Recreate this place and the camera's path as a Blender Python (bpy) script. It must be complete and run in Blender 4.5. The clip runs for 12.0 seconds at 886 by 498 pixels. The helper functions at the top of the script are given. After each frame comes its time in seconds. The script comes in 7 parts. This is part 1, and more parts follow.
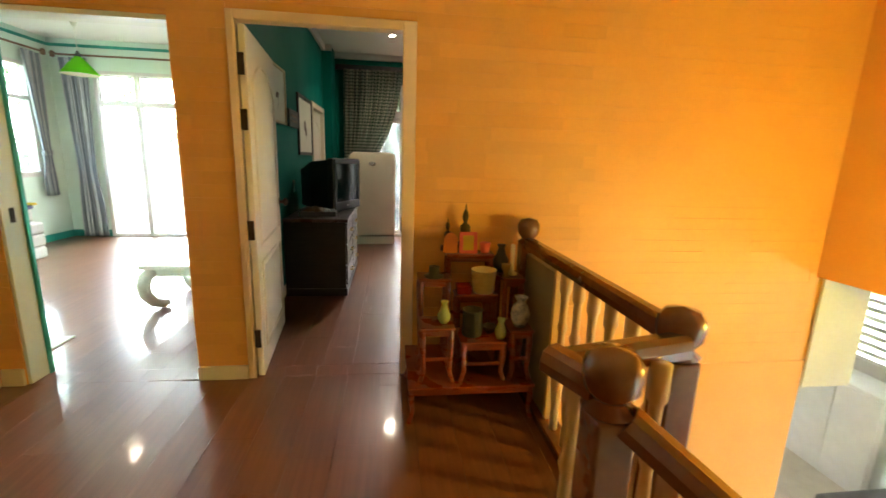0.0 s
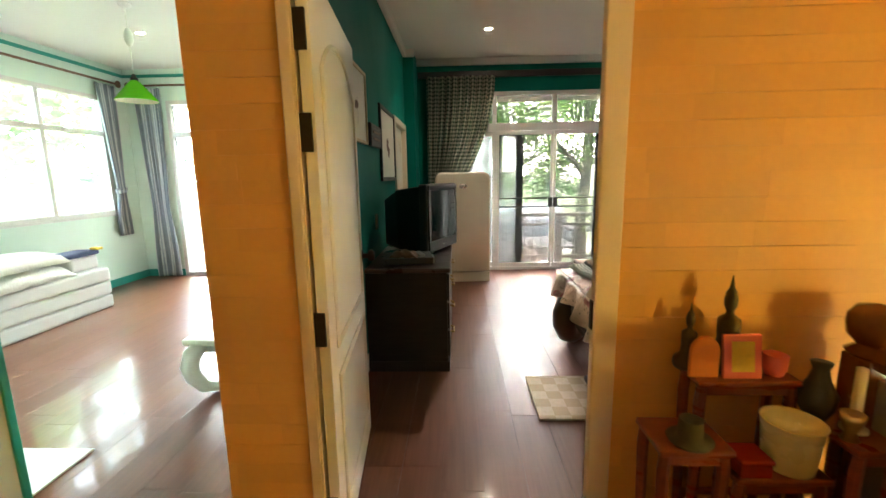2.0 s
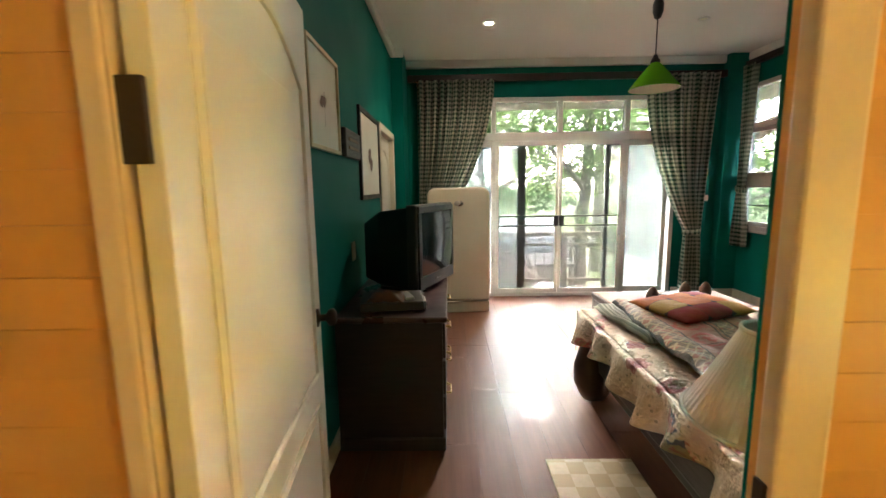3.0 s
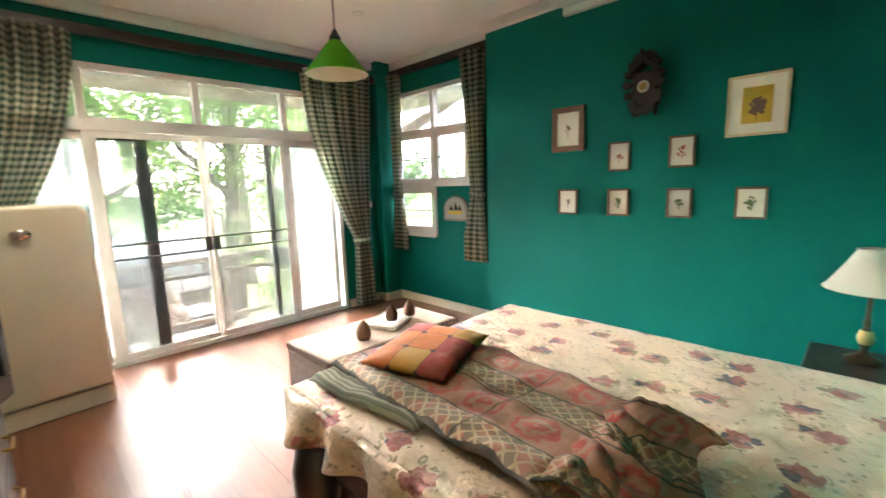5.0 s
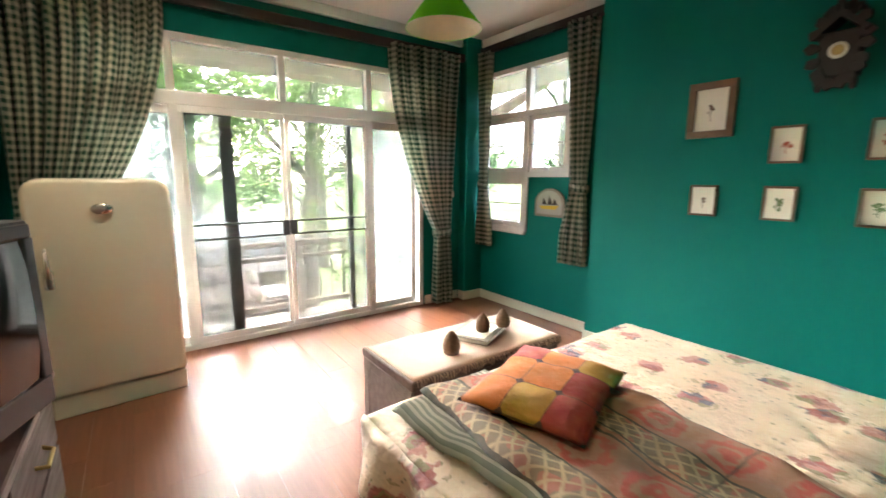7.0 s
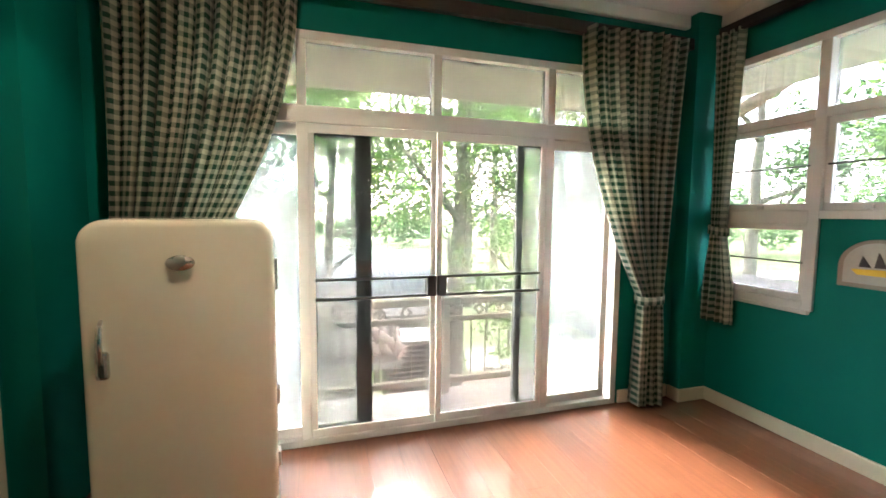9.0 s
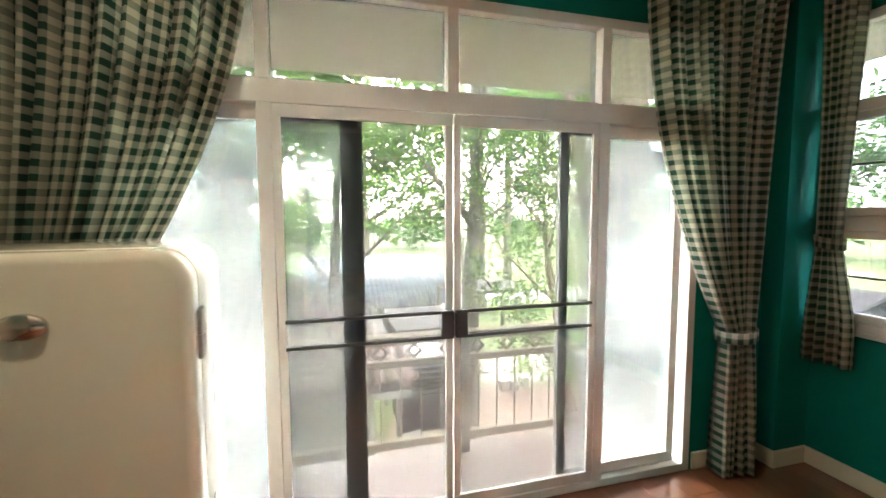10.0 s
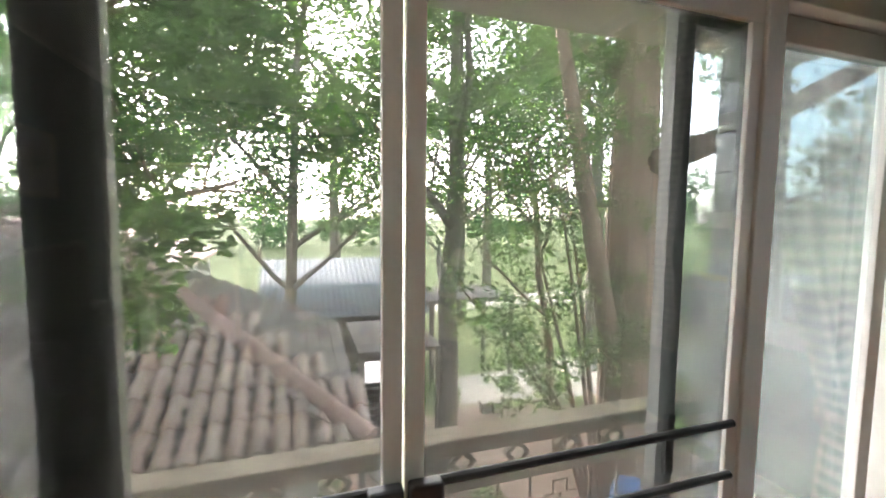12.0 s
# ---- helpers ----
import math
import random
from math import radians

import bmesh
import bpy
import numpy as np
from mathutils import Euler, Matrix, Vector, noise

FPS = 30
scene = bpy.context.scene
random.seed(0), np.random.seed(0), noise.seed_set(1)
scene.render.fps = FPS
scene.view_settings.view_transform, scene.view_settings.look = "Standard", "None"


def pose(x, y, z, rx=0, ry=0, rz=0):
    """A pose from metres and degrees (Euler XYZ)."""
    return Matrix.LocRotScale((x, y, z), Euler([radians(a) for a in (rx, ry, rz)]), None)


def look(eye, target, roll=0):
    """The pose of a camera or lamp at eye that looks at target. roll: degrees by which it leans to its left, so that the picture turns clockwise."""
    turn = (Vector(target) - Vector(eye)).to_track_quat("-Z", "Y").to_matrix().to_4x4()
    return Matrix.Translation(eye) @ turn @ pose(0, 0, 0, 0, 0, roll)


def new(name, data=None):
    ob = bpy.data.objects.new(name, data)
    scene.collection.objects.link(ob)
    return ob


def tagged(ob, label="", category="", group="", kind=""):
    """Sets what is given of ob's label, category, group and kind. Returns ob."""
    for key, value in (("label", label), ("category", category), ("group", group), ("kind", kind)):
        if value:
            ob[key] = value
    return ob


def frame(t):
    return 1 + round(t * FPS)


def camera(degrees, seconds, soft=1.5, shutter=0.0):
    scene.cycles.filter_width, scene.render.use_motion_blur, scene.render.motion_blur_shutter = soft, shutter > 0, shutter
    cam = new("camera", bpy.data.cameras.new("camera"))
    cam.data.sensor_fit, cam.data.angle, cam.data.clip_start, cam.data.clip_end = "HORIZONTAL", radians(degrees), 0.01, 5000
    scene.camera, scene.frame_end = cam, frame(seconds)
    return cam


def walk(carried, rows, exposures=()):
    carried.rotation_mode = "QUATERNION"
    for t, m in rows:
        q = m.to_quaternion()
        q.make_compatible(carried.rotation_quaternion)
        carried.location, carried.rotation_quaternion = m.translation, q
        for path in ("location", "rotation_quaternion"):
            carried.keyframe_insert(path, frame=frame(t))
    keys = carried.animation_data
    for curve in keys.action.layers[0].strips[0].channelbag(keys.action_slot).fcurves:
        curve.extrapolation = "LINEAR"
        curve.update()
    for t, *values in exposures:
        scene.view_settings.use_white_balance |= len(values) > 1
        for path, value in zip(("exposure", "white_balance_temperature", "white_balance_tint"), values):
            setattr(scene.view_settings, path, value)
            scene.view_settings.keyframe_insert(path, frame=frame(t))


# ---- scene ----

# camera and walk
cam = camera(92.6, 12.0, shutter=0.25)
PATH = [
    (0, (0.25, 0.188, 1.32), (0.5, 2.129, 0.91), 1.8),
    (0.5, (0.142, 0.384, 1.336), (0.139, 2.337, 0.906), 0.7),
    (1, (0.094, 0.71, 1.347), (-0.028, 2.667, 0.954), -1.1),
    (1.5, (0.01, 1.061, 1.343), (-0.149, 3.02, 0.973), 0.5),
    (2, (-0.09, 1.4, 1.371), (-0.159, 3.369, 1.029), -1.0),
    (2.5, (-0.118, 1.758, 1.367), (-0.211, 3.734, 1.072), -1.4),
    (2.7, (-0.126, 1.893, 1.382), (-0.205, 3.871, 1.094), -1.2),
    (4.3, (-0.049, 2.88, 1.45), (0.662, 4.731, 1.194), -1.0),
    (4.5, (-0.028, 2.957, 1.444), (0.893, 4.713, 1.183), -1.3),
    (5, (0.0, 3.089, 1.467), (1.391, 4.493, 1.161), -1.8),
    (5.5, (-0.008, 3.149, 1.462), (1.635, 4.239, 1.128), -1.2),
    (6, (-0.003, 3.171, 1.443), (1.681, 4.194, 1.098), -0.1),
    (6.5, (0.023, 3.313, 1.42), (1.547, 4.559, 1.066), 0.4),
    (7, (0.151, 3.571, 1.428), (1.306, 5.169, 1.094), 0.3),
    (7.5, (0.252, 3.833, 1.432), (1.115, 5.608, 1.107), 0.5),
    (9.5, (0.589, 5.201, 1.454), (1.15, 7.115, 1.309), 0.2),
    (10, (0.682, 5.554, 1.493), (1.209, 7.477, 1.337), -0.2),
    (10.5, (0.78, 5.888, 1.534), (1.268, 7.82, 1.36), -0.1),
    (11, (0.858, 6.224, 1.535), (1.345, 8.155, 1.343), -0.6),
    (11.5, (0.988, 6.527, 1.488), (1.528, 8.446, 1.322), -0.1),
    (12, (1.103, 6.8, 1.495), (1.729, 8.693, 1.336), 0.6),
]
EXPOSURES = [(0, 6.97), (1.5, 6.97), (2.7, 7.1), (4.5, 7.75), (7.5, 7.65), (9.5, 7.4), (10.5, 6.95), (12, 6.05)]
walk(cam, [(t, look(eye, target, roll)) for t, eye, target, roll in PATH], EXPOSURES)

# world and sun
world = bpy.data.worlds.new("sky")
scene.world = world
world.use_nodes = True
wn = world.node_tree
sky = wn.nodes.new("ShaderNodeTexSky")
sky.sky_type, sky.sun_disc = "NISHITA", False
sky.sun_elevation, sky.sun_rotation = radians(23), radians(-4)
sky.air_density, sky.dust_density = 1.0, 3.0
wn.nodes["Background"].inputs["Strength"].default_value = 0.15
overcast = wn.nodes.new("ShaderNodeHueSaturation")
overcast.inputs["Saturation"].default_value = 0.4
wn.links.new(sky.outputs[0], overcast.inputs["Color"])
wn.links.new(overcast.outputs[0], wn.nodes["Background"].inputs["Color"])
sun = new("sun", bpy.data.lights.new("sun", "SUN"))
sun.data.energy, sun.data.angle, sun.data.color = 0.85, radians(50), (0.95, 0.98, 1.0)
sun.matrix_world = look((-1.1, 16, 6.8), (0, 0, 0))


def lamp(name, kind, m, watts, colour, size=0.05, spread=None):
    ob = new(name, bpy.data.lights.new(name, kind))
    ob.data.energy, ob.data.color = watts, colour
    if kind == "AREA":
        ob.data.shape, ob.data.size = "DISK", size
        if spread:
            ob.data.spread = radians(spread)
    else:
        ob.data.shadow_soft_size = size
    ob.matrix_world = m
    return ob


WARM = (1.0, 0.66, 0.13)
# ---- materials ----


def nodes_of(name):
    m = bpy.data.materials.new(name)
    m.use_nodes = True
    return m, m.node_tree, m.node_tree.nodes["Principled BSDF"]


def node(nt, kind, **values):
    n = nt.nodes.new(kind)
    for key, value in values.items():
        n.inputs[key.replace("_", " ")].default_value = value
    return n


def ramp_mix(nt, fac, a, b):
    """A colour mix between two colours or sockets."""
    n = nt.nodes.new("ShaderNodeMix")
    n.data_type = "RGBA"
    for k, v in ((6, a), (7, b)):
        if isinstance(v, bpy.types.NodeSocket):
            nt.links.new(v, n.inputs[k])
        else:
            n.inputs[k].default_value = (*v, 1)
    if isinstance(fac, bpy.types.NodeSocket):
        nt.links.new(fac, n.inputs[0])
    else:
        n.inputs[0].default_value = fac
    return n.outputs[2]


def calc(nt, op, a, b=0.0, c=0.0):
    n = nt.nodes.new("ShaderNodeMath")
    n.operation = op
    for k, v in enumerate((a, b, c)):
        if isinstance(v, bpy.types.NodeSocket):
            nt.links.new(v, n.inputs[k])
        else:
            n.inputs[k].default_value = v
    return n.outputs[0]


def noise_of(nt, vec, scale, detail=3.0, rough=0.55):
    n = node(nt, "ShaderNodeTexNoise", Scale=scale, Detail=detail, Roughness=rough)
    nt.links.new(vec, n.inputs["Vector"])
    return n.outputs["Fac"]


def ranged(nt, fac, lo, hi, a=0.0, b=1.0):
    n = node(nt, "ShaderNodeMapRange")
    nt.links.new(fac, n.inputs["Value"])
    for k, v in (("From Min", lo), ("From Max", hi), ("To Min", a), ("To Max", b)):
        n.inputs[k].default_value = v
    return n.outputs[0]


def position(nt):
    return nt.nodes.new("ShaderNodeNewGeometry").outputs["Position"]


def stretched(nt, vec, x, y, z):
    n = nt.nodes.new("ShaderNodeMapping")
    n.inputs["Scale"].default_value = (x, y, z)
    nt.links.new(vec, n.inputs["Vector"])
    return n.outputs[0]


def bumped(nt, bsdf, height, strength, distance=0.01):
    n = node(nt, "ShaderNodeBump", Strength=strength, Distance=distance)
    nt.links.new(height, n.inputs["Height"])
    nt.links.new(n.outputs[0], bsdf.inputs["Normal"])


def mat(name, c1, c2=None, rough=0.5, metal=0.0, scale=3.0, fine=60.0, bump=0.15, dist=0.004, stretch=None, vary=0.0, sheen=0.0, coat=0.0, spec=0.5):
    """Colour patches at two scales between c1 and c2, uneven gloss and fine relief."""
    m, nt, b = nodes_of(name)
    vec = position(nt)
    if stretch:
        vec = stretched(nt, vec, *stretch)
    big, small = noise_of(nt, vec, scale), noise_of(nt, vec, fine, 4.0)
    mixed = calc(nt, "ADD", calc(nt, "MULTIPLY", ranged(nt, big, 0.3, 0.7), 0.65), calc(nt, "MULTIPLY", ranged(nt, small, 0.3, 0.7), 0.35))
    c2 = c2 or tuple(0.82 * c for c in c1)
    col = ramp_mix(nt, mixed, c1, c2)
    if vary:
        info = nt.nodes.new("ShaderNodeObjectInfo")
        hsv = nt.nodes.new("ShaderNodeHueSaturation")
        nt.links.new(ranged(nt, info.outputs["Random"], 0, 1, 1 - vary, 1 + vary), hsv.inputs["Value"])
        nt.links.new(col, hsv.inputs["Color"])
        col = hsv.outputs[0]
    nt.links.new(col, b.inputs["Base Color"])
    nt.links.new(ranged(nt, big, 0.3, 0.7, max(0.02, rough - 0.07), min(1, rough + 0.07)), b.inputs["Roughness"])
    b.inputs["Metallic"].default_value = metal
    b.inputs["Coat Weight"].default_value = coat
    b.inputs["Sheen Weight"].default_value = sheen
    b.inputs["Specular IOR Level"].default_value = spec
    if bump:
        bumped(nt, b, small, bump, dist)
    return m


ORANGE = mat("orange_painted_brick", (0.77, 0.38, 0.095), (0.70, 0.33, 0.08), 0.55, scale=2.0, fine=45, bump=0.35, vary=0.05)
ORANGE_PLAIN = mat("orange_painted_plaster", (0.77, 0.38, 0.095), (0.70, 0.33, 0.08), 0.6, scale=1.5, fine=70)
CREAM_WALL = mat("pale_hall_plaster", (0.72, 0.62, 0.50), (0.66, 0.55, 0.43), 0.6, fine=70)
TEAL = mat("teal_wall_paint", (0.0, 0.165, 0.136), (0.0, 0.148, 0.122), 0.6, scale=1.2, fine=90, bump=0.12, spec=0.12)
TEAL_TRIM = mat("teal_trim_paint", (0.02, 0.33, 0.27), None, 0.4, fine=80, bump=0.05)
MINT = mat("mint_wall_paint", (0.70, 0.82, 0.74), (0.66, 0.79, 0.70), 0.6, scale=1.2, fine=90, bump=0.1)
WHITE = mat("white_ceiling_paint", (0.80, 0.79, 0.75), (0.76, 0.75, 0.71), 0.7, scale=0.8, fine=60, bump=0.08)
TRIM = mat("cream_gloss_trim", (0.80, 0.72, 0.58), (0.74, 0.66, 0.52), 0.35, scale=4, fine=90, bump=0.06)
DOORFRAME = mat("peach_door_frame", (0.82, 0.64, 0.47), (0.76, 0.57, 0.40), 0.4, scale=4, fine=90, bump=0.06)
DOORPAINT = mat("cream_door_paint", (0.82, 0.76, 0.66), (0.78, 0.71, 0.60), 0.4, scale=3, fine=80, bump=0.06)
ALU = mat("white_aluminium", (0.70, 0.69, 0.67), (0.62, 0.61, 0.59), 0.35, scale=5, fine=120, bump=0.04)
BLACKMETAL = mat("black_metal", (0.03, 0.03, 0.03), None, 0.4, fine=120, bump=0.05)
# even amber tone puts the warm backlight on the balusters into their colour
BALUSTER = mat("amber_baluster_wood", (0.66, 0.42, 0.19), (0.54, 0.32, 0.13), 0.35, scale=6, fine=60, stretch=(1, 1, 0.2), bump=0.06, coat=0.3)
HINGE = mat("dark_bronze_hinge", (0.06, 0.04, 0.03), None, 0.4, metal=0.7, fine=120, bump=0.1)
STEEL = mat("worn_steel", (0.55, 0.52, 0.47), (0.42, 0.40, 0.36), 0.28, metal=1.0, fine=120, bump=0.05)
BRASS = mat("aged_brass", (0.62, 0.44, 0.18), (0.45, 0.31, 0.12), 0.32, metal=1.0, fine=90, bump=0.08)
ROSEWOOD = mat("varnished_red_wood", (0.27, 0.05, 0.014), (0.15, 0.026, 0.008), 0.3, scale=6, fine=40, stretch=(1, 1, 8), bump=0.08, coat=0.4)
RAILWOOD = mat("varnished_brown_wood", (0.20, 0.065, 0.022), (0.12, 0.036, 0.012), 0.22, scale=6, fine=40, bump=0.08, coat=0.5)
DARKWOOD = mat("dark_stained_wood", (0.035, 0.020, 0.016), (0.018, 0.010, 0.008), 0.38, scale=5, fine=50, stretch=(1, 1, 10), bump=0.1)
BEDWOOD = mat("dark_umber_bed_wood", (0.05, 0.033, 0.024), (0.032, 0.02, 0.014), 0.34, scale=5, fine=50, bump=0.08)
PINKWOOD = mat("reddish_dark_top", (0.10, 0.042, 0.032), (0.06, 0.026, 0.02), 0.3, scale=5, fine=50, bump=0.08)
FRAMEWOOD = mat("brown_picture_wood", (0.20, 0.105, 0.055), (0.13, 0.065, 0.033), 0.45, scale=12, fine=90, bump=0.1)
PALEFRAME = mat("pale_gilt_wood", (0.72, 0.60, 0.38), (0.60, 0.47, 0.28), 0.45, scale=12, fine=90, bump=0.1)
PAPER = mat("ivory_paper", (0.80, 0.77, 0.68), (0.75, 0.72, 0.62), 0.6, scale=6, fine=90, bump=0.03)
OCHREPAPER = mat("ochre_print", (0.62, 0.42, 0.05), (0.52, 0.34, 0.04), 0.6, scale=14, fine=90, bump=0.03)
INK = mat("sepia_ink", (0.10, 0.06, 0.05), (0.22, 0.15, 0.12), 0.7, scale=60, fine=160, bump=0)
INKGREEN = mat("green_ink", (0.16, 0.24, 0.10), (0.10, 0.16, 0.08), 0.7, scale=60, fine=160, bump=0)
INKRED = mat("red_ink", (0.50, 0.12, 0.08), (0.36, 0.10, 0.06), 0.7, scale=60, fine=160, bump=0)
FRIDGE = mat("cream_enamel", (0.82, 0.76, 0.61), (0.78, 0.71, 0.56), 0.16, scale=2.5, fine=30, bump=0.015, coat=0.3)
BLACKPLASTIC = mat("black_tv_plastic", (0.018, 0.018, 0.020), (0.028, 0.027, 0.028), 0.42, scale=6, fine=250, bump=0.1, dist=0.001)
GREYPLASTIC = mat("charcoal_plastic", (0.055, 0.052, 0.052), (0.042, 0.040, 0.040), 0.4, scale=6, fine=250, bump=0.1, dist=0.001)
SILVER = mat("silver_plastic", (0.62, 0.62, 0.62), (0.55, 0.55, 0.55), 0.3, metal=0.6, fine=200, bump=0.03)
SCREEN = mat("tube_glass", (0.012, 0.013, 0.014), None, 0.08, fine=20, bump=0.0, spec=0.3)
SHADE = mat("cream_lamp_fabric", (0.80, 0.74, 0.62), (0.75, 0.68, 0.55), 0.8, fine=200, bump=0.15, dist=0.001)
SHADEIN = mat("opal_inner_shade", (0.85, 0.80, 0.62), None, 0.3, fine=20, bump=0.0)
WICKER = mat("brown_cone_weave", (0.20, 0.10, 0.045), (0.12, 0.055, 0.025), 0.7, scale=60, fine=220, bump=0.5)
TRUNKWOOD = mat("grey_brown_chest_wood", (0.20, 0.165, 0.14), (0.13, 0.10, 0.085), 0.42, scale=4, fine=50, stretch=(1, 8, 8), bump=0.12)
TRUNKDARK = mat("dark_chest_wood", (0.13, 0.075, 0.05), (0.075, 0.042, 0.03), 0.4, scale=4, fine=50, stretch=(1, 8, 8), bump=0.12)
RUNNER = mat("beige_runner_cloth", (0.50, 0.35, 0.25), (0.43, 0.29, 0.205), 0.9, scale=6, fine=300, bump=0.3, dist=0.001, sheen=0.2)
MATTRESS = mat("pale_mattress_cloth", (0.70, 0.68, 0.66), (0.62, 0.60, 0.59), 0.9, scale=3, fine=150, bump=0.25, sheen=0.2)
DUVET = mat("white_duvet", (0.82, 0.80, 0.74), (0.76, 0.73, 0.64), 0.9, scale=8, fine=30, bump=0.5, dist=0.02, sheen=0.2)
NAVY = mat("navy_cloth", (0.03, 0.045, 0.10), (0.05, 0.07, 0.14), 0.9, scale=12, fine=200, bump=0.3)
YELLOW = mat("yellow_cloth", (0.72, 0.50, 0.05), None, 0.8, fine=200, bump=0.2)
WHITEWOOD = mat("whitewashed_wood", (0.74, 0.74, 0.66), (0.66, 0.66, 0.58), 0.4, scale=5, fine=60, bump=0.08)
PALEMAT = mat("pale_mat_cloth", (0.80, 0.84, 0.79), (0.74, 0.79, 0.74), 0.9, scale=6, fine=220, bump=0.25, dist=0.001)
BRONZE = mat("dark_bronze_figure", (0.05, 0.035, 0.022), (0.10, 0.07, 0.03), 0.4, metal=0.6, scale=20, fine=120, bump=0.1)
CREAMPOT = mat("cream_glazed_pot", (0.78, 0.68, 0.42), (0.72, 0.61, 0.36), 0.3, scale=9, fine=90, bump=0.04)
GREENPOT = mat("celadon_glaze", (0.42, 0.48, 0.24), (0.34, 0.42, 0.18), 0.2, scale=25, fine=120, bump=0.04)
BLUEPOT = mat("blue_white_porcelain", (0.80, 0.80, 0.78), (0.10, 0.14, 0.34), 0.2, scale=22, fine=60, bump=0.02)
DARKPOT = mat("dark_stone_pot", (0.035, 0.035, 0.032), (0.06, 0.058, 0.05), 0.5, scale=25, fine=90, bump=0.3)
REDLACQ = mat("red_lacquer", (0.35, 0.03, 0.02), (0.26, 0.02, 0.015), 0.25, fine=90, bump=0.04)
PINKCARD = mat("pink_card", (0.75, 0.14, 0.12), (0.66, 0.11, 0.10), 0.5, fine=90, bump=0.03)
ORANGECARD = mat("orange_card", (0.70, 0.22, 0.04), (0.62, 0.18, 0.035), 0.5, fine=90, bump=0.03)
PLAQUESKY = mat("grey_painted_sky", (0.46, 0.45, 0.40), (0.38, 0.37, 0.32), 0.7, scale=8, fine=90, bump=0.05)
GREYBOARD = mat("grey_panel_board", (0.30, 0.27, 0.22), (0.24, 0.21, 0.17), 0.6, fine=60, bump=0.1)
CONCRETE = mat("painted_concrete", (0.62, 0.56, 0.48), (0.50, 0.44, 0.37), 0.8, scale=3, fine=50, bump=0.3)
BALCONYFLOOR = mat("pink_balcony_tile", (0.58, 0.46, 0.42), (0.50, 0.39, 0.36), 0.45, scale=3, fine=60, bump=0.1)
RAILPAINT = mat("weathered_cream_rail", (0.66, 0.56, 0.42), (0.45, 0.34, 0.24), 0.7, scale=7, fine=60, bump=0.3)
SOFFIT = mat("beige_soffit_board", (0.76, 0.70, 0.60), (0.70, 0.63, 0.53), 0.7, scale=2, fine=50, stretch=(0.3, 4, 1), bump=0.1)
ROOFDARK = mat("grey_weathered_tile", (0.70, 0.62, 0.58), (0.26, 0.22, 0.20), 0.9, scale=4, fine=30, bump=0.5, dist=0.01, vary=0.15)
RIDGE = mat("pink_ridge_tile", (0.72, 0.48, 0.42), (0.50, 0.34, 0.30), 0.85, scale=5, fine=30, bump=0.4, dist=0.01, vary=0.15)
BARK = mat("rough_bark", (0.46, 0.32, 0.22), (0.21, 0.145, 0.10), 0.95, scale=9, fine=40, stretch=(1, 1, 0.22), bump=1.0, dist=0.03)
PALEBARK = mat("grey_bark", (0.30, 0.27, 0.22), (0.16, 0.135, 0.11), 0.95, scale=9, fine=40, stretch=(1, 1, 0.3), bump=0.8, dist=0.02)
LAWN = mat("mown_grass", (0.13, 0.19, 0.06), (0.20, 0.22, 0.10), 0.95, scale=0.6, fine=30, bump=0.6, dist=0.02, spec=0.1)
SOIL = mat("red_sandy_ground", (0.42, 0.29, 0.22), (0.34, 0.25, 0.19), 0.95, scale=0.8, fine=30, bump=0.5, dist=0.02)
SHEDWALL = mat("whitewashed_wall", (0.66, 0.64, 0.60), (0.54, 0.52, 0.48), 0.85, scale=2, fine=50, bump=0.2)
TIN = mat("grey_tin_roof", (0.17, 0.155, 0.15), (0.10, 0.09, 0.085), 0.95, scale=2, fine=50, bump=0.1, spec=0.1)
SHEETROOF = mat("blue_grey_sheet", (0.36, 0.38, 0.40), (0.26, 0.27, 0.28), 0.7, scale=2, fine=30, bump=0.1)
BLUEPLASTIC = mat("blue_plastic", (0.05, 0.14, 0.36), None, 0.5, fine=90, bump=0.05)


def tile_mat():
    """Chalky pink clay with broken blotches of dark moss, darker towards the troughs."""
    m, nt, b = nodes_of("mossy_clay_tile")
    pos = position(nt)
    co = nt.nodes.new("ShaderNodeTexCoord").outputs["Object"]
    sep = nt.nodes.new("ShaderNodeSeparateXYZ")
    nt.links.new(co, sep.inputs[0])
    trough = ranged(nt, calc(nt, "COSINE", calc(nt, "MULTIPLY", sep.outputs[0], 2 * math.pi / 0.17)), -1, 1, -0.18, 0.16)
    info = nt.nodes.new("ShaderNodeObjectInfo")
    chalk = ramp_mix(nt, ranged(nt, noise_of(nt, pos, 5.0, 4.0), 0.3, 0.7), (0.90, 0.76, 0.69), (0.82, 0.60, 0.52))
    chalk = ramp_mix(nt, calc(nt, "GREATER_THAN", info.outputs["Random"], 0.88), chalk, (0.74, 0.44, 0.36))
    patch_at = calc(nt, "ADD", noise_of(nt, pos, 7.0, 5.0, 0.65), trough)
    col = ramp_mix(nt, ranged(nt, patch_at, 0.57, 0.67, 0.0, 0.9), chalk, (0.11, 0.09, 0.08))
    col = ramp_mix(nt, ranged(nt, noise_of(nt, pos, 40.0, 3.0), 0.5, 0.75, 0.0, 0.4), col, (0.30, 0.25, 0.22))
    nt.links.new(col, b.inputs["Base Color"])
    b.inputs["Roughness"].default_value = 0.9
    bumped(nt, b, noise_of(nt, pos, 30.0, 4.0), 0.5, 0.01)
    return m


ROOFTILE = tile_mat()


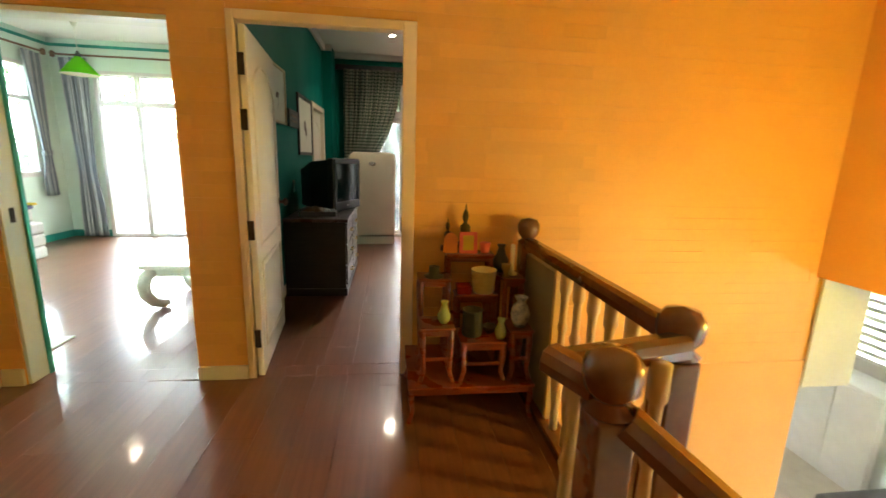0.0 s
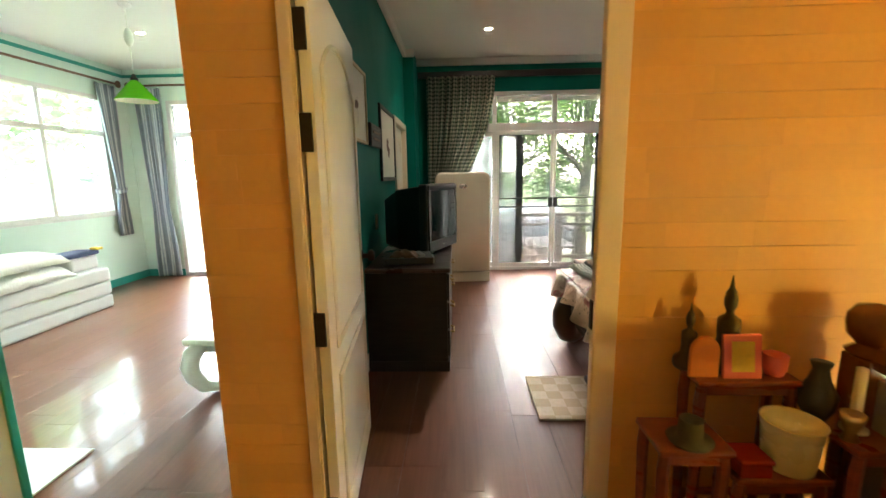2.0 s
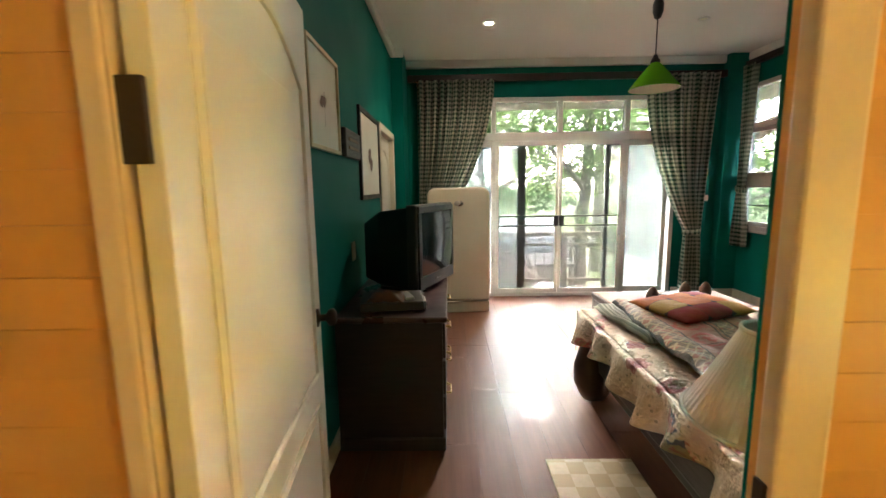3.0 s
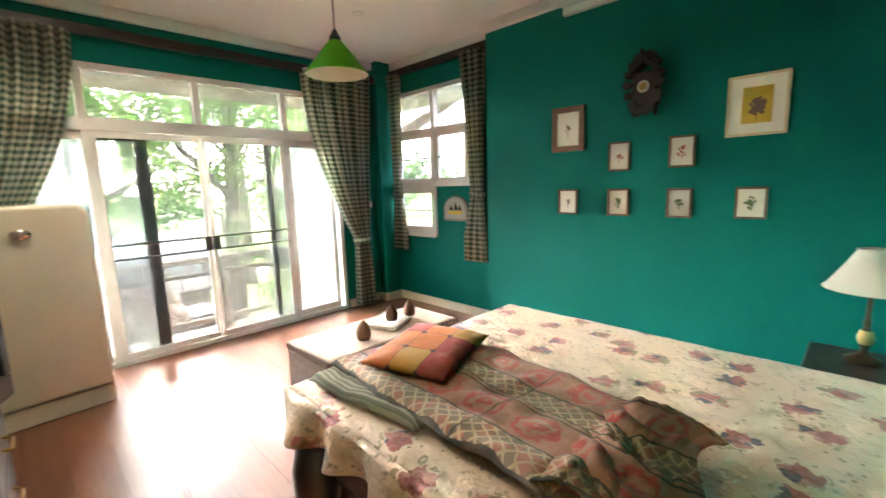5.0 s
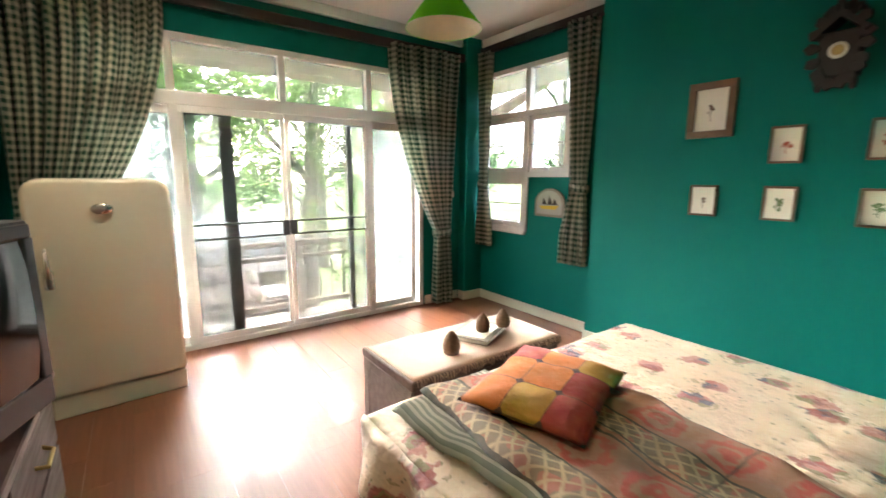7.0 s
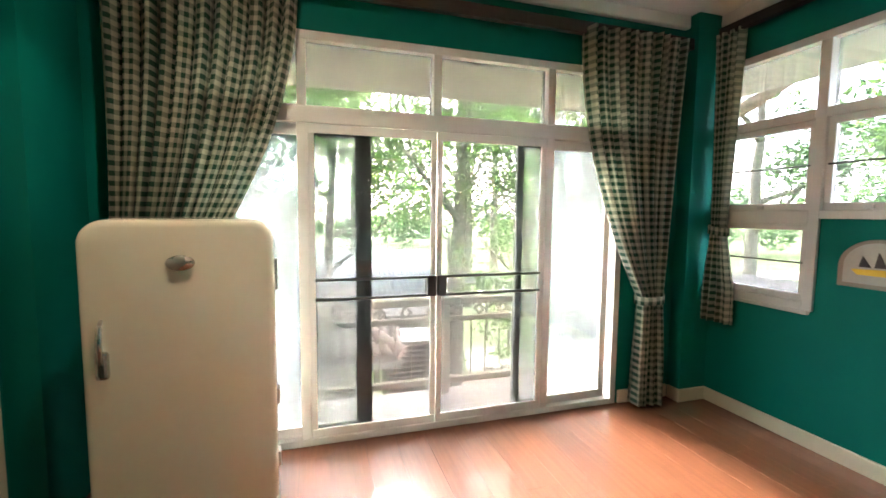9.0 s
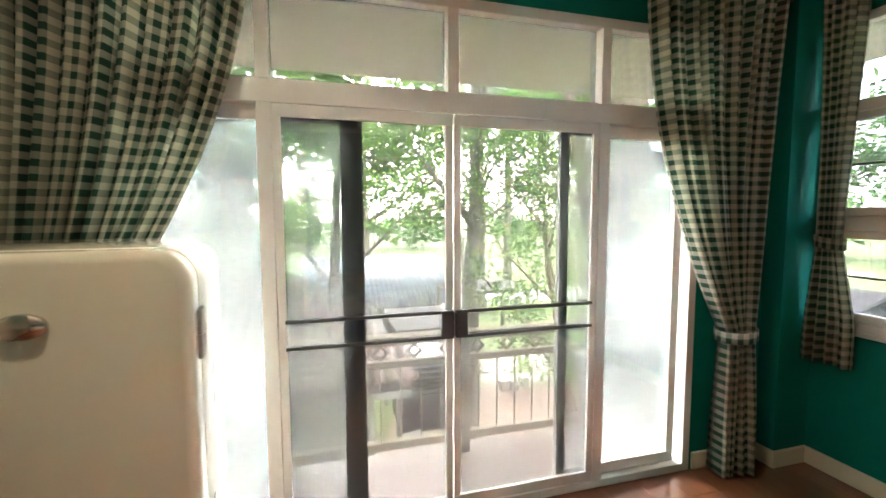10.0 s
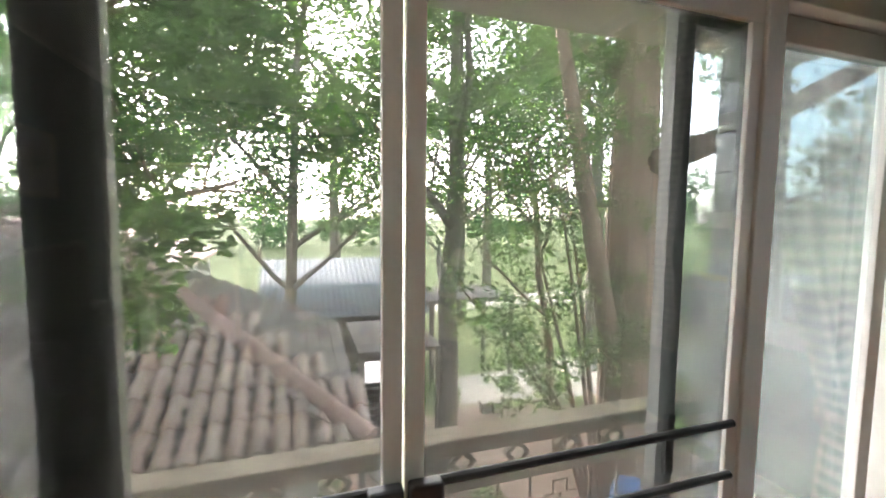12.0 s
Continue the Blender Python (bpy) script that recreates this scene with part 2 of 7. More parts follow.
def leaf_mat(name, dark, light):
    m, nt, b = nodes_of(name)
    geo = nt.nodes.new("ShaderNodeNewGeometry")
    col = ramp_mix(nt, geo.outputs["Random Per Island"], dark, light)
    nt.links.new(col, b.inputs["Base Color"])
    b.inputs["Roughness"].default_value = 0.5
    tr = nt.nodes.new("ShaderNodeBsdfTranslucent")
    nt.links.new(col, tr.inputs["Color"])
    mix = nt.nodes.new("ShaderNodeMixShader")
    mix.inputs[0].default_value = 0.55
    nt.links.new(b.outputs[0], mix.inputs[1])
    nt.links.new(tr.outputs[0], mix.inputs[2])
    nt.links.new(mix.outputs[0], nt.nodes["Material Output"].inputs["Surface"])
    return m


LEAF = leaf_mat("bright_leaf", (0.10, 0.20, 0.045), (0.30, 0.46, 0.13))
LEAFDARK = leaf_mat("dark_leaf", (0.05, 0.12, 0.04), (0.14, 0.26, 0.08))


GREENGLASS = leaf_mat("green_glass_shade", (0.20, 0.72, 0.015), (0.20, 0.72, 0.015))
GREENGLASS.node_tree.nodes["Principled BSDF"].inputs["Roughness"].default_value = 0.12


def glass_mat(name, dust_veil, tint):
    """Clear pane with a gloss; its dusty film doubles as haze, tint dims outdoors."""
    m, nt, b = nodes_of(name)
    nt.nodes.remove(b)
    clear = nt.nodes.new("ShaderNodeBsdfTransparent")
    clear.inputs["Color"].default_value = (*tint, 1)
    gloss = nt.nodes.new("ShaderNodeBsdfGlossy")
    gloss.inputs["Roughness"].default_value = 0.03
    film = nt.nodes.new("ShaderNodeBsdfTranslucent")
    film.inputs["Color"].default_value = (0.85, 0.87, 0.86, 1)
    m1, m2 = nt.nodes.new("ShaderNodeMixShader"), nt.nodes.new("ShaderNodeMixShader")
    nt.links.new(ranged(nt, noise_of(nt, position(nt), 2.2, 5.0), 0.3, 0.7, dust_veil * 0.7, dust_veil * 1.3), m1.inputs[0])
    facing = nt.nodes.new("ShaderNodeLayerWeight")
    facing.inputs["Blend"].default_value = 0.5
    sheen = calc(nt, "MULTIPLY_ADD", calc(nt, "POWER", facing.outputs["Facing"], 5.0), 0.6, 0.03)
    nt.links.new(clear.outputs[0], m1.inputs[1])
    nt.links.new(film.outputs[0], m1.inputs[2])
    nt.links.new(sheen, m2.inputs[0])
    nt.links.new(m1.outputs[0], m2.inputs[1])
    nt.links.new(gloss.outputs[0], m2.inputs[2])
    nt.links.new(m2.outputs[0], nt.nodes["Material Output"].inputs["Surface"])
    return m


# tints darken the outdoor view against the room; mesh film paints glare haze
DUSTY = glass_mat("dusty_dimmed_glass", 0.0025, (0.125, 0.145, 0.152))
LEAFGLASS = glass_mat("dusty_sliding_glass", 0.028, (0.84, 0.88, 0.89))
CLEARGLASS = glass_mat("dimmed_window_glass", 0.006, (0.26, 0.26, 0.27))
PALEGLASS = glass_mat("pale_dusty_glass", 0.04, (0.44, 0.48, 0.50))
MESHNET = glass_mat("insect_mesh", 0.006, (0.25, 0.25, 0.254))


def floor_mat():
    m, nt, b = nodes_of("glossy_laminate")
    pos = position(nt)
    info = nt.nodes.new("ShaderNodeObjectInfo")
    shift = nt.nodes.new("ShaderNodeVectorMath")
    shift.operation = "MULTIPLY_ADD"
    nt.links.new(info.outputs["Random"], shift.inputs[0])
    shift.inputs[1].default_value = (9, 31, 5)
    nt.links.new(pos, shift.inputs[2])
    grain = noise_of(nt, stretched(nt, shift.outputs[0], 45, 2.2, 1), 1.0, 5.0, 0.6)
    col = ramp_mix(nt, ranged(nt, grain, 0.3, 0.72), (0.215, 0.078, 0.037), (0.165, 0.058, 0.027))
    hsv = nt.nodes.new("ShaderNodeHueSaturation")
    nt.links.new(ranged(nt, info.outputs["Random"], 0, 1, 0.95, 1.05), hsv.inputs["Value"])
    nt.links.new(col, hsv.inputs["Color"])
    nt.links.new(hsv.outputs[0], b.inputs["Base Color"])
    wear = noise_of(nt, pos, 0.9, 2.0, 0.5)
    nt.links.new(ranged(nt, wear, 0.3, 0.7, 0.30, 0.36), b.inputs["Roughness"])
    b.inputs["Coat Weight"].default_value = 0.8
    b.inputs["Specular IOR Level"].default_value = 0.25
    nt.links.new(ranged(nt, noise_of(nt, pos, 2.3, 4.0, 0.6), 0.3, 0.7, 0.06, 0.12), b.inputs["Coat Roughness"])
    return m


FLOORWOOD = floor_mat()


def uv_axes(nt):
    uv = nt.nodes.new("ShaderNodeUVMap")
    sep = nt.nodes.new("ShaderNodeSeparateXYZ")
    nt.links.new(uv.outputs[0], sep.inputs[0])
    return uv.outputs[0], sep.outputs[0], sep.outputs[1]


def gingham_mat():
    """Two-way checks in metres of cloth: dark green on ecru, with a reddish line."""
    m, nt, b = nodes_of("green_gingham")
    uv, u, v = uv_axes(nt)
    cu = calc(nt, "GREATER_THAN", calc(nt, "FRACT", calc(nt, "MULTIPLY", u, 20.0)), 0.5)
    cv = calc(nt, "GREATER_THAN", calc(nt, "FRACT", calc(nt, "MULTIPLY", v, 20.0)), 0.5)
    both = calc(nt, "MULTIPLY", calc(nt, "ADD", cu, cv), 0.5)
    line = calc(nt, "GREATER_THAN", calc(nt, "FRACT", calc(nt, "MULTIPLY", u, 5.0)), 0.90)
    col = ramp_mix(nt, both, (0.42, 0.41, 0.32), (0.012, 0.042, 0.028))
    col = ramp_mix(nt, calc(nt, "MULTIPLY", line, 0.3), col, (0.16, 0.05, 0.04))
    nt.links.new(col, b.inputs["Base Color"])
    b.inputs["Roughness"].default_value = 0.9
    tr = nt.nodes.new("ShaderNodeBsdfTranslucent")
    thin = ramp_mix(nt, both, (0.84, 0.83, 0.68), (0.05, 0.15, 0.10))
    nt.links.new(thin, tr.inputs["Color"])
    mix = nt.nodes.new("ShaderNodeMixShader")
    mix.inputs[0].default_value = 0.45
    nt.links.new(b.outputs[0], mix.inputs[1])
    nt.links.new(tr.outputs[0], mix.inputs[2])
    nt.links.new(mix.outputs[0], nt.nodes["Material Output"].inputs["Surface"])
    weave = noise_of(nt, stretched(nt, uv, 600, 600, 1), 1.0)
    bumped(nt, b, weave, 0.2, 0.001)
    return m


GINGHAM = gingham_mat()


def striped_mat():
    """Grey blue cotton with paler upright stripes."""
    m, nt, b = nodes_of("grey_blue_striped_curtain")
    uv, u, v = uv_axes(nt)
    stripe = calc(nt, "FRACT", calc(nt, "MULTIPLY", u, 15.0))
    col = ramp_mix(nt, calc(nt, "GREATER_THAN", stripe, 0.5), (0.26, 0.29, 0.34), (0.62, 0.64, 0.66))
    col = ramp_mix(nt, calc(nt, "LESS_THAN", calc(nt, "ABSOLUTE", calc(nt, "SUBTRACT", stripe, 0.75)), 0.05), col, (0.36, 0.40, 0.46))
    nt.links.new(col, b.inputs["Base Color"])
    b.inputs["Roughness"].default_value = 0.9
    tr = nt.nodes.new("ShaderNodeBsdfTranslucent")
    nt.links.new(col, tr.inputs["Color"])
    mix = nt.nodes.new("ShaderNodeMixShader")
    mix.inputs[0].default_value = 0.3
    nt.links.new(b.outputs[0], mix.inputs[1])
    nt.links.new(tr.outputs[0], mix.inputs[2])
    nt.links.new(mix.outputs[0], nt.nodes["Material Output"].inputs["Surface"])
    bumped(nt, b, noise_of(nt, stretched(nt, uv, 500, 500, 1), 1.0), 0.2, 0.001)
    return m


GREYCURTAIN = striped_mat()


def floral_mat():
    """Ecru cloth strewn with ragged rose, olive and navy bouquets and fine sprigs."""
    m, nt, b = nodes_of("floral_bedspread")
    uv, u, v = uv_axes(nt)

    def warped(scale, amount, detail):
        warp = node(nt, "ShaderNodeTexNoise", Scale=scale, Detail=detail)
        nt.links.new(uv, warp.inputs["Vector"])
        add = nt.nodes.new("ShaderNodeVectorMath")
        add.operation = "MULTIPLY_ADD"
        nt.links.new(warp.outputs["Color"], add.inputs[0])
        add.inputs[1].default_value = (amount, amount, 0)
        nt.links.new(uv, add.inputs[2])
        return add.outputs[0]

    def cells(vec, scale, loose):
        vor = nt.nodes.new("ShaderNodeTexVoronoi")
        vor.voronoi_dimensions = "2D"
        vor.inputs["Scale"].default_value, vor.inputs["Randomness"].default_value = scale, loose
        nt.links.new(vec, vor.inputs["Vector"])
        sep = nt.nodes.new("ShaderNodeSeparateColor")
        nt.links.new(vor.outputs["Color"], sep.inputs[0])
        return vor.outputs["Distance"], sep.outputs[0], sep.outputs[1]

    bent = warped(19.0, 0.14, 4.0)
    far, pick, _ = cells(bent, 4.0, 0.8)
    flower = ranged(nt, far, 0.235, 0.205)
    # petals: small patches inside each bouquet
    near2, tone, tone2 = cells(warped(40.0, 0.03, 2.0), 21.0, 1.0)
    petal = ramp_mix(nt, calc(nt, "GREATER_THAN", tone, 0.40), (0.48, 0.10, 0.085), (0.58, 0.22, 0.17))
    petal = ramp_mix(nt, calc(nt, "GREATER_THAN", calc(nt, "ADD", tone2, calc(nt, "MULTIPLY", pick, 0.45)), 0.98), petal, (0.055, 0.05, 0.10))
    petal = ramp_mix(nt, calc(nt, "GREATER_THAN", tone, 0.84), petal, (0.30, 0.23, 0.10))
    petal = ramp_mix(nt, ranged(nt, far, 0.10, 0.06, 0.0, 0.8), petal, (0.30, 0.045, 0.05))
    leafy = calc(nt, "MULTIPLY", ranged(nt, calc(nt, "ABSOLUTE", calc(nt, "SUBTRACT", far, 0.29)), 0.045, 0.02), calc(nt, "GREATER_THAN", noise_of(nt, uv, 17.0, 2.0), 0.56))
    dots, _, _ = cells(uv, 17.0, 1.0)
    sprig = calc(nt, "MULTIPLY", ranged(nt, dots, 0.13, 0.09), ranged(nt, noise_of(nt, uv, 6.0), 0.46, 0.52))
    base = ramp_mix(nt, ranged(nt, noise_of(nt, uv, 2.6), 0.3, 0.7), (0.85, 0.66, 0.49), (0.81, 0.60, 0.42))
    col = ramp_mix(nt, calc(nt, "MULTIPLY", sprig, 0.6), base, (0.24, 0.17, 0.10))
    col = ramp_mix(nt, calc(nt, "MULTIPLY", leafy, 0.7), col, (0.40, 0.30, 0.15))
    col = ramp_mix(nt, calc(nt, "MULTIPLY", flower, 0.88), col, petal)
    nt.links.new(col, b.inputs["Base Color"])
    b.inputs["Roughness"].default_value = 0.55
    b.inputs["Sheen Weight"].default_value = 0.15
    wr = calc(nt, "ADD", noise_of(nt, uv, 15.0, 6.0, 0.62), calc(nt, "MULTIPLY", calc(nt, "ABSOLUTE", calc(nt, "SUBTRACT", noise_of(nt, uv, 9.0, 3.0), 0.5)), 1.6))
    bumped(nt, b, wr, 0.9, 0.024)
    return m


FLORAL = floral_mat()


def kilim_mat():
    """Woven throw: rose medallion bands between lattice bands, parted by dark lines."""
    m, nt, b = nodes_of("woven_throw")
    uv, u, v = uv_axes(nt)
    sway = ranged(nt, noise_of(nt, uv, 6.0, 3.0), 0.3, 0.7, -0.010, 0.010)
    u, v = calc(nt, "ADD", u, sway), calc(nt, "ADD", v, sway)
    band = calc(nt, "FRACT", calc(nt, "MULTIPLY", u, 3.25))
    # lattice of crossed pale threads
    cross = []
    for sign in (1.0, -1.0):
        d = calc(nt, "ADD", calc(nt, "MULTIPLY", u, 21.0), calc(nt, "MULTIPLY", v, 17.0 * sign))
        cross.append(calc(nt, "ABSOLUTE", calc(nt, "SUBTRACT", calc(nt, "FRACT", d), 0.5)))
    thread = ranged(nt, calc(nt, "MINIMUM", *cross), 0.07, 0.15, 1.0, 0.0)
    fill = ramp_mix(nt, calc(nt, "GREATER_THAN", noise_of(nt, uv, 13.0, 1.0), 0.54), (0.20, 0.15, 0.085), (0.36, 0.13, 0.075))
    lattice = ramp_mix(nt, thread, fill, (0.48, 0.35, 0.19))
    # rosettes along the red band
    dv = calc(nt, "MULTIPLY", calc(nt, "SUBTRACT", calc(nt, "FRACT", calc(nt, "MULTIPLY", v, 4.6)), 0.5), 1.0)
    du = calc(nt, "MULTIPLY", calc(nt, "SUBTRACT", band, 0.66), 1.45)
    away = calc(nt, "SQRT", calc(nt, "ADD", calc(nt, "MULTIPLY", dv, dv), calc(nt, "MULTIPLY", du, du)))
    away = calc(nt, "ADD", away, ranged(nt, noise_of(nt, uv, 26.0, 3.0), 0.25, 0.75, -0.10, 0.10))
    petals = calc(nt, "SINE", calc(nt, "MULTIPLY", away, 27.0))
    rose = ramp_mix(nt, ranged(nt, petals, -0.5, 0.6), (0.40, 0.19, 0.115), (0.47, 0.075, 0.045))
    rose = ramp_mix(nt, ranged(nt, away, 0.40, 0.50), rose, (0.36, 0.17, 0.09))
    col = ramp_mix(nt, calc(nt, "GREATER_THAN", band, 0.36), lattice, rose)
    for at, wide in ((0.36, 0.016), (0.95, 0.014), (0.025, 0.010)):
        near = calc(nt, "LESS_THAN", calc(nt, "ABSOLUTE", calc(nt, "SUBTRACT", band, at)), wide)
        col = ramp_mix(nt, calc(nt, "MULTIPLY", near, 0.9), col, (0.035, 0.04, 0.025))
    bound = calc(nt, "LESS_THAN", u, 0.010)
    col = ramp_mix(nt, bound, col, (0.03, 0.037, 0.022))
    # the fold's shade, drawn as a thin dark line across the throw
    crease_shade = calc(nt, "LESS_THAN", calc(nt, "ABSOLUTE", calc(nt, "SUBTRACT", v, 0.80)), 0.004)
    col = ramp_mix(nt, calc(nt, "MULTIPLY", crease_shade, 0.8), col, (0.06, 0.045, 0.03))
    fade = noise_of(nt, uv, 7.0, 5.0)
    col = ramp_mix(nt, ranged(nt, fade, 0.38, 0.72, 0.0, 0.45), col, (0.30, 0.18, 0.10))
    nt.links.new(col, b.inputs["Base Color"])
    b.inputs["Roughness"].default_value = 0.8
    b.inputs["Sheen Weight"].default_value = 0.15
    bumped(nt, b, noise_of(nt, uv, 24.0, 6.0), 0.6, 0.012)
    return m


KILIM = kilim_mat()


def patchwork_mat():
    """Rounded squares of dyed cotton in ochre, orange and crimson."""
    m, nt, b = nodes_of("patchwork_cushion")
    uv, u, v = uv_axes(nt)
    cell = nt.nodes.new("ShaderNodeTexWhiteNoise")
    cell.noise_dimensions = "2D"
    fl = nt.nodes.new("ShaderNodeVectorMath")
    fl.operation = "FLOOR"
    sc = stretched(nt, uv, 3, 3, 1)
    nt.links.new(sc, fl.inputs[0])
    nt.links.new(fl.outputs[0], cell.inputs["Vector"])
    col = ramp_mix(nt, calc(nt, "GREATER_THAN", cell.outputs["Value"], 0.38), (0.56, 0.30, 0.035), (0.66, 0.17, 0.015))
    col = ramp_mix(nt, calc(nt, "GREATER_THAN", cell.outputs["Value"], 0.72), col, (0.42, 0.03, 0.03))
    du = calc(nt, "ABSOLUTE", calc(nt, "SUBTRACT", calc(nt, "FRACT", calc(nt, "MULTIPLY", u, 3.0)), 0.5))
    dv = calc(nt, "ABSOLUTE", calc(nt, "SUBTRACT", calc(nt, "FRACT", calc(nt, "MULTIPLY", v, 3.0)), 0.5))
    corner = calc(nt, "GREATER_THAN", calc(nt, "ADD", du, dv), 0.88)
    seam = calc(nt, "GREATER_THAN", calc(nt, "MAXIMUM", du, dv), 0.485)
    col = ramp_mix(nt, calc(nt, "MAXIMUM", corner, calc(nt, "MULTIPLY", seam, 0.7)), col, (0.07, 0.035, 0.03))
    col = ramp_mix(nt, ranged(nt, noise_of(nt, uv, 7.0, 4.0), 0.3, 0.7, 0.0, 0.35), col, (0.40, 0.18, 0.05))
    nt.links.new(col, b.inputs["Base Color"])
    b.inputs["Roughness"].default_value = 0.75
    b.inputs["Sheen Weight"].default_value = 0.05
    bumped(nt, b, noise_of(nt, uv, 5.0, 5.0), 0.5, 0.02)
    return m


PATCHWORK = patchwork_mat()


def rug_mat():
    m, nt, b = nodes_of("checked_rug")
    chk = node(nt, "ShaderNodeTexChecker", Scale=11.0)
    nt.links.new(position(nt), chk.inputs["Vector"])
    chk.inputs["Color1"].default_value = (0.50, 0.37, 0.22, 1)
    chk.inputs["Color2"].default_value = (0.64, 0.52, 0.36, 1)
    nt.links.new(ramp_mix(nt, ranged(nt, noise_of(nt, position(nt), 40.0, 4.0), 0.3, 0.7, 0, 0.4), chk.outputs[0], (0.44, 0.36, 0.24)), b.inputs["Base Color"])
    b.inputs["Roughness"].default_value = 0.95
    bumped(nt, b, noise_of(nt, position(nt), 250.0), 0.5, 0.004)
    return m


RUG = rug_mat()


def glow_mat(name, colour, strength):
    m, nt, b = nodes_of(name)
    b.inputs["Base Color"].default_value = (*colour, 1)
    b.inputs["Emission Color"].default_value = (*colour, 1)
    b.inputs["Emission Strength"].default_value = strength
    return m


# amber glow of the globe added over the stairwell
GLOBE = glow_mat("added_amber_globe", (1.0, 0.78, 0.12), 2.0)
BULB = glow_mat("lit_bulb", (1.0, 0.85, 0.62), 6.0)

# ---- mesh helpers ----


def part(name, bm, material, parent=None, label="", smooth=False):
    """Links a bmesh as one mesh object, under a thing or a part."""
    me = bpy.data.meshes.new(name)
    bm.to_mesh(me)
    bm.free()
    for m in material if isinstance(material, (list, tuple)) else [material]:
        me.materials.append(m)
    if smooth:
        me.polygons.foreach_set("use_smooth", [True] * len(me.polygons))
    ob = new(name, me)
    if parent:
        ob.parent = parent
    return tagged(ob, label)


def thing(name, label, category, x=0.0, y=0.0, z=0.0, turn=0.0, group="", kind=""):
    ob = new(name)
    ob.empty_display_size = 0.1
    ob.matrix_basis = pose(x, y, z, 0, 0, turn)
    return tagged(ob, label, category, group, kind)


def box(x0, y0, z0, x1, y1, z1, bevel=0.0, segments=2, bm=None):
    made = bm or bmesh.new()
    tmp = bmesh.new() if bm else made
    bmesh.ops.create_cube(tmp, size=1.0)
    bmesh.ops.transform(tmp, matrix=Matrix.LocRotScale(((x0 + x1) / 2, (y0 + y1) / 2, (z0 + z1) / 2), None, (abs(x1 - x0), abs(y1 - y0), abs(z1 - z0))), verts=tmp.verts)
    if bevel:
        bmesh.ops.bevel(tmp, geom=tmp.edges[:], offset=bevel, segments=segments, profile=0.5, affect="EDGES")
    if bm:
        join(bm, tmp)
    return made


def join(bm, other, m=None):
    """Adds other to bm, moved by m."""
    if m is not None:
        bmesh.ops.transform(other, matrix=m, verts=other.verts)
    me = bpy.data.meshes.new("tmp")
    other.to_mesh(me)
    other.free()
    bm.from_mesh(me)
    bpy.data.meshes.remove(me)
    return bm


def lathe(profile, steps=24, x=0.0, y=0.0, z=0.0, ripple=0.0, waves=0, caps=True):
    """A turned body from (radius, height) pairs, round the upright axis."""
    bm = bmesh.new()
    rings = []
    for r, h in profile:
        ring = []
        for k in range(steps):
            a = 2 * math.pi * k / steps
            rr = r * (1 + ripple * math.cos(waves * a))
            ring.append(bm.verts.new((x + rr * math.cos(a), y + rr * math.sin(a), z + h)))
        rings.append(ring)
    for lo, hi in zip(rings, rings[1:]):
        for k in range(steps):
            bm.faces.new((lo[k], lo[(k + 1) % steps], hi[(k + 1) % steps], hi[k]))
    for ring, flip in ((rings[0], True), (rings[-1], False)):
        if caps and profile[0 if flip else -1][0] > 1e-4:
            bm.faces.new(ring[::-1] if flip else ring)
    return bm


def tube(points, radii, steps=10, bm=None):
    """A round bar along points."""
    bm = bm or bmesh.new()
    pts = [Vector(p) for p in points]
    if not isinstance(radii, (list, tuple)):
        radii = [radii] * len(pts)
    rings, side = [], None
    for k, p in enumerate(pts):
        way = (pts[min(k + 1, len(pts) - 1)] - pts[max(k - 1, 0)]).normalized()
        if side is None:
            side = way.orthogonal().normalized()
        side = (side - way * side.dot(way)).normalized()
        up = way.cross(side)
        rings.append([bm.verts.new(p + radii[k] * (math.cos(a) * side + math.sin(a) * up)) for a in (2 * math.pi * j / steps for j in range(steps))])
    for lo, hi in zip(rings, rings[1:]):
        for j in range(steps):
            bm.faces.new((lo[j], lo[(j + 1) % steps], hi[(j + 1) % steps], hi[j]))
    bm.faces.new(rings[0][::-1])
    bm.faces.new(rings[-1])
    return bm


def prism(outline, depth, axis="y", bevel=0.0):
    """An outline in two dimensions, given thickness along an axis, from 0 to depth."""
    bm = bmesh.new()
    lay = {"y": lambda a, b: (a, 0, b), "x": lambda a, b: (0, a, b), "z": lambda a, b: (a, b, 0)}[axis]
    f = bm.faces.new([bm.verts.new(lay(a, b)) for a, b in outline])
    way = {"y": (0, depth, 0), "x": (depth, 0, 0), "z": (0, 0, depth)}[axis]
    ex = bmesh.ops.extrude_face_region(bm, geom=[f])
    bmesh.ops.translate(bm, vec=way, verts=[v for v in ex["geom"] if isinstance(v, bmesh.types.BMVert)])
    bmesh.ops.recalc_face_normals(bm, faces=bm.faces[:])
    if bevel:
        bmesh.ops.bevel(bm, geom=bm.edges[:], offset=bevel, segments=2, profile=0.5, affect="EDGES")
    return bm


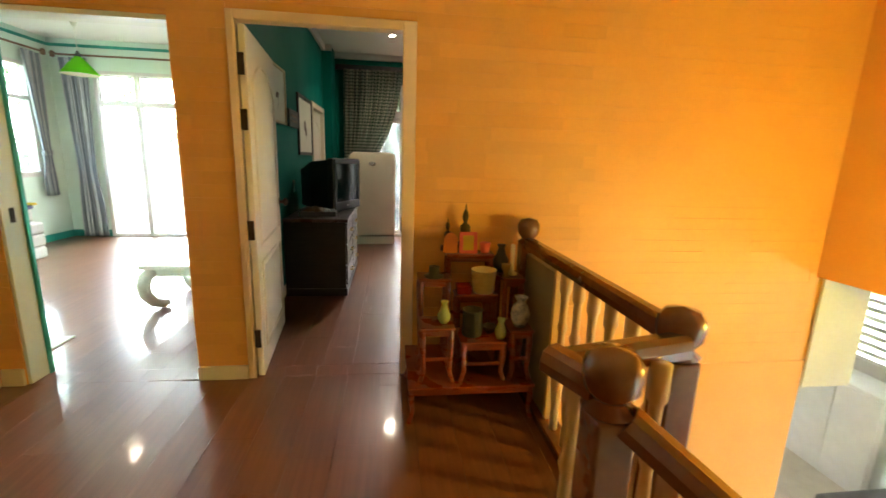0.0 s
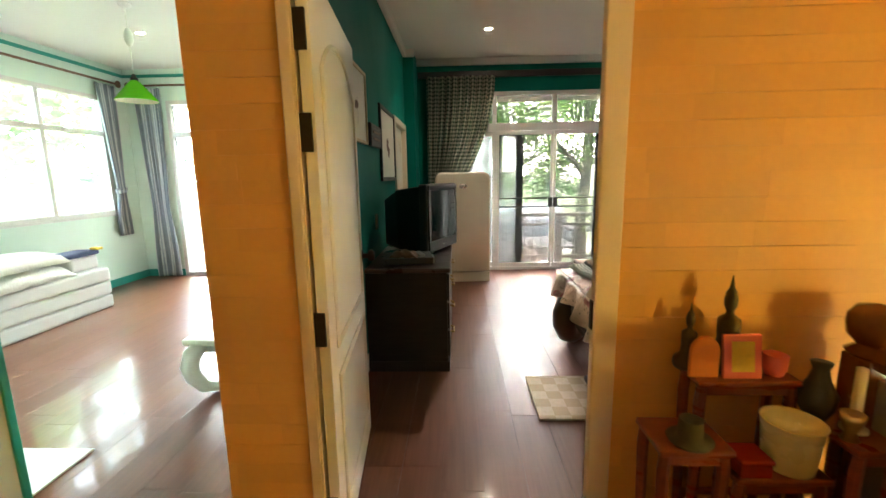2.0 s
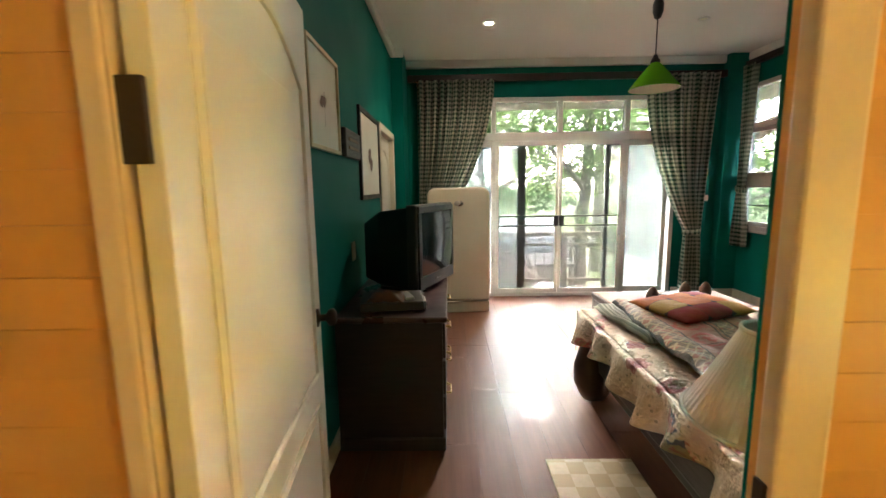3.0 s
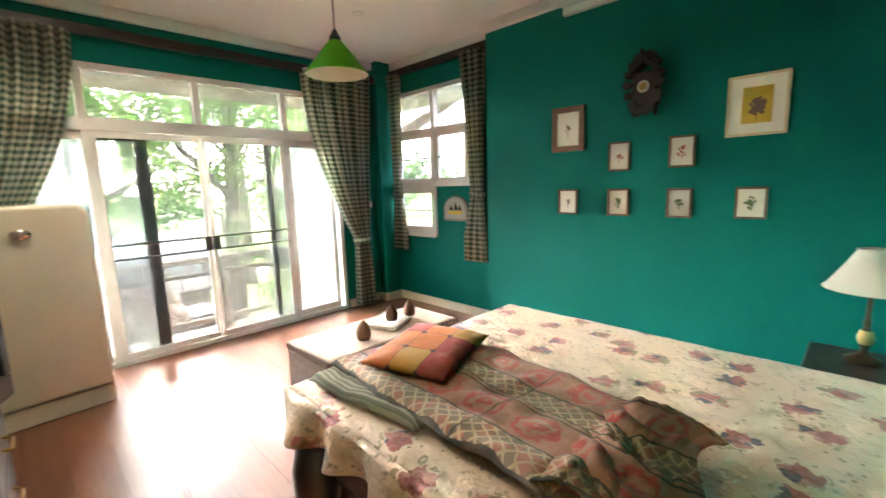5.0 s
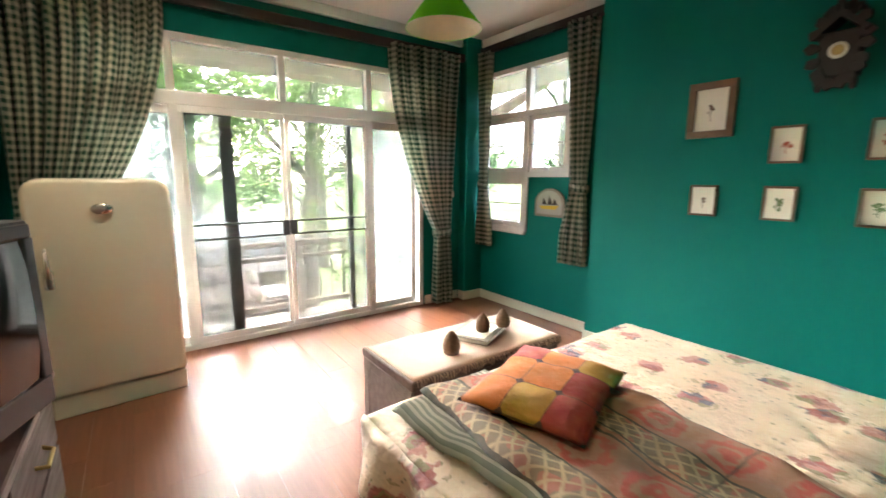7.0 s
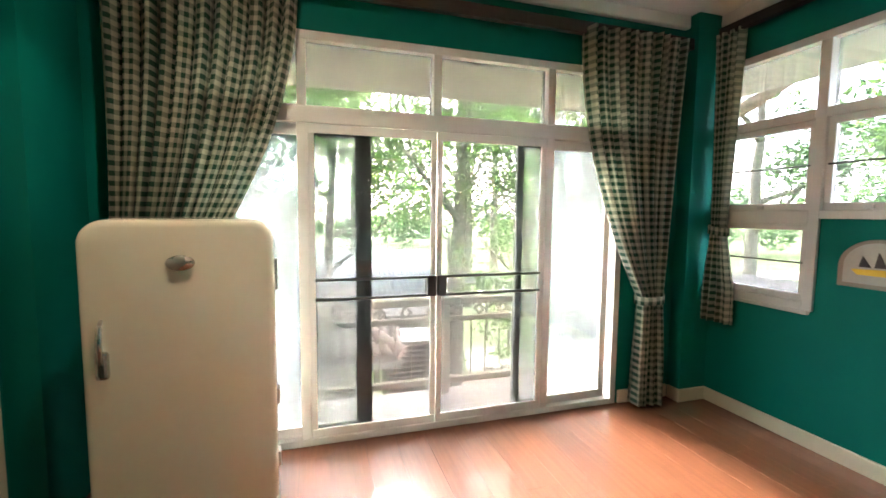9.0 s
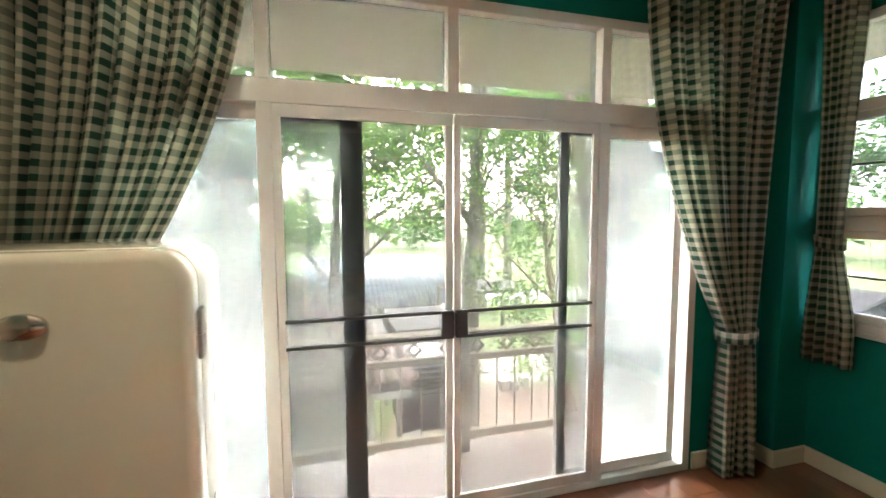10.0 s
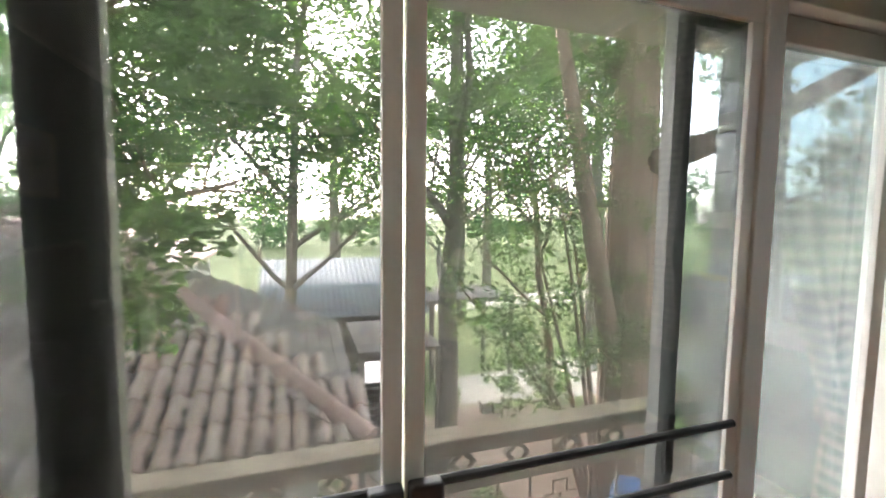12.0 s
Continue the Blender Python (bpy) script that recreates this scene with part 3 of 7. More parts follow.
def sheet(nu, nv, place, uv=None, thick=0.0):
    """A grid of nu x nv faces laid by place(u, v), with cloth coordinates by uv(u, v)."""
    bm = bmesh.new()
    layer = bm.loops.layers.uv.new("UVMap")
    grid = [[bm.verts.new(place(i / nu, j / nv)) for j in range(nv + 1)] for i in range(nu + 1)]
    for i in range(nu):
        for j in range(nv):
            f = bm.faces.new((grid[i][j], grid[i + 1][j], grid[i + 1][j + 1], grid[i][j + 1]))
            f.smooth = True
            for lp, (a, b) in zip(f.loops, ((i, j), (i + 1, j), (i + 1, j + 1), (i, j + 1))):
                lp[layer].uv = uv(a / nu, b / nv) if uv else (a / nu, b / nv)
    if thick:
        backed(bm, grid, thick)
    return bm


def backed(bm, grid, thick):
    """Gives a laid grid a second face, offset along its normals, and closes the rim."""
    bm.normal_update()
    layer = bm.loops.layers.uv.active
    back = [[bm.verts.new(v.co - v.normal * thick) for v in col] for col in grid]
    pairs = {a: b for ga, gb in zip(grid, back) for a, b in zip(ga, gb)}
    for f in bm.faces[:]:
        g = bm.faces.new([pairs[v] for v in reversed(f.verts)])
        g.smooth = True
        for lp, old in zip(g.loops, reversed(f.loops)):
            lp[layer].uv = old[layer].uv
    rim = [col[0] for col in grid] + grid[-1][1:] + [col[-1] for col in grid[-2::-1]] + grid[0][-2:0:-1]
    for a, b in zip(rim, rim[1:] + rim[:1]):
        bm.faces.new((b, a, pairs[a], pairs[b]))


def wall(name, x0, y0, z0, x1, y1, z1, material, label, parts=()):
    ob = part(name, box(x0, y0, z0, x1, y1, z1), material, None, label)
    return tagged(ob, label, "wall", kind="structure")


def holed(name, axis, a0, a1, z0, z1, d0, d1, holes, material, label, category="wall"):
    """A wall along x or y from a0 to a1, d0 to d1 thick, with holes (a0, a1, z0, z1) right through it."""
    cuts = sorted({a0, a1, *(h[0] for h in holes), *(h[1] for h in holes)})
    bm = bmesh.new()
    for lo, hi in zip(cuts, cuts[1:]):
        spans, z = [], z0
        for h in sorted((h for h in holes if h[0] <= lo + 1e-6 and h[1] >= hi - 1e-6), key=lambda h: h[2]):
            if h[2] > z + 1e-6:
                spans.append((z, h[2]))
            z = h[3]
        if z < z1 - 1e-6:
            spans.append((z, z1))
        for a, b in spans:
            box(*((lo, d0, a, hi, d1, b) if axis == "x" else (d0, lo, a, d1, hi, b)), bm=bm)
    bmesh.ops.remove_doubles(bm, verts=bm.verts[:], dist=1e-5)
    seen = {}
    for f in bm.faces:
        seen.setdefault(tuple(round(c, 4) for c in f.calc_center_median()), []).append(f)
    bmesh.ops.delete(bm, geom=[f for fs in seen.values() if len(fs) > 1 for f in fs], context="FACES_ONLY")
    return tagged(part(name, bm, material), label, category, kind="structure")

# ---- large structure ----
XL, XR, XW, Y0, Y1, CEIL = -0.75, 3.28, 3.45, 2.79, 7.48, 2.92
HY = 2.65

# wall between the hall and the two rooms: core, then the finish of each side
DOORS = [(-1.785, -0.866, 0, 1.995), (-0.585, 0.392, 0, 2.04)]
holed("wall_hall_north", "x", -2.04, 3.27, 0, 2.9, HY + 0.012, 2.78, DOORS, ORANGE, "orange painted brick wall with two doorways")
holed("wall_bedroom_south", "x", -0.75, XR, 0, CEIL, 2.78, Y0, [(-0.585, 0.392, 0, 2.04)], TEAL, "deep teal plaster wall round the doorway")
holed("wall_room_south", "x", -4.6, -0.86, 0, 2.85, 2.78, Y0, [(-1.785, -0.866, 0, 1.995)], MINT, "pale mint plaster wall")
wall("wall_stair_north", 1.1, HY, -2.9, 3.2, 2.78, -0.004, ORANGE_PLAIN, "orange plaster wall going down beside the stairs")
wall("wall_hall_east", 3.15, -2.5, 0.62, 3.27, HY, 2.9, ORANGE_PLAIN, "orange plaster wall above the stairwell opening")
wall("wall_hall_west", -2.04, -2.5, 0, -1.92, HY, 2.9, CREAM_WALL, "pale beige plaster wall of the hall")
wall("wall_hall_south", -2.04, -2.62, -2.9, 6.2, -2.5, 2.9, CREAM_WALL, "pale plaster wall at the end of the hall")
wall("wall_stair_west", 1.0, -2.5, -2.9, 1.1, HY, -0.16, CREAM_WALL, "pale plaster wall under the landing edge")
tagged(part("ceiling_hall", box(-2.04, -2.62, 2.9, 3.27, 2.78, 3.0), WHITE), "white painted ceiling of the hall", "ceiling", kind="structure")

# rooms
holed("wall_partition", "y", 2.79, 7.6, 0, CEIL, -0.86, XL, [(6.02, 6.90, 0, 1.97)], TEAL, "teal partition wall with a closed door")
holed("wall_partition_mint", "y", 2.79, 7.3, 0, 2.85, -0.872, -0.86, [(6.02, 6.90, 0, 1.97)], MINT, "mint plaster skin of the partition")
holed("wall_bedroom_north", "x", -0.86, 3.57, 0, CEIL, Y1, 7.60, [(-0.18, 2.70, 0, 2.49)], TEAL, "teal wall round the wide sliding door")
holed("wall_bedroom_east_window", "y", 5.75, Y1, 0, CEIL, XW, 3.57, [(6.12, 6.67, 1.435, 2.55), (6.67, 7.37, 0.86, 2.55)], TEAL, "teal wall with a stepped window")
wall("wall_bedroom_east", XR, 2.65, 0, 3.57, 5.75, CEIL, TEAL, "teal wall hung with small pictures")
wall("column_left", XL, 7.0, 0, -0.62, Y1, CEIL, TEAL, "teal corner column")
wall("column_right", 3.2, 7.36, 0, XW, Y1, CEIL, TEAL, "teal corner column beside the curtain")
tagged(part("ceiling_bedroom", box(-0.86, 4.93, CEIL, 3.57, 7.6, 3.05), WHITE), "white painted plaster ceiling", "ceiling", kind="structure")
tagged(part("ceiling_bedroom_low", box(-0.86, 2.78, 2.80, 3.57, 4.93, 3.05), WHITE), "white lowered part of the ceiling", "ceiling", kind="structure")
holed("wall_room_west", "y", 2.65, 7.42, 0, 2.85, -4.72, -4.6, [(5.15, 6.87, 0.95, 2.43)], MINT, "pale mint wall with a wide window")
holed("wall_room_north", "x", -4.6, -0.86, 0, 2.85, 7.3, 7.42, [(-4.05, -1.6, 0, 2.44)], MINT, "pale mint wall with a sliding door")
wall("wall_room_south_west", -4.72, 2.65, 0, -2.04, 2.78, 2.85, MINT, "pale mint wall")
tagged(part("ceiling_room", box(-4.72, 2.65, 2.85, -0.86, 7.42, 2.95), WHITE), "white ceiling of the mint room", "ceiling", kind="structure")

# sub-floor slab and ground floor room below the stairs
for nm, b in (("floor_slab_hall", (-2.04, -2.62, -0.16, 1.1, 2.78, -0.012)), ("floor_slab_rooms", (-4.72, 2.78, -0.16, 3.57, 7.6, -0.012))):
    tagged(part(nm, box(*b), FRAMEWOOD), "dark floor slab under the laminate", "floor", kind="structure")
tagged(part("floor_lower", box(1.0, -2.62, -3.0, 7.6, 6.2, -2.9), CONCRETE), "pale floor of the room downstairs", "floor", kind="structure")
tagged(part("ceiling_lower", box(3.27, -2.62, 0.62, 7.6, 2.65, 0.72), WHITE), "white ceiling downstairs", "ceiling", kind="structure")
holed("wall_lower_east", "y", -2.62, 6.2, -2.9, 0.72, 7.0, 7.12, [(4.6, 6.0, -1.3, 0.45)], SHEDWALL, "white wall downstairs with a window")
wall("wall_lower_north", 3.6, 6.2, -2.9, 7.12, 6.3, 0.62, SHEDWALL, "white wall downstairs")
# thin white skin added over the teal wall end; its paleness replaces a bright window
wall("skin_lower_end", 3.2, 2.63, -0.2, 3.59, 2.647, 0.61, SHEDWALL, "added white skin standing for a bright window beside the stairs")
wall("wall_lower_west", 3.2, 2.79, -2.9, 3.3, 6.2, -0.17, SHEDWALL, "white wall downstairs")
tagged(part("ceiling_lower_north", box(3.59, 2.65, 0.62, 7.12, 6.3, 0.72), WHITE), "white ceiling downstairs", "ceiling", kind="structure")

# cornices and skirtings
def strip(name, bm, m, label, category):
    return tagged(part(name, bm, m), label, category, kind="structure")


cor = bmesh.new()
for b in ((XL, 6.97, 2.83, -0.60, 7.0, CEIL), (XL, 4.93, 2.83, XL + 0.05, 6.97, CEIL), (-0.62, Y1 - 0.05, 2.83, 3.2, Y1, CEIL), (XW - 0.05, 5.75, 2.83, XW, 7.36, CEIL), (XR - 0.05, 4.93, 2.83, XW - 0.05, 5.75 + 0.05, CEIL), (XR - 0.05, Y0, 2.74, XR, 4.93, 2.80), (XL, Y0, 2.74, XL + 0.05, 4.93, 2.80), (XL + 0.05, Y0, 2.74, XR - 0.05, Y0 + 0.05, 2.80)):
    box(*b, bevel=0.012, bm=cor)
strip("trim_cornice", cor, WHITE, "white plaster cornice", "cornice")
base = bmesh.new()
for b in ((XW - 0.018, 5.75, 0, XW, 7.36, 0.10), (3.2, 7.342, 0, XW - 0.018, 7.36, 0.10), (3.182, 7.342, 0, 3.2, Y1 - 0.018, 0.10), (2.72, Y1 - 0.018, 0, 3.182, Y1, 0.10), (XR - 0.018, Y0 + 0.018, 0, XR, 5.75, 0.10), (XR, 5.75, 0, XW - 0.018, 5.768, 0.10), (0.42, Y0, 0, XR - 0.018, Y0 + 0.018, 0.10), (XL, 3.0, 0, XL + 0.018, 5.95, 0.10), (-0.62, Y1 - 0.018, 0, -0.2, Y1, 0.10)):
    box(*b, bevel=0.004, bm=base)
strip("baseboard_bedroom", base, TRIM, "cream painted skirting board", "skirting")
base = bmesh.new()
for b in ((-1.92, -2.5, 0, -1.9, HY - 0.02, 0.10), (-1.9, HY - 0.02, 0, -1.788, HY - 0.0, 0.10), (-0.866, HY - 0.02, 0, -0.585, HY, 0.085)):
    box(*b, bevel=0.004, bm=base)
strip("baseboard_hall", base, TRIM, "cream painted skirting board of the hall", "skirting")
green = bmesh.new()
for b in ((-4.6, Y0, 2.74, -4.585, 7.285, 2.78), (-4.6, 7.285, 2.74, -0.87, 7.3, 2.78), (-4.6, 2.9, 0.0, -4.585, 7.285, 0.10), (-4.6, 7.285, 0.0, -4.05, 7.3, 0.10)):
    box(*b, bevel=0.003, bm=green)
strip("trim_green", green, TEAL_TRIM, "teal painted line along the mint walls", "trim")

# wooden boards over the curtains
for nm, b in (("trim_pelmet_north", (-0.60, 7.38, 2.66, 3.19, 7.43, 2.74)), ("trim_pelmet_east", (XW - 0.10, 5.77, 2.74, XW - 0.05, 7.33, 2.81))):
    strip(nm, box(*b, bevel=0.006), DARKWOOD, "dark stained curtain board under the cornice", "pelmet")


# ---- doors and windows ----
def frame_door(name, x0, x1, z1, y0, y1, m, label):
    d = tagged(thing(name, label, "door frame"), kind="structure")
    part("jamb", box(x0, y0, 0, x0 + 0.038, y1, z1, 0.006), m, d)
    part("jamb", box(x1 - 0.073, y0, 0, x1, y0 + 0.035, z1, 0.006), m, d)
    part("head", box(x0 + 0.038, y0, z1 - 0.05, x1 - 0.073, y1, z1, 0.006), m, d)
    part("stop", box(x0 + 0.038, y0 + 0.004, 0, x0 + 0.044, y0 + 0.014, z1 - 0.05), m, d)
    return d


f2 = frame_door("door_frame_bedroom", -0.583, 0.390, 2.038, 2.635, 2.715, DOORFRAME, "peach painted wooden door frame with bronze hinges")
for z in (0.25, 0.90, 1.50, 1.78):
    part("hinge", box(-0.545, 2.644, z - 0.055, -0.505, 2.655, z + 0.055, 0.002), HINGE, f2, "dark bronze butt hinge")
part("strike", box(0.312, 2.642, 0.90, 0.319, 2.664, 0.99, 0.001), HINGE, f2, "dark strike plate")
f1 = tagged(thing("door_frame_mint_room", "white painted door lining with a teal edge", "door frame"), kind="structure")
part("jamb", box(-1.783, HY + 0.004, 0, -1.765, 2.80, 1.99, 0.003), WHITEWOOD, f1)
part("head", box(-1.765, HY + 0.004, 1.965, -0.868, 2.80, 1.99, 0.003), WHITEWOOD, f1)
part("edge", box(-1.765, 2.78, 0, -1.752, 2.806, 1.965, 0.002), TEAL_TRIM, f1, "teal painted edge")
part("latch", box(-1.765, 2.70, 0.92, -1.761, 2.73, 1.0, 0.001), HINGE, f1, "dark latch plate")


def panel_door(name, width, height, label, m, knob=True):
    """A leaf with an arched upper panel and a lower panel, hinged at its origin along x."""
    d = tagged(thing(name, label, "door"), kind="structure")
    t = 0.036
    part("leaf", box(0, -t / 2, 0.008, width, t / 2, height, 0.003), m, d)
    a, b2 = 0.11, width - 0.11
    for side in (-1, 1):
        y = side * t / 2
        mould = bmesh.new()
        top = [(a + (b2 - a) * k / 14, height - 0.14 - 0.13 * abs(2 * k / 14 - 1) ** 2.2) for k in range(15)]
        up = [(a, 0.80), (b2, 0.80)] + top[::-1]
        low = [(a, 0.16), (b2, 0.16), (b2, 0.69), (a, 0.69)]
        for loop in (up, low):
            pts = [(x, y, z) for x, z in loop]
            tube(pts + [pts[0], pts[1]], 0.011, 6, mould)
        part("moulding", mould, DOORPAINT, d, "cream panel moulding")
        for lo, hi in ((0.185, 0.665), (0.825, height - 0.30)):
            part("panel", box(a + 0.025, y - 0.004, lo, b2 - 0.025, y + 0.004, hi, 0.003), m, d)
        if knob:
            k = lathe([(0.031, 0), (0.031, 0.006), (0.012, 0.012), (0.012, 0.032), (0.028, 0.042), (0.030, 0.056), (0.020, 0.066), (0.0, 0.068)], 18)
            bmesh.ops.transform(k, matrix=pose(width - 0.06, y, 0.98, 90 if side < 0 else -90), verts=k.verts)
            part("knob", k, HINGE, d, "dark metal door knob", True)
    return d


leaf = panel_door("door_bedroom", 0.88, 1.975, "cream panelled wooden door standing open", DOORPAINT)
leaf.matrix_basis = pose(-0.515, 2.658, 0, 0, 0, 95.5)
side = panel_door("door_partition", 0.83, 1.93, "closed white panelled door beside the refrigerator", DOORPAINT)
side.matrix_basis = pose(-0.80, 6.045, 0, 0, 0, 90)
fp = tagged(thing("door_frame_partition", "cream painted door frame in the teal wall", "door frame"), kind="structure")
for nm, b in (("jamb", (-0.80, 5.97, 0, -0.728, 6.04, 1.935)), ("jamb", (-0.80, 6.88, 0, -0.728, 6.95, 1.935)), ("head", (-0.80, 5.97, 1.935, -0.728, 6.95, 2.005))):
    part(nm, box(*b, bevel=0.008), TRIM, fp)


def pane(name, b, m, parent, label=""):
    ob = part(name, box(*b), m, parent, label)
    ob.visible_shadow = m is PALEGLASS
    return ob


def bars(parent, spec, m, y0, y1, name="frame"):
    for x0, z0, x1, z1 in spec:
        part(name, box(x0, y0, z0, x1, y1, z1, 0.004), m, parent)


# wide sliding door of the bedroom
sd = tagged(thing("sliding_door_bedroom", "wide white aluminium sliding door with transom lights and insect screens", "sliding door"), kind="structure")
ya, yb = 7.47, 7.575
HT = 2.485
bars(sd, [(-0.178, 0, -0.13, HT), (2.65, 0, 2.698, HT), (-0.13, HT - 0.05, 2.65, HT), (-0.13, 0.0, 2.65, 0.045), (-0.13, 1.965, 2.65, 2.06)] + [(x - 0.027, 2.06, x + 0.027, HT - 0.05) for x in (0.44, 1.26, 2.075)] + [(x - 0.03, 0.045, x + 0.03, 1.965) for x in (0.44, 2.075)], ALU, ya, yb)
for x0, x1 in ((-0.13, 0.413), (0.467, 1.233), (1.287, 2.048), (2.102, 2.65)):
    pane("transom_pane", (x0, 7.525, 2.06, x1, 7.529, HT - 0.05), CLEARGLASS, sd)
    part("bead", box(x0, 7.50, 2.06, x1, 7.515, 2.072), ALU, sd)
for x0, x1 in ((-0.13, 0.41), (2.105, 2.65)):
    pane("side_pane", (x0, 7.558, 0.045, x1, 7.562, 1.965), DUSTY, sd, "dusty fixed glass")
for x0, x1, hx in ((0.47, 1.258, 1.225), (1.262, 2.045, 1.295)):
    lf = part("screen_leaf", box(x0, 7.476, 1.91, x1, 7.50, 1.963, 0.003), ALU, sd)
    for b in ((x0, 7.476, 0.047, x1, 7.50, 0.10), (x0, 7.476, 0.10, x0 + 0.035, 7.50, 1.91), (x1 - 0.035, 7.476, 0.10, x1, 7.50, 1.91)):
        part("stile", box(*b, bevel=0.003), ALU, lf)
    pane("mesh", (x0 + 0.035, 7.487, 0.10, x1 - 0.035, 7.489, 1.91), MESHNET, lf, "fine insect mesh")
    for z in (0.915, 1.035):
        part("push_bar", tube([(x0 + 0.03, 7.468, z), (x1 - 0.03, 7.468, z)], 0.009, 8), BLACKMETAL, lf, "dark push bar")
    part("handle", box(hx - 0.03, 7.445, 0.91, hx + 0.03, 7.474, 1.045, 0.006), BLACKPLASTIC, lf, "black pull handle")
for x0, x1, st in ((-0.06, 0.845, 0.79), (1.845, 2.62, 1.845)):
    lf = part("glass_leaf", box(x0, 7.512, 1.90, x1, 7.545, 1.963, 0.003), ALU, sd)
    for b in ((x0, 7.512, 0.047, x1, 7.545, 0.11), (x0, 7.512, 0.11, x0 + 0.05, 7.545, 1.90), (x1 - (0.10 if x1 < 1 else 0.05), 7.512, 0.11, x1, 7.545, 1.90)):
        part("stile", box(*b, bevel=0.003), ALU, lf)
    pane("glass", (x0 + 0.05, 7.527, 0.11, x1 - (0.10 if x1 < 1 else 0.05), 7.531, 1.90), LEAFGLASS, lf, "dusty sliding glass")
    part("latch", box(st + 0.015, 7.50, 0.92, st + 0.04, 7.512, 1.06, 0.003), GREYPLASTIC, lf, "grey latch")

# stepped window in the east wall
wn2 = tagged(thing("window_bedroom_east", "white aluminium window stepped round a teal panel", "window"), kind="structure")


def ybars(parent, spec, x0, x1, m=ALU, name="frame"):
    for a0, z0, a1, z1 in spec:
        part(name, box(x0, a0, z0, x1, a1, z1, 0.004), m, parent)


ybars(wn2, [(6.12, 2.50, 7.37, 2.55), (6.12, 1.435, 6.64, 1.485), (6.64, 0.86, 6.70, 2.50), (7.32, 0.91, 7.37, 2.50), (6.70, 0.86, 7.37, 0.91), (6.12, 1.485, 6.17, 2.50), (6.17, 2.04, 6.64, 2.10), (6.70, 2.04, 7.32, 2.10), (6.70, 1.40, 7.32, 1.485)], 3.43, 3.53)
for a0, a1, z0, z1 in ((6.17, 6.64, 1.485, 2.04), (6.70, 7.32, 1.485, 2.04), (6.70, 7.32, 0.91, 1.40)):
    sash = part("sash", box(3.455, a0, z1 - 0.04, 3.50, a1, z1, 0.003), ALU, wn2)
    ybars(sash, [(a0, z0, a1, z0 + 0.045), (a0, z0 + 0.045, a0 + 0.04, z1 - 0.04), (a1 - 0.04, z0 + 0.045, a1, z1 - 0.04)], 3.455, 3.50, name="rail")
    part("bar", tube([(3.445, a0 + 0.02, (z0 + z1) / 2), (3.445, a1 - 0.02, (z0 + z1) / 2)], 0.006, 8), BLACKMETAL, sash)
    part("catch", box(3.44, (a0 + a1) / 2 - 0.02, z0 + 0.01, 3.456, (a0 + a1) / 2 + 0.02, z0 + 0.035, 0.003), SILVER, sash)
    pane("pane", (3.476, a0 + 0.04, z0 + 0.045, 3.48, a1 - 0.04, z1 - 0.04), CLEARGLASS, sash)
for a0, a1 in ((6.17, 6.64), (6.70, 7.32)):
    pane("pane", (3.49, a0, 2.10, 3.494, a1, 2.50), CLEARGLASS, wn2)
part("sill", box(3.42, 6.66, 0.835, 3.53, 7.39, 0.86, 0.005), ALU, wn2)

# window and sliding door of the mint room
wm = tagged(thing("window_mint_room", "white aluminium window with four lights", "window"), kind="structure")
ybars(wm, [(5.15, 2.38, 6.87, 2.43), (5.15, 0.95, 6.87, 1.0), (5.15, 1.0, 5.2, 2.38), (6.82, 1.0, 6.87, 2.38), (5.2, 1.94, 6.82, 1.995), (5.98, 1.0, 6.03, 1.94), (5.98, 1.995, 6.03, 2.38)], -4.67, -4.58)
for a0, a1, z0, z1 in ((5.2, 5.98, 1.0, 1.94), (6.03, 6.82, 1.0, 1.94), (5.2, 5.98, 1.995, 2.38), (6.03, 6.82, 1.995, 2.38)):
    pane("pane", (-4.63, a0, z0, -4.626, a1, z1), PALEGLASS, wm)
for z in (1.42, 1.52):
    part("bar", tube([(-4.59, 6.04, z), (-4.59, 6.81, z)], 0.006, 8), SILVER, wm)
part("sill", box(-4.66, 5.12, 0.925, -4.57, 6.9, 0.95, 0.004), ALU, wm)
dm = tagged(thing("sliding_door_mint_room", "white aluminium sliding door with transom lights", "sliding door"), kind="structure")
bars(dm, [(-4.05, 0, -4.0, 2.44), (-1.65, 0, -1.6, 2.44), (-4.0, 2.39, -1.65, 2.44), (-4.0, 0, -1.65, 0.05), (-4.0, 1.95, -1.65, 2.03)] + [(x - 0.03, a, x + 0.03, b) for x in (-3.48, -2.83, -2.2) for a, b in ((0.05, 1.95), (2.03, 2.39))], ALU, 7.30, 7.40)
for x0, x1 in ((-4.0, -3.51), (-3.45, -2.86), (-2.80, -2.23), (-2.17, -1.65)):
    pane("pane", (x0, 7.35, 0.05, x1, 7.354, 1.95), PALEGLASS, dm)
    pane("pane", (x0, 7.35, 2.03, x1, 7.354, 2.39), PALEGLASS, dm)
wl = tagged(thing("window_lower", "white louvred window downstairs", "window"), kind="structure")
ybars(wl, [(4.6, 0.40, 6.0, 0.45), (4.6, -1.3, 6.0, -1.25), (4.6, -1.25, 4.65, 0.40), (5.95, -1.25, 6.0, 0.40)], 7.0, 7.1)
for k in range(13):
    part("slat", box(6.99, 4.66, -1.2 + k * 0.125, 7.09, 5.94, -1.19 + k * 0.125 + 0.05, 0.002), ALU, wl)


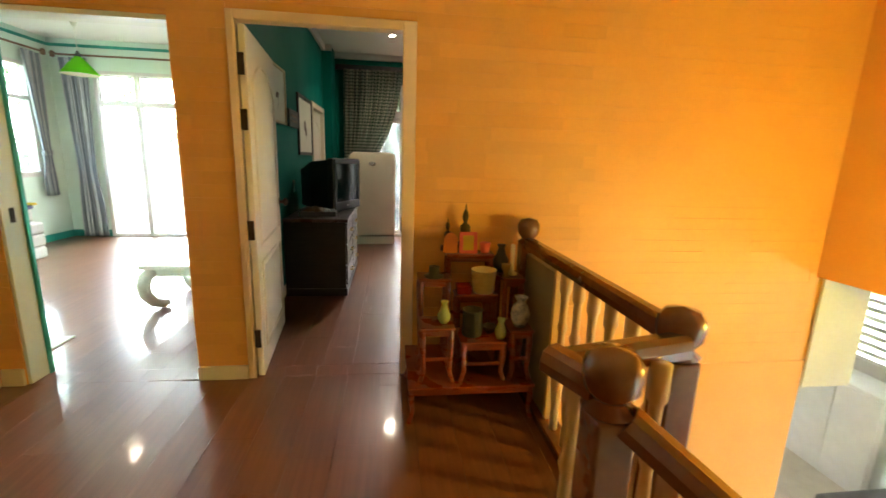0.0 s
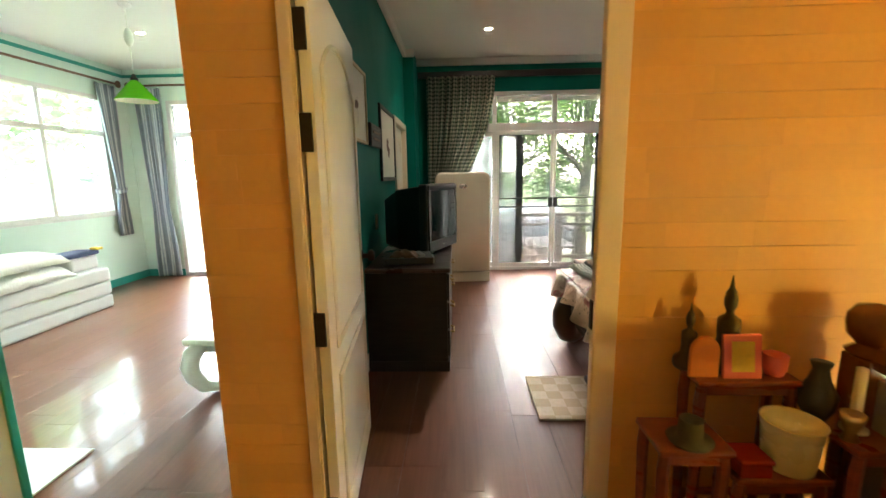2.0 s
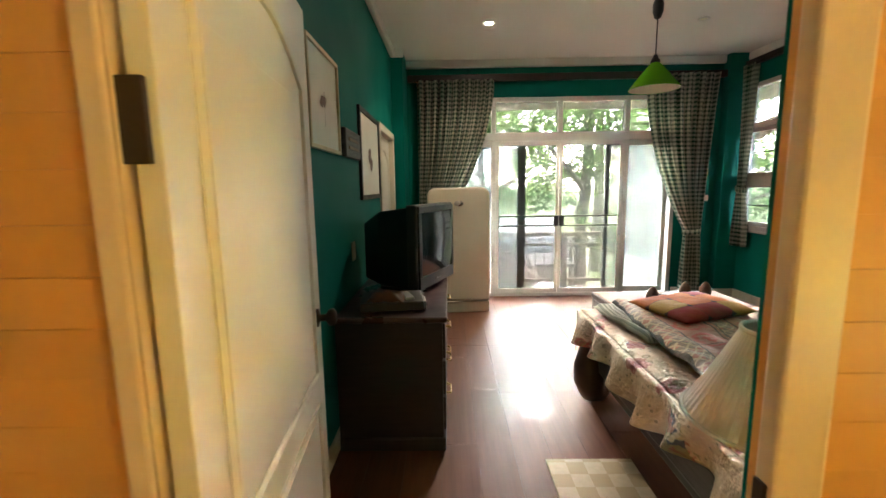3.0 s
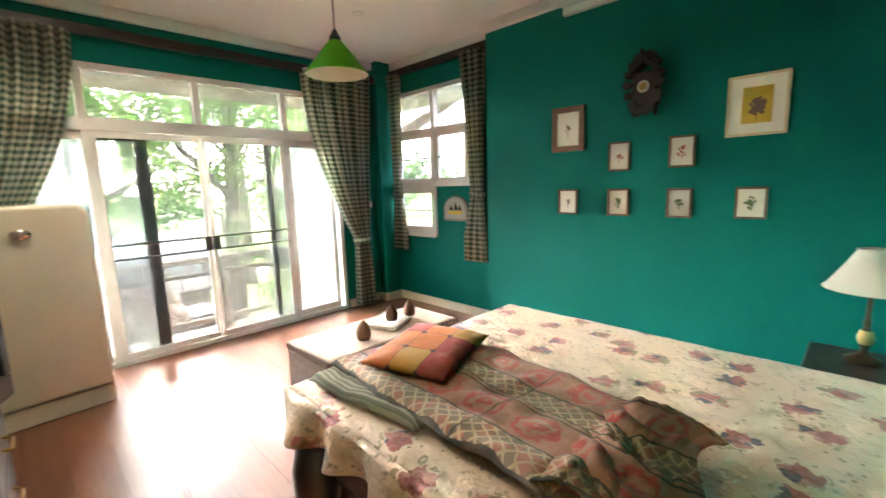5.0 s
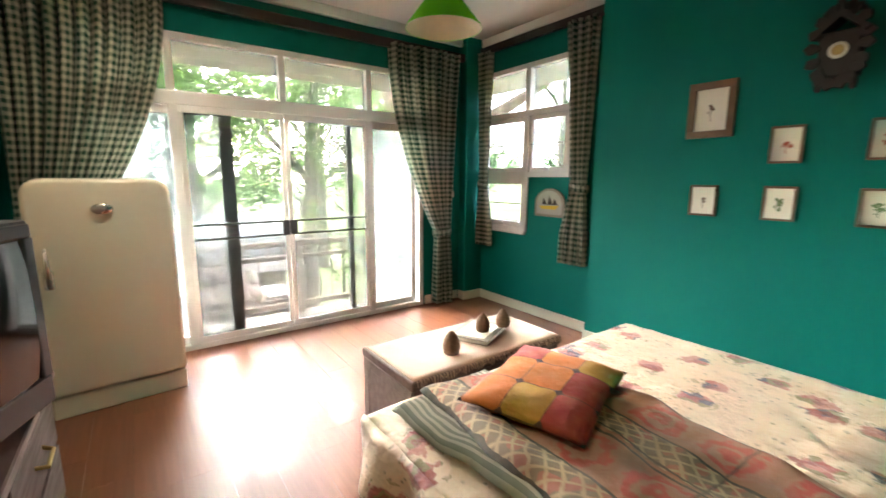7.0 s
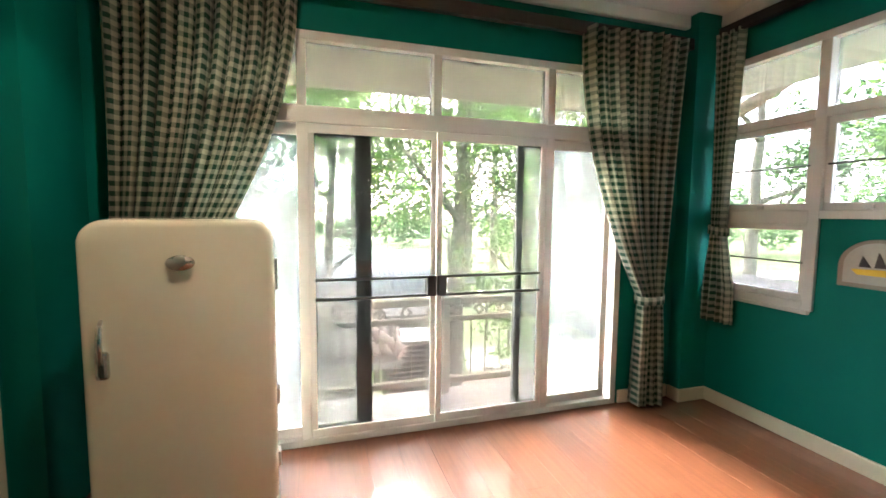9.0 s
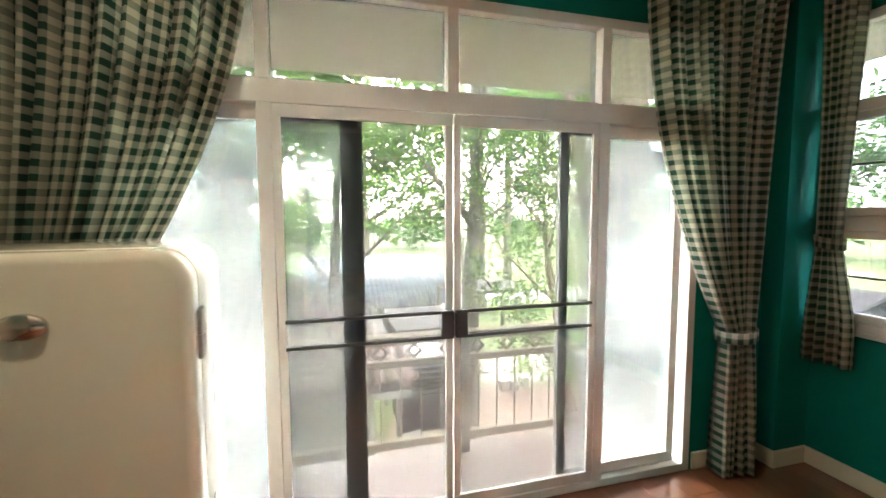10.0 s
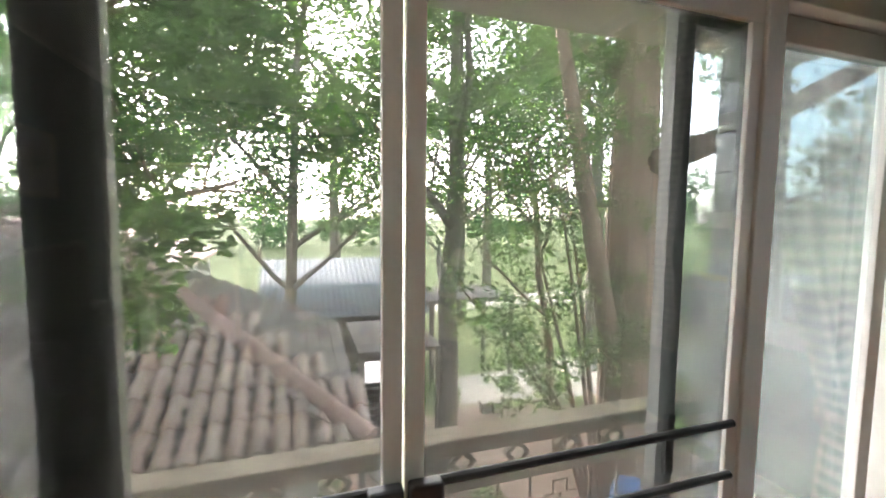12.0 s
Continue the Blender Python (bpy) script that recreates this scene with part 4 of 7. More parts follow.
# ---- curtains ----
def curtain(name, label, m, axis, top, tie, foot, z_top, z_tie, z_foot, off, folds, waves, band=True, cloth=1.5):
    """A hanging cloth gathered at a tie. top, tie, foot: the cloth's span along the wall at those heights; off: the wall's face it hangs before."""
    ob = thing(name, label, "curtain")

    def place(u, v):
        z = z_top + (z_foot - z_top) * v
        vt = (z_top - z_tie) / (z_top - z_foot)
        if v < vt:
            s = v / vt
            s2 = s ** 1.9
            lo, hi = (top[i] + (tie[i] - top[i]) * (s2 if abs(tie[i] - top[i]) > 0.2 else s) for i in (0, 1))
            depth = folds * (1 - 0.35 * s)
        else:
            s = (v - vt) / (1 - vt)
            lo, hi = (tie[i] + (foot[i] - tie[i]) * min(1, s * 1.6) for i in (0, 1))
            depth = folds * (0.65 + 0.4 * s)
        a = lo + (hi - lo) * u
        ph = 2 * math.pi * waves * u
        d = depth * (math.sin(ph) + 0.35 * math.sin(2.3 * ph + 1 + 2 * v)) + 0.25 * depth * math.sin(5 * v + 7 * u)
        a += 0.2 * depth * math.cos(ph)
        return (a, off + d, z) if axis == "x" else (off + d, a, z)

    span = cloth * abs(top[1] - top[0])
    part("cloth", sheet(waves * 9, 30, place, lambda u, v: (u * span, v * (z_top - z_foot)), 0.003), m, ob)
    if band:
        mid, half = (tie[0] + tie[1]) / 2, abs(tie[1] - tie[0]) / 2 + 0.02
        layer = []
        for k in range(21):
            a = 2 * math.pi * k / 20
            p = (mid + half * math.cos(a), folds * 1.9 * math.sin(a))
            layer.append((p[0], off + p[1]) if axis == "x" else (off + p[1], p[0]))

        def ring(u, v):
            k = u * 20
            i = min(19, int(k))
            f = k - i
            x = layer[i][0] * (1 - f) + layer[i + 1][0] * f
            y = layer[i][1] * (1 - f) + layer[i + 1][1] * f
            return (x, y, z_tie + 0.03 - 0.06 * v + 0.012 * math.cos(2 * math.pi * u))

        part("tie", sheet(40, 2, ring, lambda u, v: (u * 0.6, v * 0.05), 0.002), m, ob, "checked tie band")
    return ob


curtain("curtain_gingham", "green and ecru checked curtain tied back behind the refrigerator", GINGHAM, "x", (-0.50, 0.42), (-0.50, -0.28), (-0.52, -0.22), 2.665, 0.85, 0.03, 7.37, 0.055, 11, cloth=2.2)
curtain("curtain_gingham", "green and ecru checked curtain tied back beside the corner", GINGHAM, "x", (2.24, 3.08), (2.80, 2.96), (2.78, 2.98), 2.70, 0.83, 0.03, 7.37, 0.055, 10, cloth=2.2)
curtain("curtain_short", "short checked curtain at the far side of the window", GINGHAM, "y", (7.13, 7.34), (7.19, 7.30), (7.10, 7.34), 2.76, 1.34, 0.66, XW - 0.085, 0.03, 4, cloth=2.1)
curtain("curtain_short", "short checked curtain at the near side of the window", GINGHAM, "y", (5.84, 6.16), (5.88, 6.03), (5.84, 6.12), 2.76, 1.34, 0.64, XW - 0.085, 0.034, 5, cloth=2.1)
curtain("curtain_grey", "grey blue striped curtain tied at the mint window", GREYCURTAIN, "y", (6.72, 7.06), (6.86, 6.98), (6.80, 7.02), 2.58, 1.25, 0.66, -4.53, 0.03, 5)
curtain("curtain_grey", "grey blue striped curtain at the near end of the mint window", GREYCURTAIN, "y", (5.0, 5.45), (5.1, 5.25), (5.05, 5.3), 2.58, 1.25, 0.66, -4.53, 0.03, 5)
curtain("curtain_grey", "long grey blue striped curtain beside the mint sliding door", GREYCURTAIN, "x", (-4.44, -4.06), (-4.36, -4.12), (-4.40, -4.06), 2.58, 1.0, 0.02, 7.22, 0.035, 6, band=False)
for nm, p in (("curtain_rod", ((-4.52, 4.9, 2.62), (-4.52, 7.1, 2.62))), ("curtain_rod", ((-4.48, 7.21, 2.62), (-1.4, 7.21, 2.62)))):
    rod = thing(nm, "brown wooden curtain rod with turned ends", "curtain rod")
    part("pole", tube(p, 0.014, 10), FRAMEWOOD, rod)
    for q in p:
        part("finial", lathe([(0.0, -0.05), (0.03, -0.03), (0.032, 0.0), (0.03, 0.03), (0.0, 0.05)], 12, *q), FRAMEWOOD, rod, "", True)

# ---- bedroom things ----
# refrigerator
fr = thing("refrigerator", "cream enamelled old rounded refrigerator", "refrigerator", -0.36, 6.735, 0, 4.6)
W, D, H = 0.695, 0.46, 1.41


def rounded_front(w, z0, z1, y0, y1, r, rim):
    """A panel with round upper corners and a softly rolled front edge."""
    out = [(0.0, z0 + 0.02), (0.02, z0), (w - 0.02, z0), (w, z0 + 0.02)]
    out += [(w - r + r * math.cos(t), z1 - r + r * math.sin(t)) for t in (math.pi / 2 * k / 9 for k in range(10))]
    out += [(r - r * math.sin(t), z1 - r + r * math.cos(t)) for t in (math.pi / 2 * k / 9 for k in range(10))]
    bm = prism(out, y1 - y0, "y")
    bmesh.ops.translate(bm, vec=(0, y0, 0), verts=bm.verts)
    rimmed = [e for e in bm.edges if all(abs(v.co.y - y0) < 1e-5 for v in e.verts)]
    bmesh.ops.bevel(bm, geom=rimmed, offset=rim, segments=5, profile=0.5, affect="EDGES")
    for f in bm.faces:
        f.smooth = True
    return bm


part("body", rounded_front(W, 0.02, H, 0.10, D, 0.095, 0.008), FRIDGE, fr)
part("door", rounded_front(W, 0.135, H - 0.002, 0.0, 0.095, 0.095, 0.03), FRIDGE, fr)
part("kick_panel", box(0.005, 0.012, 0.0, W - 0.005, 0.10, 0.125, 0.01), FRIDGE, fr)
part("gasket", box(0.03, 0.092, 0.15, W - 0.03, 0.104, H - 0.06), GREYPLASTIC, fr, "dark door gasket")
bd = lathe([(0.05, 0), (0.052, 0.008), (0.046, 0.016), (0.0, 0.02)], 24)
bmesh.ops.transform(bd, matrix=pose(0.345, 0.0, 1.235, 90) @ Matrix.Diagonal((1.0, 0.62, 1, 1)), verts=bd.verts)
part("badge", bd, STEEL, fr, "oval chrome badge", True)
hd = part("handle", box(0.05, -0.025, 0.79, 0.095, 0.004, 0.90, 0.012), STEEL, fr, "chrome latch handle")
part("lever", tube([(0.073, -0.03, 0.86), (0.075, -0.045, 0.93), (0.073, -0.03, 1.0), (0.073, 0.0, 1.02)], [0.012, 0.011, 0.009, 0.007], 10), STEEL, hd, "", True)
for z in (0.30, 0.60, 1.13, 1.20):
    part("hinge", box(W - 0.004, 0.06, z - 0.035, W + 0.012, 0.12, z + 0.035, 0.004), STEEL, fr, "chrome hinge")

# television cabinet with drawers, and what stands on it
cab = thing("television_cabinet", "dark stained wooden drawer cabinet against the teal wall", "cabinet")
cx0, cx1, cy0, cy1, ch = -0.728, -0.165, 4.215, 5.50, 0.75
part("body", box(cx0, cy0, 0.07, cx1, cy1, ch - 0.03, 0.004), DARKWOOD, cab)
part("plinth", box(cx0, cy0 - 0.012, 0.0, cx1 + 0.012, cy1 + 0.012, 0.075, 0.008), DARKWOOD, cab)
part("top", box(cx0, cy0 - 0.02, ch - 0.03, cx1 + 0.025, cy1 + 0.02, ch, 0.008), PINKWOOD, cab, "glossy reddish brown top")
for col in range(2):
    for row in range(3):
        a0, z0 = cy0 + 0.03 + col * 0.63, 0.10 + row * 0.205
        dr = part("drawer", box(cx1 - 0.01, a0, z0, cx1 + 0.014, a0 + 0.595, z0 + 0.19, 0.006), DARKWOOD, cab)
        part("handle", tube([(cx1 + 0.012, a0 + 0.24, z0 + 0.10), (cx1 + 0.04, a0 + 0.25, z0 + 0.09), (cx1 + 0.04, a0 + 0.35, z0 + 0.09), (cx1 + 0.012, a0 + 0.36, z0 + 0.10)], 0.006, 8), BRASS, dr, "brass drawer pull")
tv = thing("television", "black tube television turned towards the bed", "television", -0.325, 4.66, 0.75, 68)
tv.scale = (1.0, 1.0, 1.07)
TW, TH = 0.60, 0.52
part("bezel", box(0, 0, 0.01, TW, 0.07, TH, 0.012), GREYPLASTIC, tv)
scr = bmesh.new()
grid = [[scr.verts.new((0.055 + 0.49 * i / 10, -0.006 - 0.02 * (1 - ((i / 5 - 1) ** 2 + (j / 4 - 1) ** 2) / 2), 0.10 + 0.37 * j / 8)) for j in range(9)] for i in range(11)]
for i in range(10):
    for j in range(8):
        scr.faces.new((grid[i][j], grid[i + 1][j], grid[i + 1][j + 1], grid[i][j + 1]))
part("screen", scr, SCREEN, tv, "dark curved tube glass", True)
for b in ((0.02, -0.014, 0.475, 0.58, 0.0, 0.51), (0.02, -0.014, 0.02, 0.58, 0.0, 0.095), (0.015, -0.014, 0.095, 0.055, 0.0, 0.475), (0.545, -0.014, 0.095, 0.585, 0.0, 0.475)):
    part("rim", box(*b, bevel=0.005), BLACKPLASTIC, tv)
back = bmesh.new()
r1 = [back.verts.new(p) for p in ((0.015, 0.07, 0.02), (0.585, 0.07, 0.02), (0.585, 0.07, 0.505), (0.015, 0.07, 0.505))]
r2 = [back.verts.new(p) for p in ((0.03, 0.28, 0.03), (0.57, 0.28, 0.03), (0.57, 0.28, 0.48), (0.03, 0.28, 0.48))]
r3 = [back.verts.new(p) for p in ((0.13, 0.46, 0.05), (0.47, 0.46, 0.05), (0.47, 0.46, 0.40), (0.13, 0.46, 0.40))]
for lo, hi in ((r1, r2), (r2, r3)):
    for k in range(4):
        back.faces.new((lo[k], lo[(k + 1) % 4], hi[(k + 1) % 4], hi[k]))
back.faces.new(r3)
bmesh.ops.recalc_face_normals(back, faces=back.faces[:])
bmesh.ops.bevel(back, geom=back.edges[:], offset=0.012, segments=2, profile=0.5, affect="EDGES")
part("housing", back, BLACKPLASTIC, tv)
part("badge", box(0.27, -0.018, 0.05, 0.33, -0.013, 0.058), SILVER, tv, "small silver badge")
part("foot", box(0.06, 0.03, 0.0, 0.54, 0.30, 0.02, 0.004), BLACKPLASTIC, tv)
vcr = thing("disc_player", "slim silver fronted disc player on the cabinet", "disc player", -0.60, 4.27, 0.75, 8)
part("case", box(0, 0, 0.008, 0.34, 0.26, 0.055, 0.004), GREYPLASTIC, vcr)
part("front", box(0.34, 0.0, 0.008, 0.352, 0.26, 0.055, 0.003), SILVER, vcr, "silver front panel")
bag = thing("leather_pouch", "crumpled brown leather pouch lying on the disc player", "pouch", -0.47, 4.37, 0.805)
part("skin", sheet(16, 12, lambda u, v: (0.20 * (u - 0.5), 0.14 * (v - 0.5), 0.045 * max(0, math.sin(math.pi * u) * math.sin(math.pi * v)) ** 0.5 + 0.008 * math.sin(17 * u + 9 * v)), None, 0.004), FRAMEWOOD, bag)
remote = thing("remote_control", "small silver remote control", "remote control", -0.36, 4.33, 0.806, 20)
part("case", box(0, 0, 0, 0.045, 0.15, 0.018, 0.005), SILVER, remote)

# bed with its cover, throw and cushions
BX0, BX1, BY0, BY1, BZ = 0.74, 2.40, 2.84, 4.84, 0.61
bed = thing("bed", "low dark wooden bed with curved scroll legs", "bed")
part("platform", box(BX0 + 0.05, BY0 + 0.03, 0.25, BX1 - 0.03, BY1 - 0.05, 0.42, 0.02), DARKWOOD, bed)
part("apron", box(BX0 + 0.10, BY0 + 0.08, 0.16, BX1 - 0.08, BY1 - 0.10, 0.25, 0.01), DARKWOOD, bed)
for sx, sy, px, py in ((1, -1, BX0 + 0.09, BY1 - 0.09), (1, 1, BX0 + 0.09, BY0 + 0.12), (-1, -1, BX1 - 0.13, BY1 - 0.14), (-1, 1, BX1 - 0.13, BY0 + 0.12)):
    curve = [(px - sx * o, py - sy * -o * 1.0 if sy < 0 else py - o, z) for o, z in ((-0.02, 0.36), (0.03, 0.33), (0.065, 0.26), (0.07, 0.18), (0.04, 0.10), (-0.02, 0.055), (-0.09, 0.05), (-0.12, 0.085))]
    part("leg", tube(curve, [0.088, 0.098, 0.10, 0.094, 0.082, 0.068, 0.055, 0.04], 16), BEDWOOD, bed, "", True)
part("mattress", box(BX0 + 0.03, BY0 + 0.02, 0.42, BX1 - 0.02, BY1 - 0.03, BZ - 0.012, 0.05, 4), MATTRESS, bed)
spread = thing("bedspread", "crumpled ecru bedspread with rose and navy flowers", "bedspread")
DROP = 0.20


def lay_spread(u, v):
    x, y = -DROP + (BX1 - BX0 + 2 * DROP) * u, -DROP + (BY1 - BY0 + 2 * DROP) * v
    w, l = BX1 - BX0, BY1 - BY0
    ox, oy = max(0, -x, x - w), max(0, -y, y - l)
    px, py = min(max(x, 0), w), min(max(y, 0), l)
    over = math.hypot(ox, oy)
    nx, ny = (ox * (-1 if x < 0 else 1), oy * (-1 if y < 0 else 1))
    n = noise.noise(Vector((x * 4, y * 4, 0.3))) * 0.007 + noise.noise(Vector((x * 11, y * 11, 1.3))) * 0.006 + noise.noise(Vector((x * 26, y * 26, 5.3))) * 0.004
    if over < 1e-6:
        edge = min(px, w - px, py, l - py)
        return (BX0 + px, BY0 + py, BZ + n - 0.015 * max(0, 1 - edge / 0.05) ** 2)
    run = (py - px) * 21
    flare = 0.022 + 0.12 * over + 0.045 * (over / DROP) * math.sin(run + 2 * noise.noise(Vector((x * 2, y * 2, 4))))
    k = flare / over
    trim = 1 + 0.16 * math.sin(run * 0.31 + 1.0) + 0.12 * noise.noise(Vector((x * 3, y * 3, 7)))
    return (BX0 + px + nx * k, BY0 + py + ny * k, BZ - 0.015 - max(0, over * trim - 0.01) * 0.93)


def trimmed(u, v):
    x, y, z = lay_spread(u, v)
    return (min(x, 2.55), max(y, 2.815), z)


UA, VA = DROP / (BX1 - BX0 + 2 * DROP), DROP / (BY1 - BY0 + 2 * DROP)
for nm, u0, u1, v0, v1, nu, nv, lab in (
    ("cloth", UA, 1 - UA, VA, 1 - VA, 106, 118, ""),
    ("side_drop", 0.0, UA, 0.0, 1.0, 13, 150, "gathered side hanging over the edge"),
    ("side_drop", 1 - UA, 1.0, 0.0, 1.0, 13, 150, "gathered side hanging over the edge"),
    ("foot_drop", UA, 1 - UA, 1 - VA, 1.0, 106, 12, "gathered foot end hanging over the edge"),
    ("head_drop", UA, 1 - UA, 0.0, VA, 106, 12, "head end tucked against the wall"),
):
    part(nm, sheet(nu, nv, lambda u, v, u0=u0, u1=u1, v0=v0, v1=v1: trimmed(u0 + (u1 - u0) * u, v0 + (v1 - v0) * v), lambda u, v, u0=u0, u1=u1, v0=v0, v1=v1: ((u0 + (u1 - u0) * u) * 2.2, (v0 + (v1 - v0) * v) * 2.4), 0.005), FLORAL, spread, lab)

def quad_cloth(corners, z, nu, nv, rough, scale, uv, thick):
    a, b2, c, d = (Vector((*p, 0)) for p in corners)

    def place(u, v):
        p = (a * (1 - u) + b2 * u) * (1 - v) + (d * (1 - u) + c * u) * v
        edge = min(u, 1 - u, v, 1 - v)
        w = 0.025 * (noise.noise(Vector((u * 3 + scale, v * 4, 2))))
        return (p.x + w, p.y + w * 0.6, z + rough * noise.noise(Vector((u * 7, v * 9, scale))) + thick * (1 - max(0, 1 - edge / 0.05) ** 2))

    return sheet(nu, nv, place, uv, 0.01)


under = thing("folded_blanket", "dark green and ecru folded blanket under the woven throw", "blanket")
part("fold", quad_cloth([(0.80, 4.76), (1.25, 4.80), (1.25, 4.20), (0.86, 4.13)], BZ + 0.018, 20, 24, 0.008, 3.1, lambda u, v: (u * 0.9, 0.01), 0.022), GINGHAM, under)
throw = thing("woven_throw", "folded rose and olive woven throw with zigzag bands", "throw blanket")
part("cloth", quad_cloth([(0.93, 4.78), (1.58, 4.66), (1.44, 3.56), (0.86, 3.62)], BZ + 0.045, 70, 110, 0.014, 5.0, lambda u, v: (u * 0.62, v * 1.15), 0.03), KILIM, throw)


def bunched(u, v):
    """The gathered loose end: deep folds that run along the throw."""
    x = 0.86 + 0.58 * u + 0.03 * math.sin(4 * v + 5 * u)
    y = 3.66 - 0.31 * v + 0.035 * math.sin(9 * u + 1) * v
    rise = 0.05 * (1 - 0.75 * v ** 1.5)
    fold = abs(math.sin(13 * u + 2.5 * v + 1.5 * noise.noise(Vector((u * 4, v * 3, 1))))) ** 0.7
    return (x, y, BZ + 0.02 + rise + 0.045 * fold * min(1, 4 * v) * (1.15 - v) + 0.012 * noise.noise(Vector((u * 14, v * 12, 3))))


part("frill", sheet(90, 40, bunched, lambda u, v: (u * 0.62, 1.15 + v * 0.42), 0.006), KILIM, throw, "bunched end of the throw")


def cushion(name, label, m, x, y, z, size, deep, thick, turn, tilt):
    ob = thing(name, label, "cushion")
    ob.matrix_basis = pose(x, y, z, tilt[0], tilt[1], turn)

    def half(sign):
        def place(u, v):
            a, b2 = 2 * u - 1, 2 * v - 1
            puff = max(0, (1 - a ** 4) * (1 - b2 ** 4)) ** 0.6
            pinch = 1 - 0.07 * (1 - abs(a * b2)) * max(abs(a), abs(b2)) ** 4
            wr = 0.006 * noise.noise(Vector((u * 8, v * 8, z)))
            return (a * size / 2 * pinch, b2 * deep / 2 * pinch, sign * thick / 2 * puff + wr)
        return sheet(22, 22, place)

    bm = half(1)
    join(bm, half(-1))
    bmesh.ops.remove_doubles(bm, verts=bm.verts[:], dist=0.0004)
    bmesh.ops.recalc_face_normals(bm, faces=bm.faces[:])
    part("cover", bm, m, ob, "", True)
    return ob


cushion("patchwork_cushion", "flat orange, ochre and crimson patchwork cushion lying on the throw", PATCHWORK, 1.255, 4.47, BZ + 0.108, 0.54, 0.41, 0.072, 20, (2, -1))


def table_lamp(name, label, x, y, z, top, bottom, rise, stem, pleats=56):
    ob = thing(name, label, "table lamp", x, y, z)
    part("base", lathe([(0.075, 0), (0.078, 0.012), (0.05, 0.024), (0.022, 0.045), (0.016, 0.07), (0.028, 0.10), (0.034, 0.13), (0.026, 0.16), (0.013, 0.19), (0.019, 0.21), (0.011, 0.235), (0.010, stem)], 20), BRONZE, ob, "turned dark metal stem", True)
    part("bulge", lathe([(0.018, 0.085), (0.030, 0.10), (0.0365, 0.13), (0.028, 0.16), (0.016, 0.178)], 20), BRASS, ob, "brass bulge", True)
    prof = [(bottom, stem - 0.02), (bottom - (bottom - top) * 0.33, stem - 0.02 + rise * 0.30), (bottom - (bottom - top) * 0.67, stem - 0.02 + rise * 0.64), (top, stem - 0.02 + rise)]
    sh = bmesh.new()
    rings = []
    for r, h in prof:
        rings.append([sh.verts.new((r * (1 + 0.012 * (k % 2)) * math.cos(2 * math.pi * k / (2 * pleats)), r * (1 + 0.012 * (k % 2)) * math.sin(2 * math.pi * k / (2 * pleats)), h)) for k in range(2 * pleats)])
    for lo, hi in zip(rings, rings[1:]):
        for k in range(2 * pleats):
            sh.faces.new((lo[k], lo[(k + 1) % (2 * pleats)], hi[(k + 1) % (2 * pleats)], hi[k]))
    sh.normal_update()
    bmesh.ops.solidify(sh, geom=sh.faces[:], thickness=0.003)
    shade = part("shade", sh, SHADE, ob, "pleated cream shade")
    for r, h in ((bottom * 1.012, prof[0][1]), (top * 1.02, prof[-1][1])):
        part("rim", tube([(r * math.cos(2 * math.pi * k / 36), r * math.sin(2 * math.pi * k / 36), h) for k in range(37)], 0.005, 6), SHADE, shade)
    part("socket", lathe([(0.016, stem), (0.016, stem + 0.05), (0.028, stem + 0.08), (0.030, stem + 0.11), (0.0, stem + 0.14)], 14), SHADEIN, ob, "unlit bulb", True)
    return ob


def nightstand(name, label, x0, y0, x1, y1, h):
    ob = thing(name, label, "bedside table")
    part("top", box(x0, y0, h - 0.03, x1, y1, h, 0.012, 3), DARKWOOD, ob)
    part("body", box(x0 + 0.02, y0 + 0.01, 0.08, x1 - 0.02, y1 - 0.02, h - 0.03, 0.005), DARKWOOD, ob)
    part("drawer", box(x0 + 0.05, y1 - 0.022, h - 0.18, x1 - 0.05, y1 - 0.005, h - 0.05, 0.004), DARKWOOD, ob)
    for x in (x0 + 0.05, x1 - 0.05):
        for y in (y0 + 0.04, y1 - 0.05):
            part("leg", box(x - 0.02, y - 0.02, 0, x + 0.02, y + 0.02, 0.08, 0.004), DARKWOOD, ob)
    return ob


nightstand("nightstand", "small dark bedside table in the corner", 2.64, 2.83, 3.24, 3.27, 0.47)
table_lamp("table_lamp", "brass table lamp with a pleated cream shade in the corner", 3.05, 3.04, 0.47, 0.068, 0.188, 0.205, 0.41)
nightstand("nightstand", "small dark bedside table beside the doorway", 0.47, 2.83, 0.80, 3.20, 0.48)
table_lamp("table_lamp", "table lamp with a large cream shade beside the doorway", 0.57, 2.966, 0.48, 0.065, 0.168, 0.20, 0.44)

# chest at the foot of the bed
tr = thing("blanket_chest", "grey brown wooden chest with a cloth runner", "chest")
tx0, tx1, ty0, ty1, th = 1.06, 2.08, 5.06, 5.57, 0.53
part("body", box(tx0 + 0.015, ty0 + 0.015, 0.09, tx1 - 0.015, ty1 - 0.015, th - 0.05, 0.004), TRUNKDARK, tr)
part("lid", box(tx0, ty0, th - 0.05, tx1, ty1, th, 0.012, 3), TRUNKDARK, tr)
part("plinth", box(tx0 - 0.005, ty0 - 0.005, 0.03, tx1 + 0.005, ty1 + 0.005, 0.10, 0.006), TRUNKWOOD, tr)
for x in (tx0 + 0.03, tx1 - 0.03):
    for y in (ty0 + 0.03, ty1 - 0.03):
        part("foot", box(x - 0.03, y - 0.03, 0, x + 0.03, y + 0.03, 0.03, 0.004), DARKWOOD, tr)
part("end_panel", box(tx0 + 0.006, ty0 + 0.07, 0.14, tx0 + 0.016, ty1 - 0.07, th - 0.10, 0.004), TRUNKWOOD, tr)
